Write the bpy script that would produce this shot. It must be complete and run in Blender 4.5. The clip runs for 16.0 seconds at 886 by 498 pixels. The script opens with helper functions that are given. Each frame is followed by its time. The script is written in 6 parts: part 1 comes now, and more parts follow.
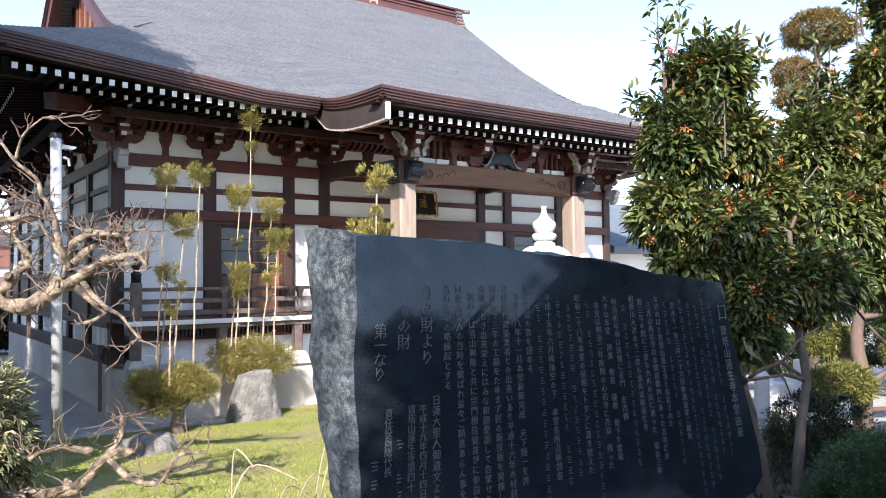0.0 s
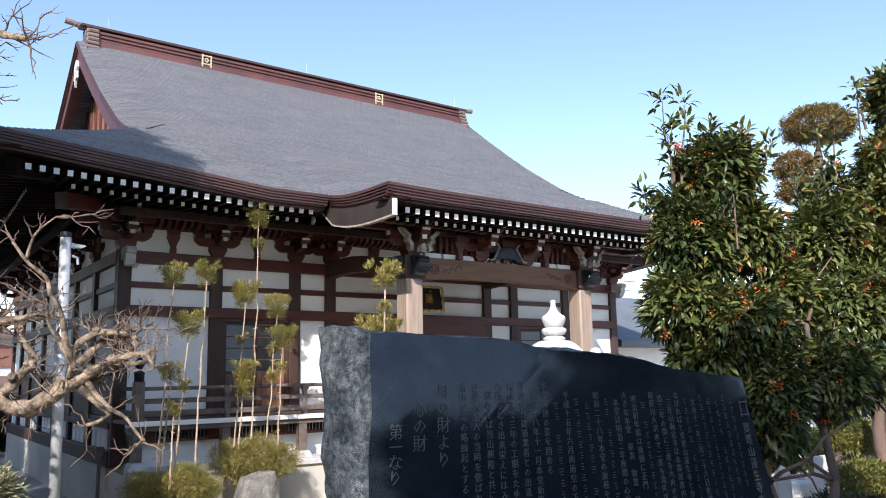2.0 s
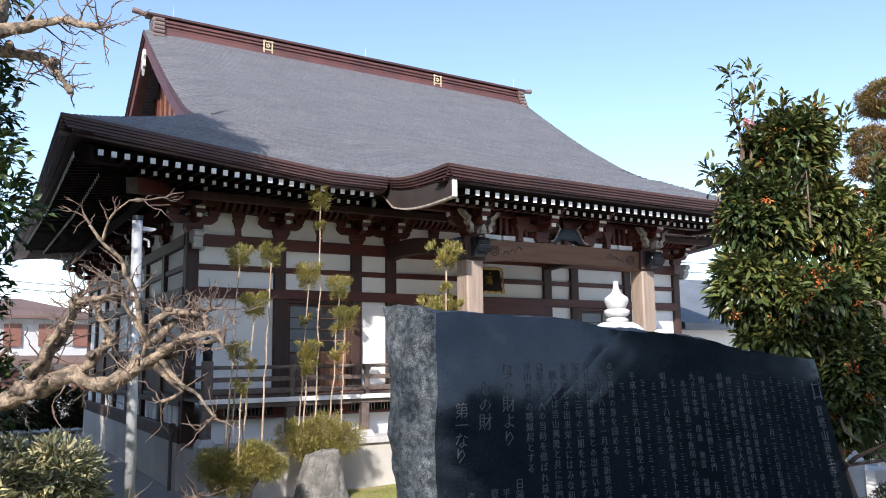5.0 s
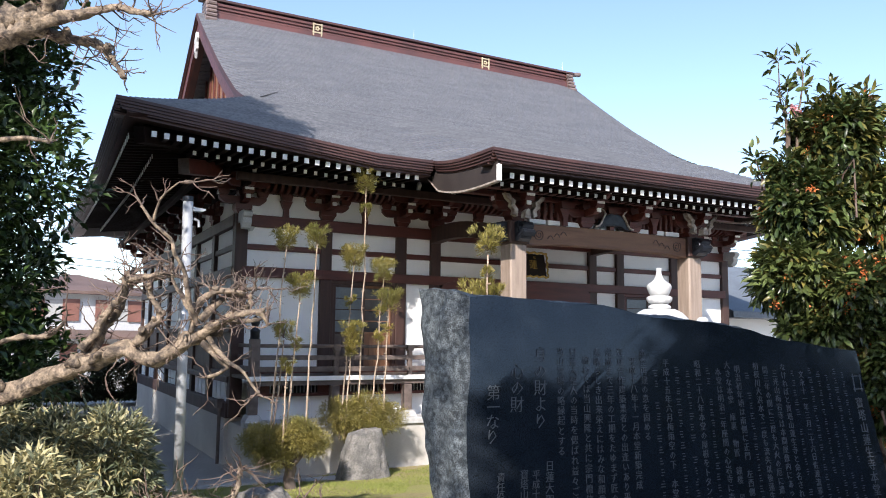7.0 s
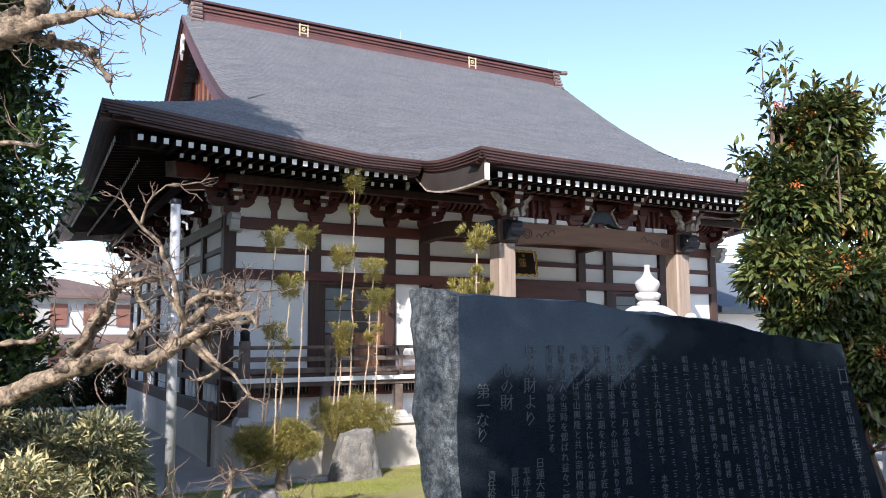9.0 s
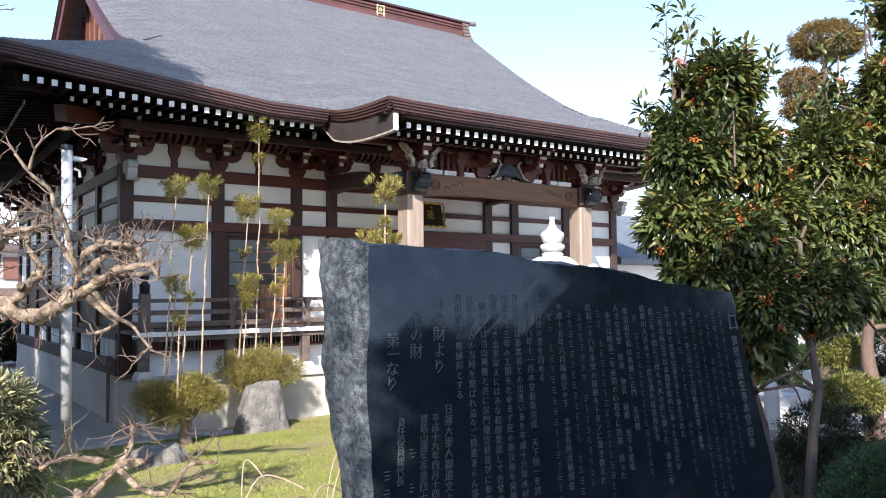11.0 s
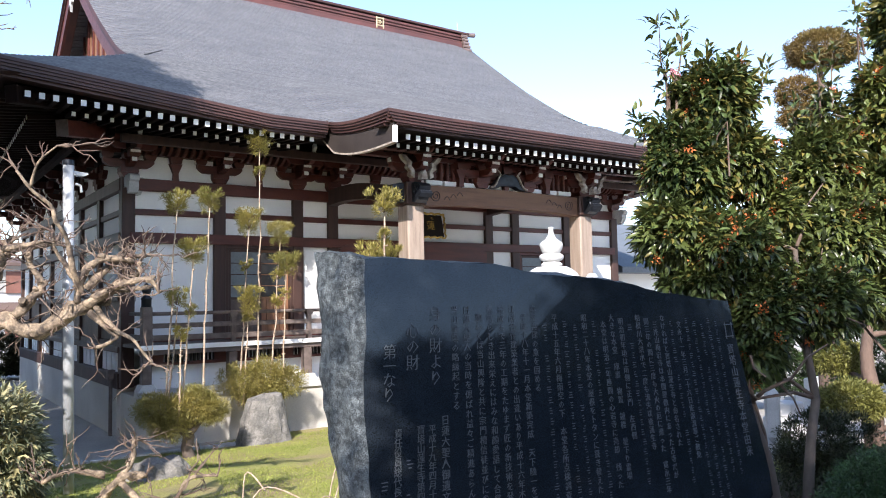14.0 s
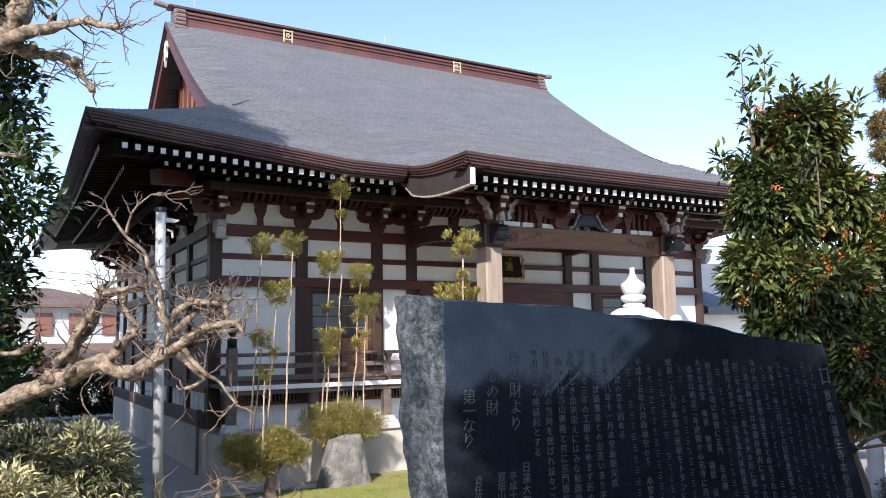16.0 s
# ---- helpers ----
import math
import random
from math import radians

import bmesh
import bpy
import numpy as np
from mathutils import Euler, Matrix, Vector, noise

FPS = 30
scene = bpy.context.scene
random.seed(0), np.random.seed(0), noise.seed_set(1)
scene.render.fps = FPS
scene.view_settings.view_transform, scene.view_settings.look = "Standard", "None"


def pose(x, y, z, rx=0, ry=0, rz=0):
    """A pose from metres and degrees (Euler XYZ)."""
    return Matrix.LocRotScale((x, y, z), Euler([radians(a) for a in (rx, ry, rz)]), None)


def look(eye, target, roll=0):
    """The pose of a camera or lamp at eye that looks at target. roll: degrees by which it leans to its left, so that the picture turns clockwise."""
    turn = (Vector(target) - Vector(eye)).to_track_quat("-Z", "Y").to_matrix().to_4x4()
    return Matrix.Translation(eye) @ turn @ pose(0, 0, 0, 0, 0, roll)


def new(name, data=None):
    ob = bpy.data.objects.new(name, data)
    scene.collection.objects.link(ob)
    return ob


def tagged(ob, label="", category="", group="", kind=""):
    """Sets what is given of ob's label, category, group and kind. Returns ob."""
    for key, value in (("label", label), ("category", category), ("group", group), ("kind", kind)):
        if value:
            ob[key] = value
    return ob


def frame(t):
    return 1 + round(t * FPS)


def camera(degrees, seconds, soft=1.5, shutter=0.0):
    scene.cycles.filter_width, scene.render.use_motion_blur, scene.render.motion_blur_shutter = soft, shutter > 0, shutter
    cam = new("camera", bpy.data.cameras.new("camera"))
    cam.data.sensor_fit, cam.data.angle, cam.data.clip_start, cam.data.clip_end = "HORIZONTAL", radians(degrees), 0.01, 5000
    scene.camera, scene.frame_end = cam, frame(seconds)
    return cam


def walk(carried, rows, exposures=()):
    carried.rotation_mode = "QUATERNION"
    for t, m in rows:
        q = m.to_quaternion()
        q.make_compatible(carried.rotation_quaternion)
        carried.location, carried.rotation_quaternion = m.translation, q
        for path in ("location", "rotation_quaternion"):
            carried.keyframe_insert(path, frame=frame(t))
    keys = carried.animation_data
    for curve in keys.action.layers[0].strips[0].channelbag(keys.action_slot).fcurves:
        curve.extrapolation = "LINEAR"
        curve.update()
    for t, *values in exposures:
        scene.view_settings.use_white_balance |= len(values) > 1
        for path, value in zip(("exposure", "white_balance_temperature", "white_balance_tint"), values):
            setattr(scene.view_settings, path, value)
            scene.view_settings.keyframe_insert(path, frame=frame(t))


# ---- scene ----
cam = camera(58.77, 16.0, soft=1.0)
# seconds, x, y, z, pitch, roll, yaw
PATH = [
    (0, -3.843, -16.051, 2.546, 2.07, 0.51, -36.03),
    (0.5, -3.850, -16.033, 2.554, 3.40, 0.52, -35.75),
    (1, -3.847, -16.015, 2.559, 5.43, 0.52, -35.43),
    (1.5, -3.854, -15.996, 2.563, 7.65, 0.70, -35.60),
    (2, -3.856, -15.970, 2.558, 8.96, 0.99, -35.72),
    (2.5, -3.859, -15.949, 2.555, 9.56, 1.00, -36.32),
    (3, -3.869, -15.948, 2.554, 9.72, 0.80, -36.82),
    (3.5, -3.874, -15.949, 2.550, 9.63, 0.66, -37.03),
    (4, -3.871, -15.940, 2.546, 9.16, 0.79, -36.18),
    (4.5, -3.881, -15.941, 2.545, 8.43, 0.84, -33.64),
    (7, -3.868, -16.044, 2.545, 6.49, -0.62, -28.19),
    (7.5, -3.872, -16.052, 2.540, 6.49, -0.57, -27.85),
    (8, -3.872, -16.068, 2.534, 6.53, -0.38, -27.64),
    (8.5, -3.864, -16.079, 2.533, 6.66, -0.02, -27.68),
    (9, -3.872, -16.063, 2.545, 6.45, 0.20, -28.87),
    (9.5, -3.836, -16.027, 2.538, 5.37, 0.55, -31.65),
    (10, -3.848, -16.018, 2.537, 4.14, 0.63, -33.19),
    (12.5, -3.889, -16.087, 2.528, 2.44, 0.26, -37.55),
    (13, -3.855, -16.073, 2.528, 2.79, 0.61, -37.31),
    (13.5, -3.867, -16.088, 2.536, 3.17, 0.83, -36.63),
    (14, -3.875, -16.102, 2.543, 3.65, 1.05, -35.41),
    (14.5, -3.881, -16.111, 2.553, 4.65, 1.45, -33.08),
    (15, -3.886, -16.113, 2.557, 5.77, 1.38, -31.46),
    (15.5, -3.888, -16.110, 2.558, 6.42, 1.27, -30.52),
    (16, -3.873, -16.096, 2.557, 6.72, 0.99, -29.70),
]
walk(cam, [(t, pose(x, y, z, 90 + pi, ro, yw)) for t, x, y, z, pi, ro, yw in PATH],
     exposures=[(0.0, 1.22, 6470, 15), (0.8, 1.01, 6470, 15), (2.0, 0.67, 6470, 15), (4.5, 0.63, 6470, 15), (7.0, 0.69, 6470, 15), (9.0, 0.75, 6470, 15), (10.0, 0.90, 6470, 15), (12.5, 1.15, 6470, 15), (14.0, 1.01, 6470, 15), (16.0, 0.75, 6470, 15)])

# ---- light ----
SUN_AZ, SUN_EL = 221.0, 34.0      # compass-like angle of the sun from +y clockwise, and its height
world = bpy.data.worlds.new("sky")
scene.world = world
world.use_nodes = True
wn = world.node_tree
sky = wn.nodes.new("ShaderNodeTexSky")
sky.sky_type, sky.sun_disc = "NISHITA", False
sky.sun_elevation, sky.sun_rotation = radians(SUN_EL), radians(SUN_AZ)
sky.air_density, sky.dust_density, sky.ozone_density = 1.0, 0.6, 2.0
wn.links.new(sky.outputs[0], wn.nodes["Background"].inputs[0])
wn.nodes["Background"].inputs[1].default_value = 0.185
sun = new("sun", bpy.data.lights.new("sun", "SUN"))
sun.data.energy, sun.data.angle, sun.data.color = 4.9, radians(0.53), (1.0, 0.95, 0.87)
to_sun = Vector((math.sin(radians(SUN_AZ)) * math.cos(radians(SUN_EL)), math.cos(radians(SUN_AZ)) * math.cos(radians(SUN_EL)), math.sin(radians(SUN_EL))))
sun.matrix_world = look(to_sun * 50, (0, 0, 0))

# ---- materials ----


def mat(name, colour, rough=0.6, metal=0.0, vary=0.25, scale=6.0, fine=60.0, bump=0.15, tint=None, stretch=(1, 1, 1), island=0.0, each=0.0, spec=0.5, fine_vary=0.12):
    """A surface with large stains, fine grain and relief. tint: a second colour that the stains lead to."""
    m = bpy.data.materials.new(name)
    m.use_nodes = True
    nt = m.node_tree
    bs = nt.nodes["Principled BSDF"]
    bs.inputs["Roughness"].default_value, bs.inputs["Metallic"].default_value = rough, metal
    bs.inputs["Specular IOR Level"].default_value = spec
    tc = nt.nodes.new("ShaderNodeTexCoord")
    mp = nt.nodes.new("ShaderNodeMapping")
    mp.inputs["Scale"].default_value = stretch
    nt.links.new(tc.outputs["Object"], mp.inputs[0])
    big, small = nt.nodes.new("ShaderNodeTexNoise"), nt.nodes.new("ShaderNodeTexNoise")
    for nd, sc in ((big, scale), (small, fine)):
        nd.inputs["Scale"].default_value, nd.inputs["Detail"].default_value = sc, 5.0
        nt.links.new(mp.outputs[0], nd.inputs["Vector"])
    second = tint or tuple(c * (1 - vary) for c in colour)
    mix = nt.nodes.new("ShaderNodeMix")
    mix.data_type = "RGBA"
    mix.inputs[6].default_value, mix.inputs[7].default_value = (*colour, 1), (*second, 1)
    ramp = nt.nodes.new("ShaderNodeMapRange")
    ramp.inputs[1].default_value, ramp.inputs[2].default_value = 0.38, 0.64
    nt.links.new(big.outputs[0], ramp.inputs[0])
    nt.links.new(ramp.outputs[0], mix.inputs[0])
    hsv = nt.nodes.new("ShaderNodeHueSaturation")
    nt.links.new(mix.outputs[2], hsv.inputs["Color"])
    val = nt.nodes.new("ShaderNodeMapRange")
    val.inputs[1].default_value, val.inputs[2].default_value = 0.3, 0.7
    val.inputs[3].default_value, val.inputs[4].default_value = 1 - fine_vary, 1 + fine_vary
    nt.links.new(small.outputs[0], val.inputs[0])
    last = val.outputs[0]
    for amount, source in ((island, "island"), (each, "object")):
        if amount:
            info = nt.nodes.new("ShaderNodeNewGeometry" if source == "island" else "ShaderNodeObjectInfo")
            rnd = nt.nodes.new("ShaderNodeMapRange")
            rnd.inputs[3].default_value, rnd.inputs[4].default_value = 1 - amount, 1 + amount
            nt.links.new(info.outputs["Random Per Island" if source == "island" else "Random"], rnd.inputs[0])
            mul = nt.nodes.new("ShaderNodeMath")
            mul.operation = "MULTIPLY"
            nt.links.new(last, mul.inputs[0])
            nt.links.new(rnd.outputs[0], mul.inputs[1])
            last = mul.outputs[0]
    nt.links.new(last, hsv.inputs["Value"])
    nt.links.new(hsv.outputs[0], bs.inputs["Base Color"])
    if bump:
        bp = nt.nodes.new("ShaderNodeBump")
        bp.inputs["Strength"].default_value, bp.inputs["Distance"].default_value = bump, 0.01
        nt.links.new(small.outputs[0], bp.inputs["Height"])
        nt.links.new(bp.outputs[0], bs.inputs["Normal"])
    rr = nt.nodes.new("ShaderNodeMapRange")
    rr.inputs[3].default_value, rr.inputs[4].default_value = max(rough - 0.08, 0.02), min(rough + 0.08, 1)
    nt.links.new(big.outputs[0], rr.inputs[0])
    nt.links.new(rr.outputs[0], bs.inputs["Roughness"])
    return m


def leafy(name, colour, tint, rough=0.35, through_light=0.25, spread=0.35):
    """Leaves: a glossy sheet, varied leaf by leaf, that lets some light through."""
    m = mat(name, colour, rough, vary=0.3, scale=1.3, fine=25, bump=0.0, tint=tint, island=spread)
    nt = m.node_tree
    bs = nt.nodes["Principled BSDF"]
    tr = nt.nodes.new("ShaderNodeBsdfTranslucent")
    mx = nt.nodes.new("ShaderNodeMixShader")
    mx.inputs[0].default_value = through_light
    nt.links.new(bs.inputs["Base Color"].links[0].from_socket, tr.inputs[0])
    nt.links.new(bs.outputs[0], mx.inputs[1])
    nt.links.new(tr.outputs[0], mx.inputs[2])
    nt.links.new(mx.outputs[0], nt.nodes["Material Output"].inputs[0])
    return m


M_ROOF = mat("copper_shingle", (0.155, 0.155, 0.162), 0.40, 0.15, tint=(0.118, 0.12, 0.13), scale=2.0, fine=30, bump=0.1, stretch=(0.5, 3, 1), fine_vary=0.3)
M_FASCIA = mat("bronze_fascia", (0.080, 0.036, 0.031), 0.5, 0.15, tint=(0.055, 0.027, 0.025), scale=1.2, fine=40, bump=0.08)
M_RIDGE = mat("ridge_copper", (0.13, 0.052, 0.046), 0.5, 0.2, tint=(0.09, 0.04, 0.038), scale=1.5, fine=40, bump=0.06)
M_WORN = mat("weathered_ridge_metal", (0.23, 0.17, 0.155), 0.5, 0.2, tint=(0.16, 0.12, 0.11), scale=5, fine=40, bump=0.1)
M_VERGE = mat("dark_bronze_board", (0.035, 0.027, 0.025), 0.6, 0.1, tint=(0.05, 0.04, 0.036), scale=3, fine=40, bump=0.08)
M_RED = mat("dark_red_timber", (0.105, 0.024, 0.016), 0.5, tint=(0.07, 0.018, 0.013), scale=3, fine=50, stretch=(0.4, 3, 3), bump=0.12)
M_DARK = mat("dark_brown_timber", (0.058, 0.027, 0.020), 0.6, tint=(0.042, 0.021, 0.017), scale=3, fine=50, stretch=(3, 3, 0.4), bump=0.12)
# Timber taken to near-black: the shade under the eaves is in this colour.
M_SOFFIT = mat("shaded_soffit_board", (0.014, 0.007, 0.006), 0.8, scale=3, fine=40, spec=0.15)
M_POST = mat("weathered_cypress", (0.33, 0.26, 0.21), 0.65, tint=(0.24, 0.18, 0.14), scale=4, fine=70, stretch=(4, 4, 0.25), bump=0.15)
M_BEAM = mat("brown_cypress_beam", (0.17, 0.085, 0.045), 0.6, tint=(0.12, 0.06, 0.035), scale=3, fine=60, stretch=(0.3, 4, 4), bump=0.12)
M_GREYWOOD = mat("grey_weathered_wood", (0.15, 0.115, 0.10), 0.7, tint=(0.10, 0.075, 0.065), scale=4, fine=70, stretch=(2, 2, 2), bump=0.2)
M_DOOR = mat("warm_door_wood", (0.26, 0.13, 0.07), 0.55, tint=(0.19, 0.09, 0.05), scale=3, fine=60, stretch=(4, 4, 0.3), bump=0.1)
M_PLASTER = mat("white_plaster", (0.86, 0.855, 0.84), 0.8, vary=0.05, scale=1.5, fine=30, bump=0.04, fine_vary=0.02)
M_WHITE = mat("white_paint", (0.82, 0.82, 0.80), 0.6, vary=0.06, scale=8, fine=60, bump=0.03, fine_vary=0.03)
M_PLINTH = mat("plinth_render", (0.53, 0.505, 0.455), 0.85, tint=(0.44, 0.415, 0.375), scale=0.9, fine=60, bump=0.12)
M_CAP = mat("granite_coping", (0.5, 0.5, 0.49), 0.8, vary=0.15, scale=5, fine=180, bump=0.15, fine_vary=0.2)
M_GRANITE = mat("rough_dark_granite", (0.10, 0.116, 0.122), 0.65, tint=(0.018, 0.024, 0.028), scale=34, fine=170, bump=1.0, fine_vary=0.95)
M_POLISH = mat("polished_black_granite", (0.011, 0.0155, 0.021), 0.05, tint=(0.016, 0.021, 0.028), scale=5, fine=260, bump=0.0, fine_vary=0.8, spec=0.5)
M_CARVE = mat("carved_letters", (0.10, 0.112, 0.12), 0.85, vary=0.2, scale=20, fine=120, bump=0.1)
M_STUPA = mat("white_granite", (0.56, 0.56, 0.55), 0.7, vary=0.07, scale=6, fine=220, bump=0.08, fine_vary=0.06)
M_ROCK = mat("garden_rock", (0.185, 0.175, 0.16), 0.9, tint=(0.10, 0.097, 0.09), scale=4.5, fine=35, bump=0.8, fine_vary=0.25)
M_STEEL = mat("galvanised_steel", (0.43, 0.445, 0.46), 0.45, 0.25, vary=0.06, scale=6, fine=80, bump=0.03, stretch=(2, 2, 0.5))
M_BLACKMETAL = mat("black_bronze", (0.03, 0.035, 0.045), 0.4, 0.6, vary=0.3, scale=10, fine=60, bump=0.05)
M_WING = mat("pale_carved_wood", (0.42, 0.38, 0.33), 0.7, tint=(0.20, 0.15, 0.12), scale=9, fine=60, bump=0.2)
M_GOLD = mat("gold_leaf", (0.75, 0.50, 0.13), 0.4, 0.45, vary=0.3, scale=20, fine=90, bump=0.1)
M_CREST = mat("aged_gilt", (0.55, 0.46, 0.30), 0.5, 0.3, vary=0.3, scale=20, fine=90, bump=0.1)
M_PLAQUE = mat("plaque_lacquer", (0.03, 0.02, 0.016), 0.4, vary=0.3, scale=6, fine=60, bump=0.05)
M_GLASS = mat("dim_window_glass", (0.05, 0.055, 0.06), 0.06, vary=0.1, scale=2, fine=10, bump=0.0, spec=0.7)
M_FROST = mat("frosted_glass", (0.17, 0.20, 0.22), 0.35, vary=0.15, scale=2, fine=20, bump=0.0)
# Near-black for the vent slats, and in place of the hall's unlit inside.
M_VOID = mat("dark_slat_and_inside", (0.012, 0.009, 0.008), 0.8, scale=5, fine=40)
M_BARK = mat("pale_bark", (0.27, 0.205, 0.14), 0.8, tint=(0.05, 0.037, 0.028), scale=15, fine=55, bump=1.0, fine_vary=0.4, stretch=(1, 1, 1))
M_TWIG = mat("twig_bark", (0.17, 0.125, 0.095), 0.8, tint=(0.09, 0.055, 0.042), scale=7, fine=50, bump=0.3)
M_POLEBARK = mat("cedar_shoot_bark", (0.46, 0.36, 0.27), 0.85, tint=(0.30, 0.22, 0.16), scale=12, fine=60, bump=0.6, fine_vary=0.3)
M_TRUNK = mat("grey_brown_bark", (0.13, 0.10, 0.08), 0.85, tint=(0.075, 0.06, 0.05), scale=7, fine=40, bump=0.7, stretch=(1, 1, 0.35))
M_REDBARK = mat("reddish_bark", (0.15, 0.10, 0.077), 0.85, tint=(0.09, 0.062, 0.05), scale=6, fine=40, bump=0.7, stretch=(1, 1, 0.3))
M_CAMELLIA = leafy("glossy_dark_leaf", (0.115, 0.14, 0.04), (0.045, 0.07, 0.022), 0.33, 0.22, 0.75)
M_CAMELLIA_SUN = leafy("sunlit_bronze_leaf", (0.20, 0.165, 0.042), (0.12, 0.115, 0.03), 0.35, 0.2, 0.35)
M_FLOWER = leafy("orange_blossom", (0.62, 0.15, 0.035), (0.70, 0.22, 0.07), 0.6, 0.25, 0.3)
M_PINK = leafy("pale_blossom", (0.85, 0.62, 0.55), (0.85, 0.45, 0.5), 0.6, 0.3, 0.2)
M_CEDAR = leafy("cedar_needles", (0.31, 0.26, 0.07), (0.20, 0.19, 0.05), 0.55, 0.2, 0.45)
M_CEDARBUSH = leafy("clipped_cedar_needles", (0.31, 0.26, 0.075), (0.19, 0.18, 0.05), 0.55, 0.2, 0.5)
M_PAD = leafy("bronzed_yew_needles", (0.26, 0.17, 0.06), (0.17, 0.14, 0.04), 0.6, 0.15, 0.45)
M_PADGREEN = leafy("yellow_green_needles", (0.22, 0.21, 0.05), (0.13, 0.14, 0.035), 0.6, 0.15, 0.45)
M_DARKLEAF = leafy("dark_shrub_leaf", (0.03, 0.045, 0.015), (0.05, 0.05, 0.018), 0.5, 0.1, 0.45)
M_HEDGE = leafy("clipped_hedge_leaf", (0.06, 0.12, 0.035), (0.035, 0.075, 0.022), 0.4, 0.15, 0.45)
M_EVERGREEN = leafy("evergreen_leaf", (0.042, 0.075, 0.017), (0.022, 0.042, 0.012), 0.42, 0.15, 0.6)
M_SASA = leafy("bamboo_grass_leaf", (0.19, 0.20, 0.115), (0.13, 0.15, 0.08), 0.5, 0.15, 0.25)
M_SASAEDGE = leafy("bamboo_grass_pale_edge", (0.50, 0.45, 0.24), (0.38, 0.34, 0.17), 0.55, 0.2, 0.3)
M_GRASS = leafy("turf_blade", (0.30, 0.33, 0.07), (0.21, 0.255, 0.05), 0.6, 0.25, 0.4)
M_LAWN = mat("mossy_turf", (0.25, 0.265, 0.06), 0.9, tint=(0.27, 0.21, 0.11), scale=0.9, fine=45, bump=1.0, fine_vary=0.35)
M_SHADE_SOIL = mat("shade_dark_soil", (0.075, 0.055, 0.04), 0.95, tint=(0.045, 0.04, 0.025), scale=3, fine=40, bump=1.0, fine_vary=0.5)
M_GROUND = mat("packed_gravel", (0.44, 0.41, 0.37), 0.92, tint=(0.34, 0.315, 0.28), scale=0.5, fine=40, bump=0.7, fine_vary=0.25)
M_PAVE = mat("light_concrete", (0.36, 0.345, 0.32), 0.9, tint=(0.27, 0.26, 0.24), scale=0.7, fine=50, bump=0.2)
# White house walls greyed: the shade on them is put into the colour.
M_HOUSE = mat("house_wall", (0.52, 0.53, 0.54), 0.85, vary=0.08, scale=0.5, fine=15, bump=0.03)
M_HOUSEROOF = mat("house_roof_tile", (0.15, 0.10, 0.082), 0.7, tint=(0.11, 0.075, 0.064), scale=0.6, fine=12, bump=0.3)
M_SHUTTER = mat("brown_shutter", (0.22, 0.10, 0.075), 0.6, vary=0.2, scale=1, fine=20, bump=0.05)
M_CURTAIN = mat("pale_window", (0.45, 0.45, 0.43), 0.3, vary=0.2, scale=1, fine=10, bump=0)
M_FARROOF = mat("slate_blue_roof", (0.14, 0.16, 0.18), 0.6, vary=0.2, scale=0.6, fine=12, bump=0.2)
M_WIRE = mat("black_cable", (0.03, 0.03, 0.03), 0.6, vary=0.1, bump=0)

# ---- mesh tools ----


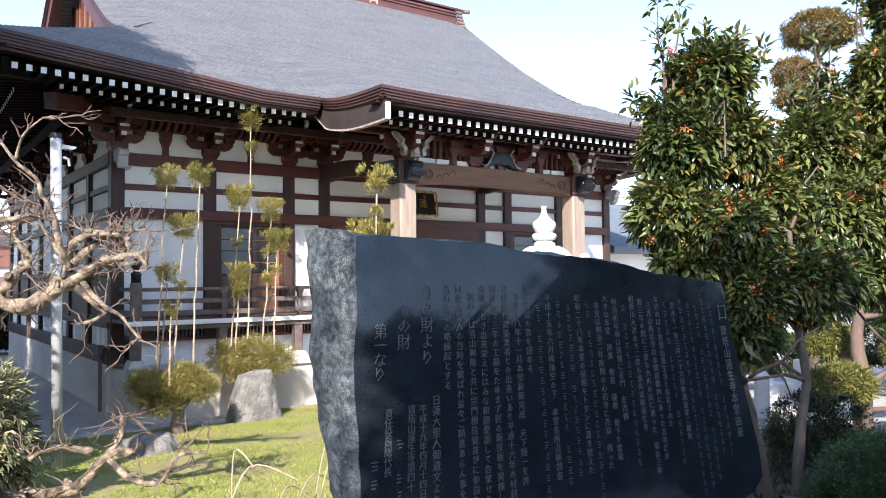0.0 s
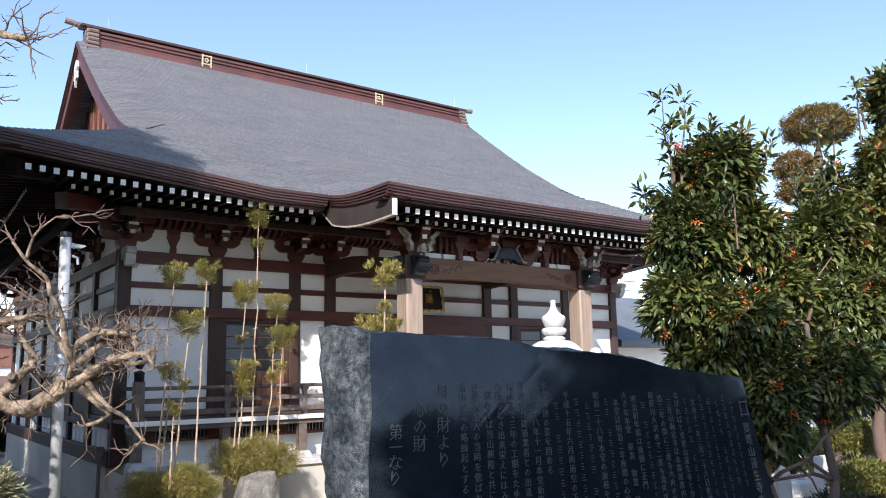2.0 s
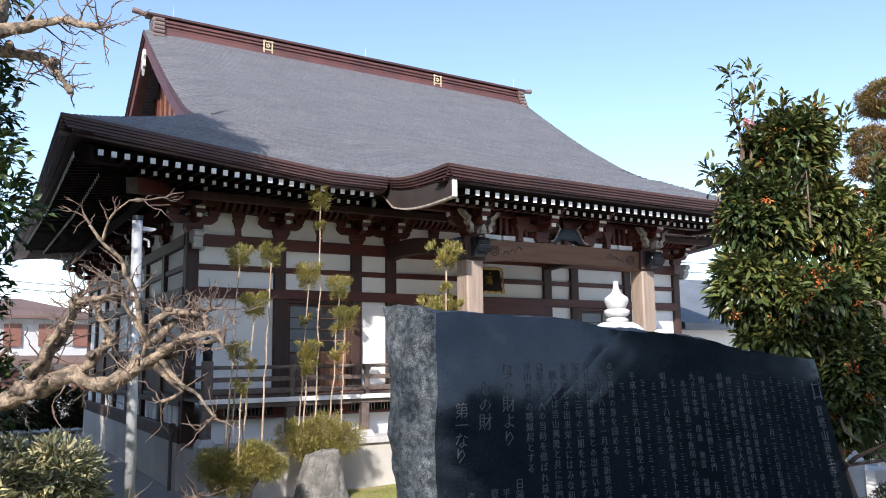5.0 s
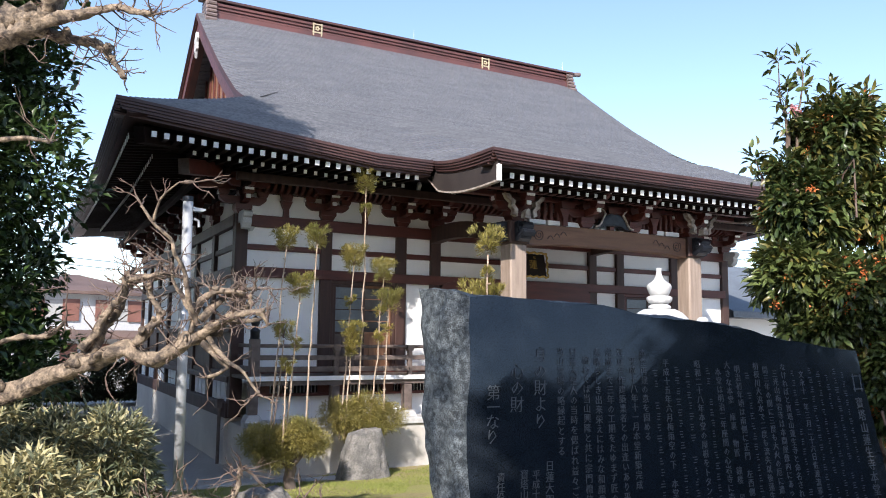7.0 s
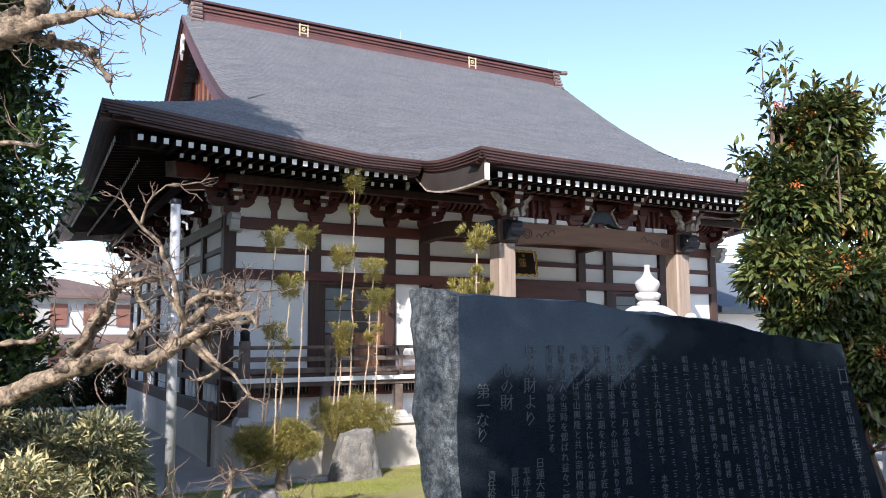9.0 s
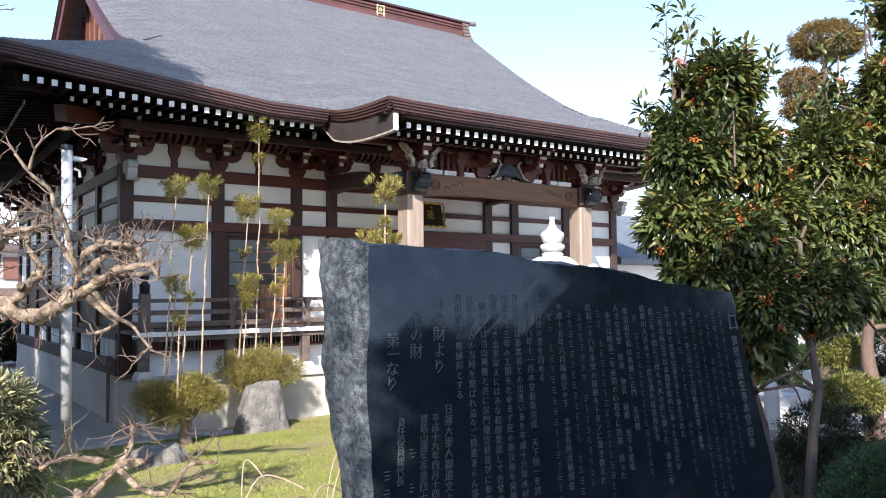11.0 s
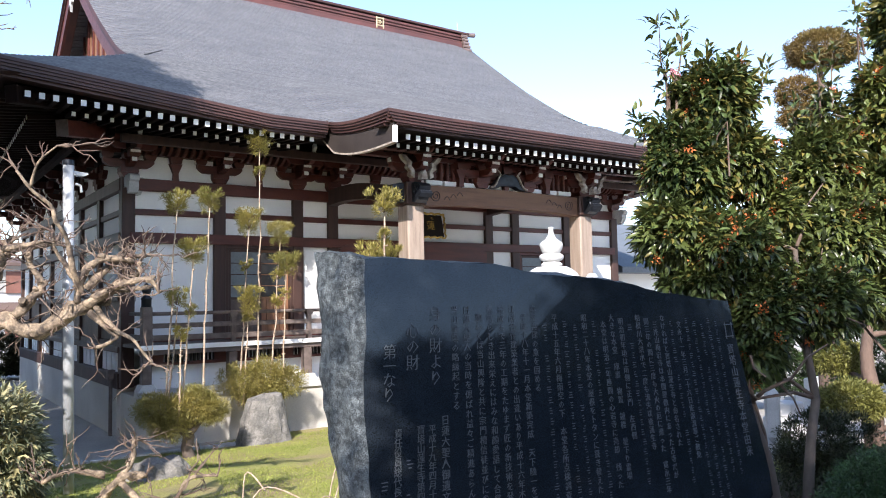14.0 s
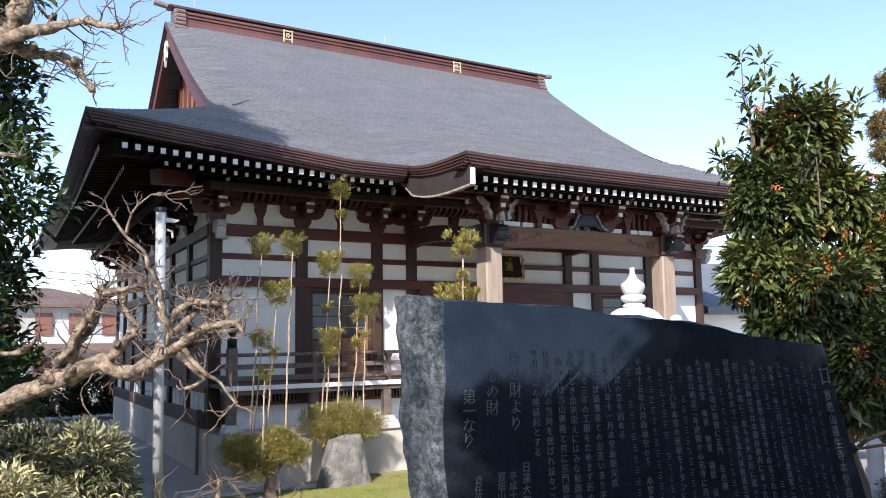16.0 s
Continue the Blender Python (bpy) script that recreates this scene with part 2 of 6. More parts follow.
class Shape:
    """Collects points and faces of one mesh; each face may name a material slot."""

    def __init__(self):
        self.v, self.f, self.s = [], [], []

    def add(self, verts, faces, slot=0):
        n = len(self.v)
        self.v += [tuple(p) for p in verts]
        self.f += [tuple(n + i for i in q) for q in faces]
        self.s += [slot] * len(faces)
        return self

    def box(self, x0, y0, z0, x1, y1, z1, bevel=0.0, slot=0, turn=None):
        if bevel <= 0:
            pts = [(x, y, z) for z in (z0, z1) for y in (y0, y1) for x in (x0, x1)]
            faces = [(0, 2, 3, 1), (4, 5, 7, 6), (0, 1, 5, 4), (2, 6, 7, 3), (0, 4, 6, 2), (1, 3, 7, 5)]
        else:
            b = min(bevel, (x1 - x0) / 2.01, (y1 - y0) / 2.01, (z1 - z0) / 2.01)
            c, h = Vector(((x0 + x1) / 2, (y0 + y1) / 2, (z0 + z1) / 2)), ((x1 - x0) / 2, (y1 - y0) / 2, (z1 - z0) / 2)
            pts, ids = [], {}
            for sx in (-1, 1):
                for sy in (-1, 1):
                    for sz in (-1, 1):
                        for ax in range(3):
                            off = [h[0] - b, h[1] - b, h[2] - b]
                            off[ax] = h[ax]
                            ids[sx, sy, sz, ax] = len(pts)
                            pts.append((c[0] + sx * off[0], c[1] + sy * off[1], c[2] + sz * off[2]))
            faces = []
            for ax in range(3):
                o = [i for i in range(3) if i != ax]
                for s in (-1, 1):
                    q = []
                    for a, d in ((-1, -1), (1, -1), (1, 1), (-1, 1)):
                        k = [0, 0, 0]
                        k[ax], k[o[0]], k[o[1]] = s, a, d
                        q.append(ids[(*k, ax)])
                    faces.append(tuple(q))
                a, d = o
                for sa in (-1, 1):
                    for sd in (-1, 1):
                        q = []
                        for s, which in ((-1, a), (1, a), (1, d), (-1, d)):
                            k = [0, 0, 0]
                            k[ax], k[a], k[d] = s, sa, sd
                            q.append(ids[(*k, which)])
                        faces.append(tuple(q))
            for sx in (-1, 1):
                for sy in (-1, 1):
                    for sz in (-1, 1):
                        faces.append(tuple(ids[sx, sy, sz, ax] for ax in range(3)))
        if turn is not None:
            pts = [turn @ Vector(p) for p in pts]
        return self.add(pts, faces, slot)

    def prism(self, outline, axis, lo, hi, slot=0):
        """Pushes a flat outline of (a, b) along axis 'x', 'y' or 'z' from lo to hi."""
        place = {"x": lambda a, b, c: (c, a, b), "y": lambda a, b, c: (a, c, b), "z": lambda a, b, c: (a, b, c)}[axis]
        n = len(outline)
        pts = [place(a, b, c) for c in (lo, hi) for a, b in outline]
        faces = [tuple(range(n - 1, -1, -1)), tuple(range(n, 2 * n))] + [(i, (i + 1) % n, n + (i + 1) % n, n + i) for i in range(n)]
        return self.add(pts, faces, slot)

    def tube(self, path, radii, sides=8, slot=0, caps=True):
        path = [Vector(p) for p in path]
        if not hasattr(radii, "__len__"):
            radii = [radii] * len(path)
        rings, n = [], len(path)
        side = None
        for i, p in enumerate(path):
            way = (path[min(i + 1, n - 1)] - path[max(i - 1, 0)]).normalized()
            if side is None:
                side = way.orthogonal().normalized()
            side = (side - way * side.dot(way)).normalized()
            other = way.cross(side)
            rings += [p + radii[i] * (side * math.cos(2 * math.pi * k / sides) + other * math.sin(2 * math.pi * k / sides)) for k in range(sides)]
        faces = [(i * sides + k, i * sides + (k + 1) % sides, (i + 1) * sides + (k + 1) % sides, (i + 1) * sides + k) for i in range(n - 1) for k in range(sides)]
        if caps:
            faces += [tuple(range(sides - 1, -1, -1)), tuple(range((n - 1) * sides, n * sides))]
        return self.add(rings, faces, slot)

    def lathe(self, profile, x, y, sides=20, slot=0, lobes=0, depth=0.0):
        """Turns (radius, z) pairs about the upright line through x, y; lobes makes petals."""
        pts = []
        for r, z in profile:
            for k in range(sides):
                a = 2 * math.pi * k / sides
                q = r * (1 + depth * abs(math.sin(lobes * a / 2))) if lobes else r
                pts.append((x + q * math.cos(a), y + q * math.sin(a), z))
        n = len(profile)
        faces = [(i * sides + k, i * sides + (k + 1) % sides, (i + 1) * sides + (k + 1) % sides, (i + 1) * sides + k) for i in range(n - 1) for k in range(sides)]
        faces += [tuple(range(sides - 1, -1, -1)), tuple(range((n - 1) * sides, n * sides))]
        return self.add(pts, faces, slot)

    def grid(self, rows, slot=0):
        """Rows of points of one length, joined into a sheet."""
        n, w = len(rows), len(rows[0])
        return self.add([p for row in rows for p in row], [(i * w + k, i * w + k + 1, (i + 1) * w + k + 1, (i + 1) * w + k) for i in range(n - 1) for k in range(w - 1)], slot)

    def data(self, name, *materials, smooth=False):
        me = bpy.data.meshes.new(name)
        me.from_pydata(self.v, [], self.f)
        for m in materials:
            me.materials.append(m)
        if len(materials) > 1:
            me.polygons.foreach_set("material_index", self.s)
        if smooth:
            me.polygons.foreach_set("use_smooth", [True] * len(me.polygons))
        me.update()
        return me


def thing(name, x, y, z, label, category, group="", kind=""):
    ob = new(name)
    ob.empty_display_size = 0.2
    ob.location = (x, y, z)
    return tagged(ob, label, category, group, kind)


def part(name, shape, material, parent, label="", smooth=False, kind=""):
    """Links a shape, built in world metres, as one mesh object under a thing or a part."""
    mats = material if isinstance(material, (list, tuple)) else [material]
    me = shape if isinstance(shape, bpy.types.Mesh) else shape.data(name, *mats, smooth=smooth)
    ob = new(name, me)
    if parent is not None:
        ob.parent = parent
        if parent.parent is None:
            ob.matrix_parent_inverse = Matrix.Translation(-parent.location)
    return tagged(ob, label, kind=kind)


def again(name, me, parent, m, label=""):
    """Another part on the same mesh data, at the world pose m."""
    ob = part(name, me, None, parent, label)
    ob.matrix_basis = m
    return ob


def scatter(name, points, ways, length, width, material, parent, label="", fold=0.25, droop=0.15, jitter=0.3, seed=1, kind="", slots=None, oval=False):
    """Many leaves, each four triangles folded along the middle, at points and pointing along ways."""
    rng = np.random.default_rng(seed)
    p, w = np.asarray(points, float), np.asarray(ways, float)
    n = len(p)
    w = w + rng.normal(0, jitter, (n, 3))
    w /= np.linalg.norm(w, axis=1, keepdims=True) + 1e-9
    side = np.cross(w, rng.normal(0, 1, (n, 3)) * 0.45 + np.array([0, 0, 1.0]))
    side /= np.linalg.norm(side, axis=1, keepdims=True) + 1e-9
    top = np.cross(side, w)
    ln = (length * rng.uniform(0.65, 1.25, n))[:, None]
    wd = (width * rng.uniform(0.7, 1.2, n))[:, None]
    mid = p + w * ln * 0.45
    tip = p + w * ln - top * ln * droop
    left, right = mid + side * wd / 2 + top * wd * fold, mid - side * wd / 2 + top * wd * fold
    verts = np.stack([p, left, mid, right, tip], 1).reshape(-1, 3)
    base = np.arange(n)[:, None] * 5
    faces = np.concatenate([base + np.array([0, 2, 1]), base + np.array([0, 3, 2]), base + np.array([1, 2, 4]), base + np.array([2, 3, 4])], 1).reshape(-1, 3)
    per = 4
    if oval:
        # rounder leaves: two cross ribs and a short point
        m1, m2 = p + w * ln * 0.28 + top * ln * 0.03, p + w * ln * 0.66 - top * ln * droop * 0.35
        ribs = [q + side * k * wd * f + top * wd * fold for q, f in ((m1, 0.46), (m2, 0.42)) for k in (1, -1)]
        verts = np.stack([p, ribs[0], m1, ribs[1], ribs[2], m2, ribs[3], tip], 1).reshape(-1, 3)
        base = np.arange(n)[:, None] * 8
        tri = ((0, 2, 1), (0, 3, 2), (1, 2, 5), (1, 5, 4), (2, 3, 6), (2, 6, 5), (4, 5, 7), (5, 6, 7))
        faces = np.concatenate([base + np.array(q) for q in tri], 1).reshape(-1, 3)
        per = 8
    me = bpy.data.meshes.new(name)
    me.vertices.add(len(verts))
    me.vertices.foreach_set("co", verts.ravel())
    me.loops.add(faces.size)
    me.loops.foreach_set("vertex_index", faces.ravel().astype(np.int32))
    me.polygons.add(len(faces))
    me.polygons.foreach_set("loop_start", np.arange(0, faces.size, 3, dtype=np.int32))
    mats = material if isinstance(material, (list, tuple)) else [material]
    for m in mats:
        me.materials.append(m)
    if slots is not None:
        me.polygons.foreach_set("material_index", np.repeat(np.asarray(slots, np.int32), per))
    me.update(calc_edges=True)
    me.validate()
    return part(name, me, None, parent, label, kind=kind)


def blob_points(rng, blobs, n, shell=0.55):
    """Points near the skin of a set of ellipsoids (x, y, z, rx, ry, rz), and the ways outwards."""
    b = np.asarray(blobs, float)
    area = (b[:, 3] * b[:, 4] + b[:, 4] * b[:, 5] + b[:, 3] * b[:, 5])
    pick = rng.choice(len(b), n, p=area / area.sum())
    d = rng.normal(0, 1, (n, 3))
    d /= np.linalg.norm(d, axis=1, keepdims=True)
    r = rng.uniform(shell, 1.0, n)[:, None]
    return b[pick, :3] + d * r * b[pick, 3:], d


def clumps(rng, points, ways, each, spread):
    """Leaves gathered about twig ends."""
    n = len(points)
    d = rng.normal(0, 1, (n, each, 3)) * 0.8 + np.asarray(ways)[:, None, :] * 0.9
    d /= np.linalg.norm(d, axis=2, keepdims=True)
    pos = np.asarray(points)[:, None, :] + d * rng.uniform(0.05, 1.0, (n, each, 1)) * spread
    return pos.reshape(-1, 3), d.reshape(-1, 3)


def crooked(rng, a, b, n, wobble):
    """A wandering line from a to b."""
    a, b = Vector(a), Vector(b)
    far = (b - a).length
    out = []
    off = Vector((0, 0, 0))
    for i in range(n + 1):
        t = i / n
        if 0 < i < n:
            off = off * 0.6 + Vector(rng.normal(0, wobble * far, 3))
        out.append(a.lerp(b, t) + off * math.sin(math.pi * t))
    return out


def ground_z(x, y):
    return 0.75 * min(max((-2.0 - y) / 10.5, 0.0), 1.0)


# ---- ground ----
def spaced(lo, hi, step, far):
    inner = [lo + i * step for i in range(int((hi - lo) / step) + 1)]
    grow, outer, d = [], [], step
    a = 0.0
    while a < far:
        d *= 1.5
        a += d
        grow.append(a)
    return [lo - g for g in reversed(grow)] + inner + [inner[-1] + g for g in grow]


s = Shape()
xs, ys = spaced(-14, 22, 0.6, 900), spaced(-20, 6, 0.6, 900)
s.grid([[(x, y, ground_z(x, y) + 0.015 * noise.noise((x * 0.7, y * 0.7, 0))) for x in xs] for y in ys])
tagged(part("ground", s, M_GROUND, None, smooth=True), "packed grey-brown gravel ground of the temple yard", "ground", kind="structure")


def lawn_edge(x):
    """The back edge of the lawn, close to the hall on one side and further off on the other."""
    return -2.75 if x < 0.8 else -1.72 - 0.5 * max(0.0, 2.6 - x) / 1.8


def lawn_z(x, y):
    return ground_z(x, y) + 0.04 + 0.03 * noise.noise((x * 0.9, y * 0.9, 4.0))


s = Shape()
rows = []
for i in range(61):
    x = -2.9 + i * 0.12
    back = lawn_edge(x)
    rows.append([(x, -11.5 + (back + 11.5) * k / 80, lawn_z(x, -11.5 + (back + 11.5) * k / 80)) for k in range(81)])
s.grid(rows)
lawn = tagged(part("lawn", s, M_LAWN, None, smooth=True), "sunlit mossy lawn with bare brown patches", "lawn", kind="structure")
rng = np.random.default_rng(5)
n = 95000
gx = rng.uniform(-2.8, 4.2, n)
gy = np.array([-11.4 + (lawn_edge(x) + 11.4) * t for x, t in zip(gx, rng.uniform(0, 1, n))])
bare = np.array([noise.noise((x * 0.8 + 3, y * 0.8, 2.0)) for x, y in zip(gx, gy)])
keep = (bare < 0.22)
gx, gy = gx[keep], gy[keep]
gp = np.stack([gx, gy, [lawn_z(x, y) - 0.005 for x, y in zip(gx, gy)]], 1)
tagged(scatter("grass", gp, np.tile([0, 0, 1.0], (len(gp), 1)), 0.032, 0.0075, M_GRASS, None, jitter=0.55, seed=6), "short yellow-green turf and moss on the lawn", "grass", kind="stuff")

# ---- temple hall ----
COLS = [0.0, 1.82, 3.59, 4.46, 9.01, 9.92, 11.82, 13.76]
X0, X1, DEPTH, OUT = 0.0, 13.76, 13.4, 2.73
MIDX, RIDGE_Y = 6.88, 6.7
GABLE = 0.1
FLOOR = 1.80
TOP = 5.955
hall = thing("temple_hall", MIDX, RIDGE_Y, 0, "dark timber temple hall with white plaster and grey copper roof", "temple")


def slope(u):
    return TOP + 0.52 * u + 0.0125 * u * u


def lift(u, d):
    """The upward sweep of the eaves towards a corner d metres away."""
    return 0.41 * max(0.0, 1 - d / 4.6) * max(0.0, 1 - u / 4.5) ** 2


COURSE = 0.105


def droop(x, u):
    """The rounded shoulder of the roof along each gable edge."""
    e = min(x - GABLE, X1 - GABLE - x)
    if u < 2.9 or e > 1.1:
        return 0.0
    return 0.24 * (1 - max(e, 0.0) / 1.1) ** 2 * min(1.0, (u - 2.5) / 1.6) * (1 - 0.55 * max(0.0, (u - 6.0) / 3.5))


RISE = RIDGE_Y + OUT


def roof_side(shape, point, length, u_end, steps):
    """One slope in stepped courses. point(a, u) gives x, y for a in 0..1 along the course."""
    rows = []
    n = int(u_end / COURSE)
    for i in range(n + 1):
        u = i * COURSE
        for du, dz in ((0.0, -0.014), (0.002, 0.012)) if i else ((0.0, 0.012),):
            row = []
            for k in range(steps + 1):
                x, y, d = point(k / steps, u + du)
                row.append((x, y, slope(u) + lift(u, d) + dz - droop(x, u)))
            rows.append(row)
    u = u_end
    rows.append([(*point(k / steps, u)[:2], slope(u) - droop(point(k / steps, u)[0], u)) for k in range(steps + 1)])
    shape.grid(rows)


def ease(a):
    """More points near both ends."""
    return 0.5 - 0.5 * math.cos(math.pi * a) * (0.7 + 0.3 * abs(math.cos(math.pi * a)))


def front(a, u):
    x0, x1 = min(X0 - OUT + u, GABLE), max(X1 + OUT - u, X1 - GABLE)
    x = x0 + (x1 - x0) * a
    return x, -OUT + u, min(x - x0, x1 - x) * (1 if u < 3 else 99)


def back(a, u):
    x, y, d = front(1 - a, u)
    return x, 2 * RIDGE_Y - y, d


def left(a, u):
    y0, y1 = -OUT + u, 2 * RIDGE_Y + OUT - u
    y = y1 + (y0 - y1) * a
    return X0 - OUT + u, y, min(y - y0, y1 - y)


def right(a, u):
    x, y, d = left(1 - a, u)
    return X0 + X1 - x, y, d


s = Shape()
roof_side(s, front, 0, RISE, 110)
roof_side(s, back, 0, RISE, 60)
roof_side(s, left, 0, 3.7, 60)
roof_side(s, right, 0, 3.7, 60)
roof = part("roof", s, M_ROOF, hall, "grey copper shingle roof with upswept eaves")

# the porch roof, a shallower sheet carried forwards over the steps
PX0, PX1, PFRONT = 3.02, 10.62, -4.92


def porch_z(y):
    """The middle of the porch roof: its own shallow curve outside the eave, a swelling on the hall roof behind it."""
    v, u = y - PFRONT, y + OUT
    if u <= 0:
        return 5.74 + 0.02 * v + 0.0675 * v * v
    w = max(0.0, 1 - u / 3.4)
    return slope(u) + (0.147 + 0.30 * math.sin(math.pi * min(u / 3.4, 1.0))) * w - 0.03 * (1 - w)


def porch_edge(x, y):
    """How far the sheet falls towards its sides."""
    e = min(x - PX0, PX1 - x)
    v = min(max((y - PFRONT) / 2.6, 0.0), 1.0)
    return (1 - min(e / 0.6, 1.0)) ** 2 * 0.17 * v * v * (3 - 2 * v) - 0.03 * max(0.0, 1 - e / 1.6) ** 2 * (1 - v)


s = Shape()
pxs = [PX0 + 0.6 * i / 8 for i in range(9)] + [PX0 + 0.6 + (PX1 - PX0 - 1.2) * i / 40 for i in range(1, 40)] + [PX1 - 0.6 + 0.6 * i / 8 for i in range(9)]
rows = []
for i in range(59):
    y = PFRONT + 0.096 * i
    for dy, dz in ((0, -0.012), (0.002, 0.012)) if i else ((0, 0.012),):
        u = y + OUT
        row = []
        for x in pxs:
            e = min(x - PX0, PX1 - x)
            z = porch_z(y) - porch_edge(x, y)
            xx = x
            if u > 0:
                # behind the eave the sides flare out and settle into the hall roof
                t = min(e / 1.1, 1.0)
                xx = x + (0.30 * u * (1 - t)) * (-1 if x < MIDX else 1)
                low = slope(u) - 0.05
                z2 = low + (porch_z(y) - low) * t * t * (3 - 2 * t)
                k = min(u / 0.5, 1.0)
                z = z * (1 - k) + z2 * k
            row.append((xx, y + dy, z + dz))
        rows.append(row)
s.grid(rows)
part("porch_roof", s, M_ROOF, hall, "forward-swept porch roof of grey copper shingles")


def band(path, steps, name, parent, material, label=""):
    """A stepped eave band. path: rows of (x, y, z, outx, outy); steps: (inwards, down) pairs."""
    sh = Shape()
    sh.grid([[(x - ox * a, y - oy * a, z - d) for a, d in steps] for x, y, z, ox, oy in path])
    return part(name, sh, material, parent, label)


STEPS = [(0, -0.01), (0, 0.045), (0.02, 0.047), (0.02, 0.09), (0.045, 0.092), (0.045, 0.135), (0.07, 0.137), (0.07, 0.185), (0.10, 0.188), (0.10, 0.215), (0.17, 0.217), (0.17, 0.262), (0.5, 0.24)]


def eave_path(a0, a1, n, axis):
    out = []
    for i in range(n + 1):
        c = a0 + (a1 - a0) * i / n
        if axis == "front":
            d = min(c - (X0 - OUT), X1 + OUT - c)
            out.append((c, -OUT, slope(0) + lift(0, d) + 0.012, 0, -1))
        else:
            d = min(c + OUT, 2 * RIDGE_Y + OUT - c)
            out.append((X0 - OUT if axis == "left" else X1 + OUT, c, slope(0) + lift(0, d) + 0.012, -1 if axis == "left" else 1, 0))
    return out


band(eave_path(X0 - OUT, PX0 + 0.02, 40, "front"), STEPS, "eave_fascia", hall, M_FASCIA, "layered dark bronze eave edge")
band(eave_path(PX1 - 0.02, X1 + OUT, 40, "front"), STEPS, "eave_fascia", hall, M_FASCIA)
band(eave_path(-OUT, 2 * RIDGE_Y + OUT, 80, "left"), STEPS, "eave_fascia", hall, M_FASCIA)
band(eave_path(-OUT, 2 * RIDGE_Y + OUT, 40, "right"), STEPS, "eave_fascia", hall, M_FASCIA)
band([(x, PFRONT, porch_z(PFRONT) - porch_edge(x, PFRONT) + 0.012, 0, -1) for x in pxs], STEPS, "porch_fascia", hall, M_FASCIA)
for px, o in ((PX0, -1), (PX1, 1)):
    band([(px, PFRONT + 2.28 * i / 30, porch_z(PFRONT + 2.28 * i / 30) - porch_edge(px, PFRONT + 2.28 * i / 30) + 0.012, o, 0) for i in range(31)], STEPS, "porch_fascia", hall, M_FASCIA)
    # verge board under the swept side of the porch, white-edged
    sh = Shape()
    ys = [PFRONT + 0.04 + 2.6 * i / 24 for i in range(25)]
    zt = [porch_z(y) - porch_edge(px, y) - 0.20 for y in ys]
    xx = px - o * 0.14
    for x_a, x_b in ((xx - 0.03, xx + 0.03),):
        drop = [0.33 + 0.03 * math.sin(math.pi * i / 24) for i in range(25)]
        outline = [(y, z) for y, z in zip(ys, zt)] + [(y, z - d) for y, z, d in reversed(list(zip(ys, zt, drop)))]
        sh.prism(outline, "x", x_a, x_b)
    vb = part("verge_board", sh, M_VERGE, hall, "curved dark board along the porch roof edge")
    sh = Shape()
    sh.box(xx - 0.045, PFRONT + 0.01, zt[0] - 0.35, xx + 0.045, PFRONT + 0.05, zt[0] - 0.06, 0.006)
    part("board_end", sh, M_WHITE, vb, "white-painted end")
    sh = Shape()
    low = [(y, z - d) for y, z, d in zip(ys, zt, drop)]
    sh.prism(low + [(y, z - 0.032) for y, z in reversed(low)], "x", xx - 0.045, xx + 0.045)
    part("board_edge", sh, M_WING, vb, "pale lower edge of the board")

# soffits close the eaves from below
s = Shape()


def soffit(axis, n):
    rows = []
    for i in range(n + 1):
        a = i / n
        if axis == "front":
            x = X0 - OUT + (X1 - X0 + 2 * OUT) * a
            d = min(x - X0 + OUT, X1 + OUT - x)
            z = slope(0) + lift(0, d) - 0.24
            xin = min(max(x, X0), X1)
            rows.append([(x, -OUT + 0.2, z), (x + (xin - x) * 0.55, -OUT * 0.45, z + 0.18 - 0.5 * lift(0, d)), (xin, 0.0, 6.1)])
        else:
            y = -OUT + (DEPTH + 2 * OUT) * a
            d = min(y + OUT, DEPTH + OUT - y)
            z = slope(0) + lift(0, d) - 0.24
            yin = min(max(y, 0), DEPTH)
            sx = -1 if axis == "left" else 1
            xe, xi = (X0 - OUT + 0.2, X0) if sx < 0 else (X1 + OUT - 0.2, X1)
            rows.append([(xe, y, z), (xe + (xi - xe) * 0.55, y + (yin - y) * 0.55, z + 0.18 - 0.5 * lift(0, d)), (xi, yin, 6.1)])
    return rows
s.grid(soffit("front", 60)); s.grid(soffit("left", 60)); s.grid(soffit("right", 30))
part("eave_soffit", s, M_SOFFIT, hall, "boarded underside of the eaves, shade put into its colour")
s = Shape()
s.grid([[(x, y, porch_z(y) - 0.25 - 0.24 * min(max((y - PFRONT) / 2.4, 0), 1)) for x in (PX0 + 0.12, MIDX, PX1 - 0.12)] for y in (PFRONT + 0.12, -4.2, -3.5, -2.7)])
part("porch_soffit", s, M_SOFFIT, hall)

# rafters with white-painted ends, their bodies in the shade-dark soffit colour
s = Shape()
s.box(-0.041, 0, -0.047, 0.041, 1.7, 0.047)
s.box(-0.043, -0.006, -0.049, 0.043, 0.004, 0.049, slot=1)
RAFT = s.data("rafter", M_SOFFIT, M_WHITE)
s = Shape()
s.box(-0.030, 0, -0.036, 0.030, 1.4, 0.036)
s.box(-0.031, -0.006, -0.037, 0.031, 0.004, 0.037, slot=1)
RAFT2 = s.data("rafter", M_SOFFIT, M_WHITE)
PITCH = 0.2037


def rafter_z(d):
    return TOP - 0.285 + 0.6 * lift(0, d)


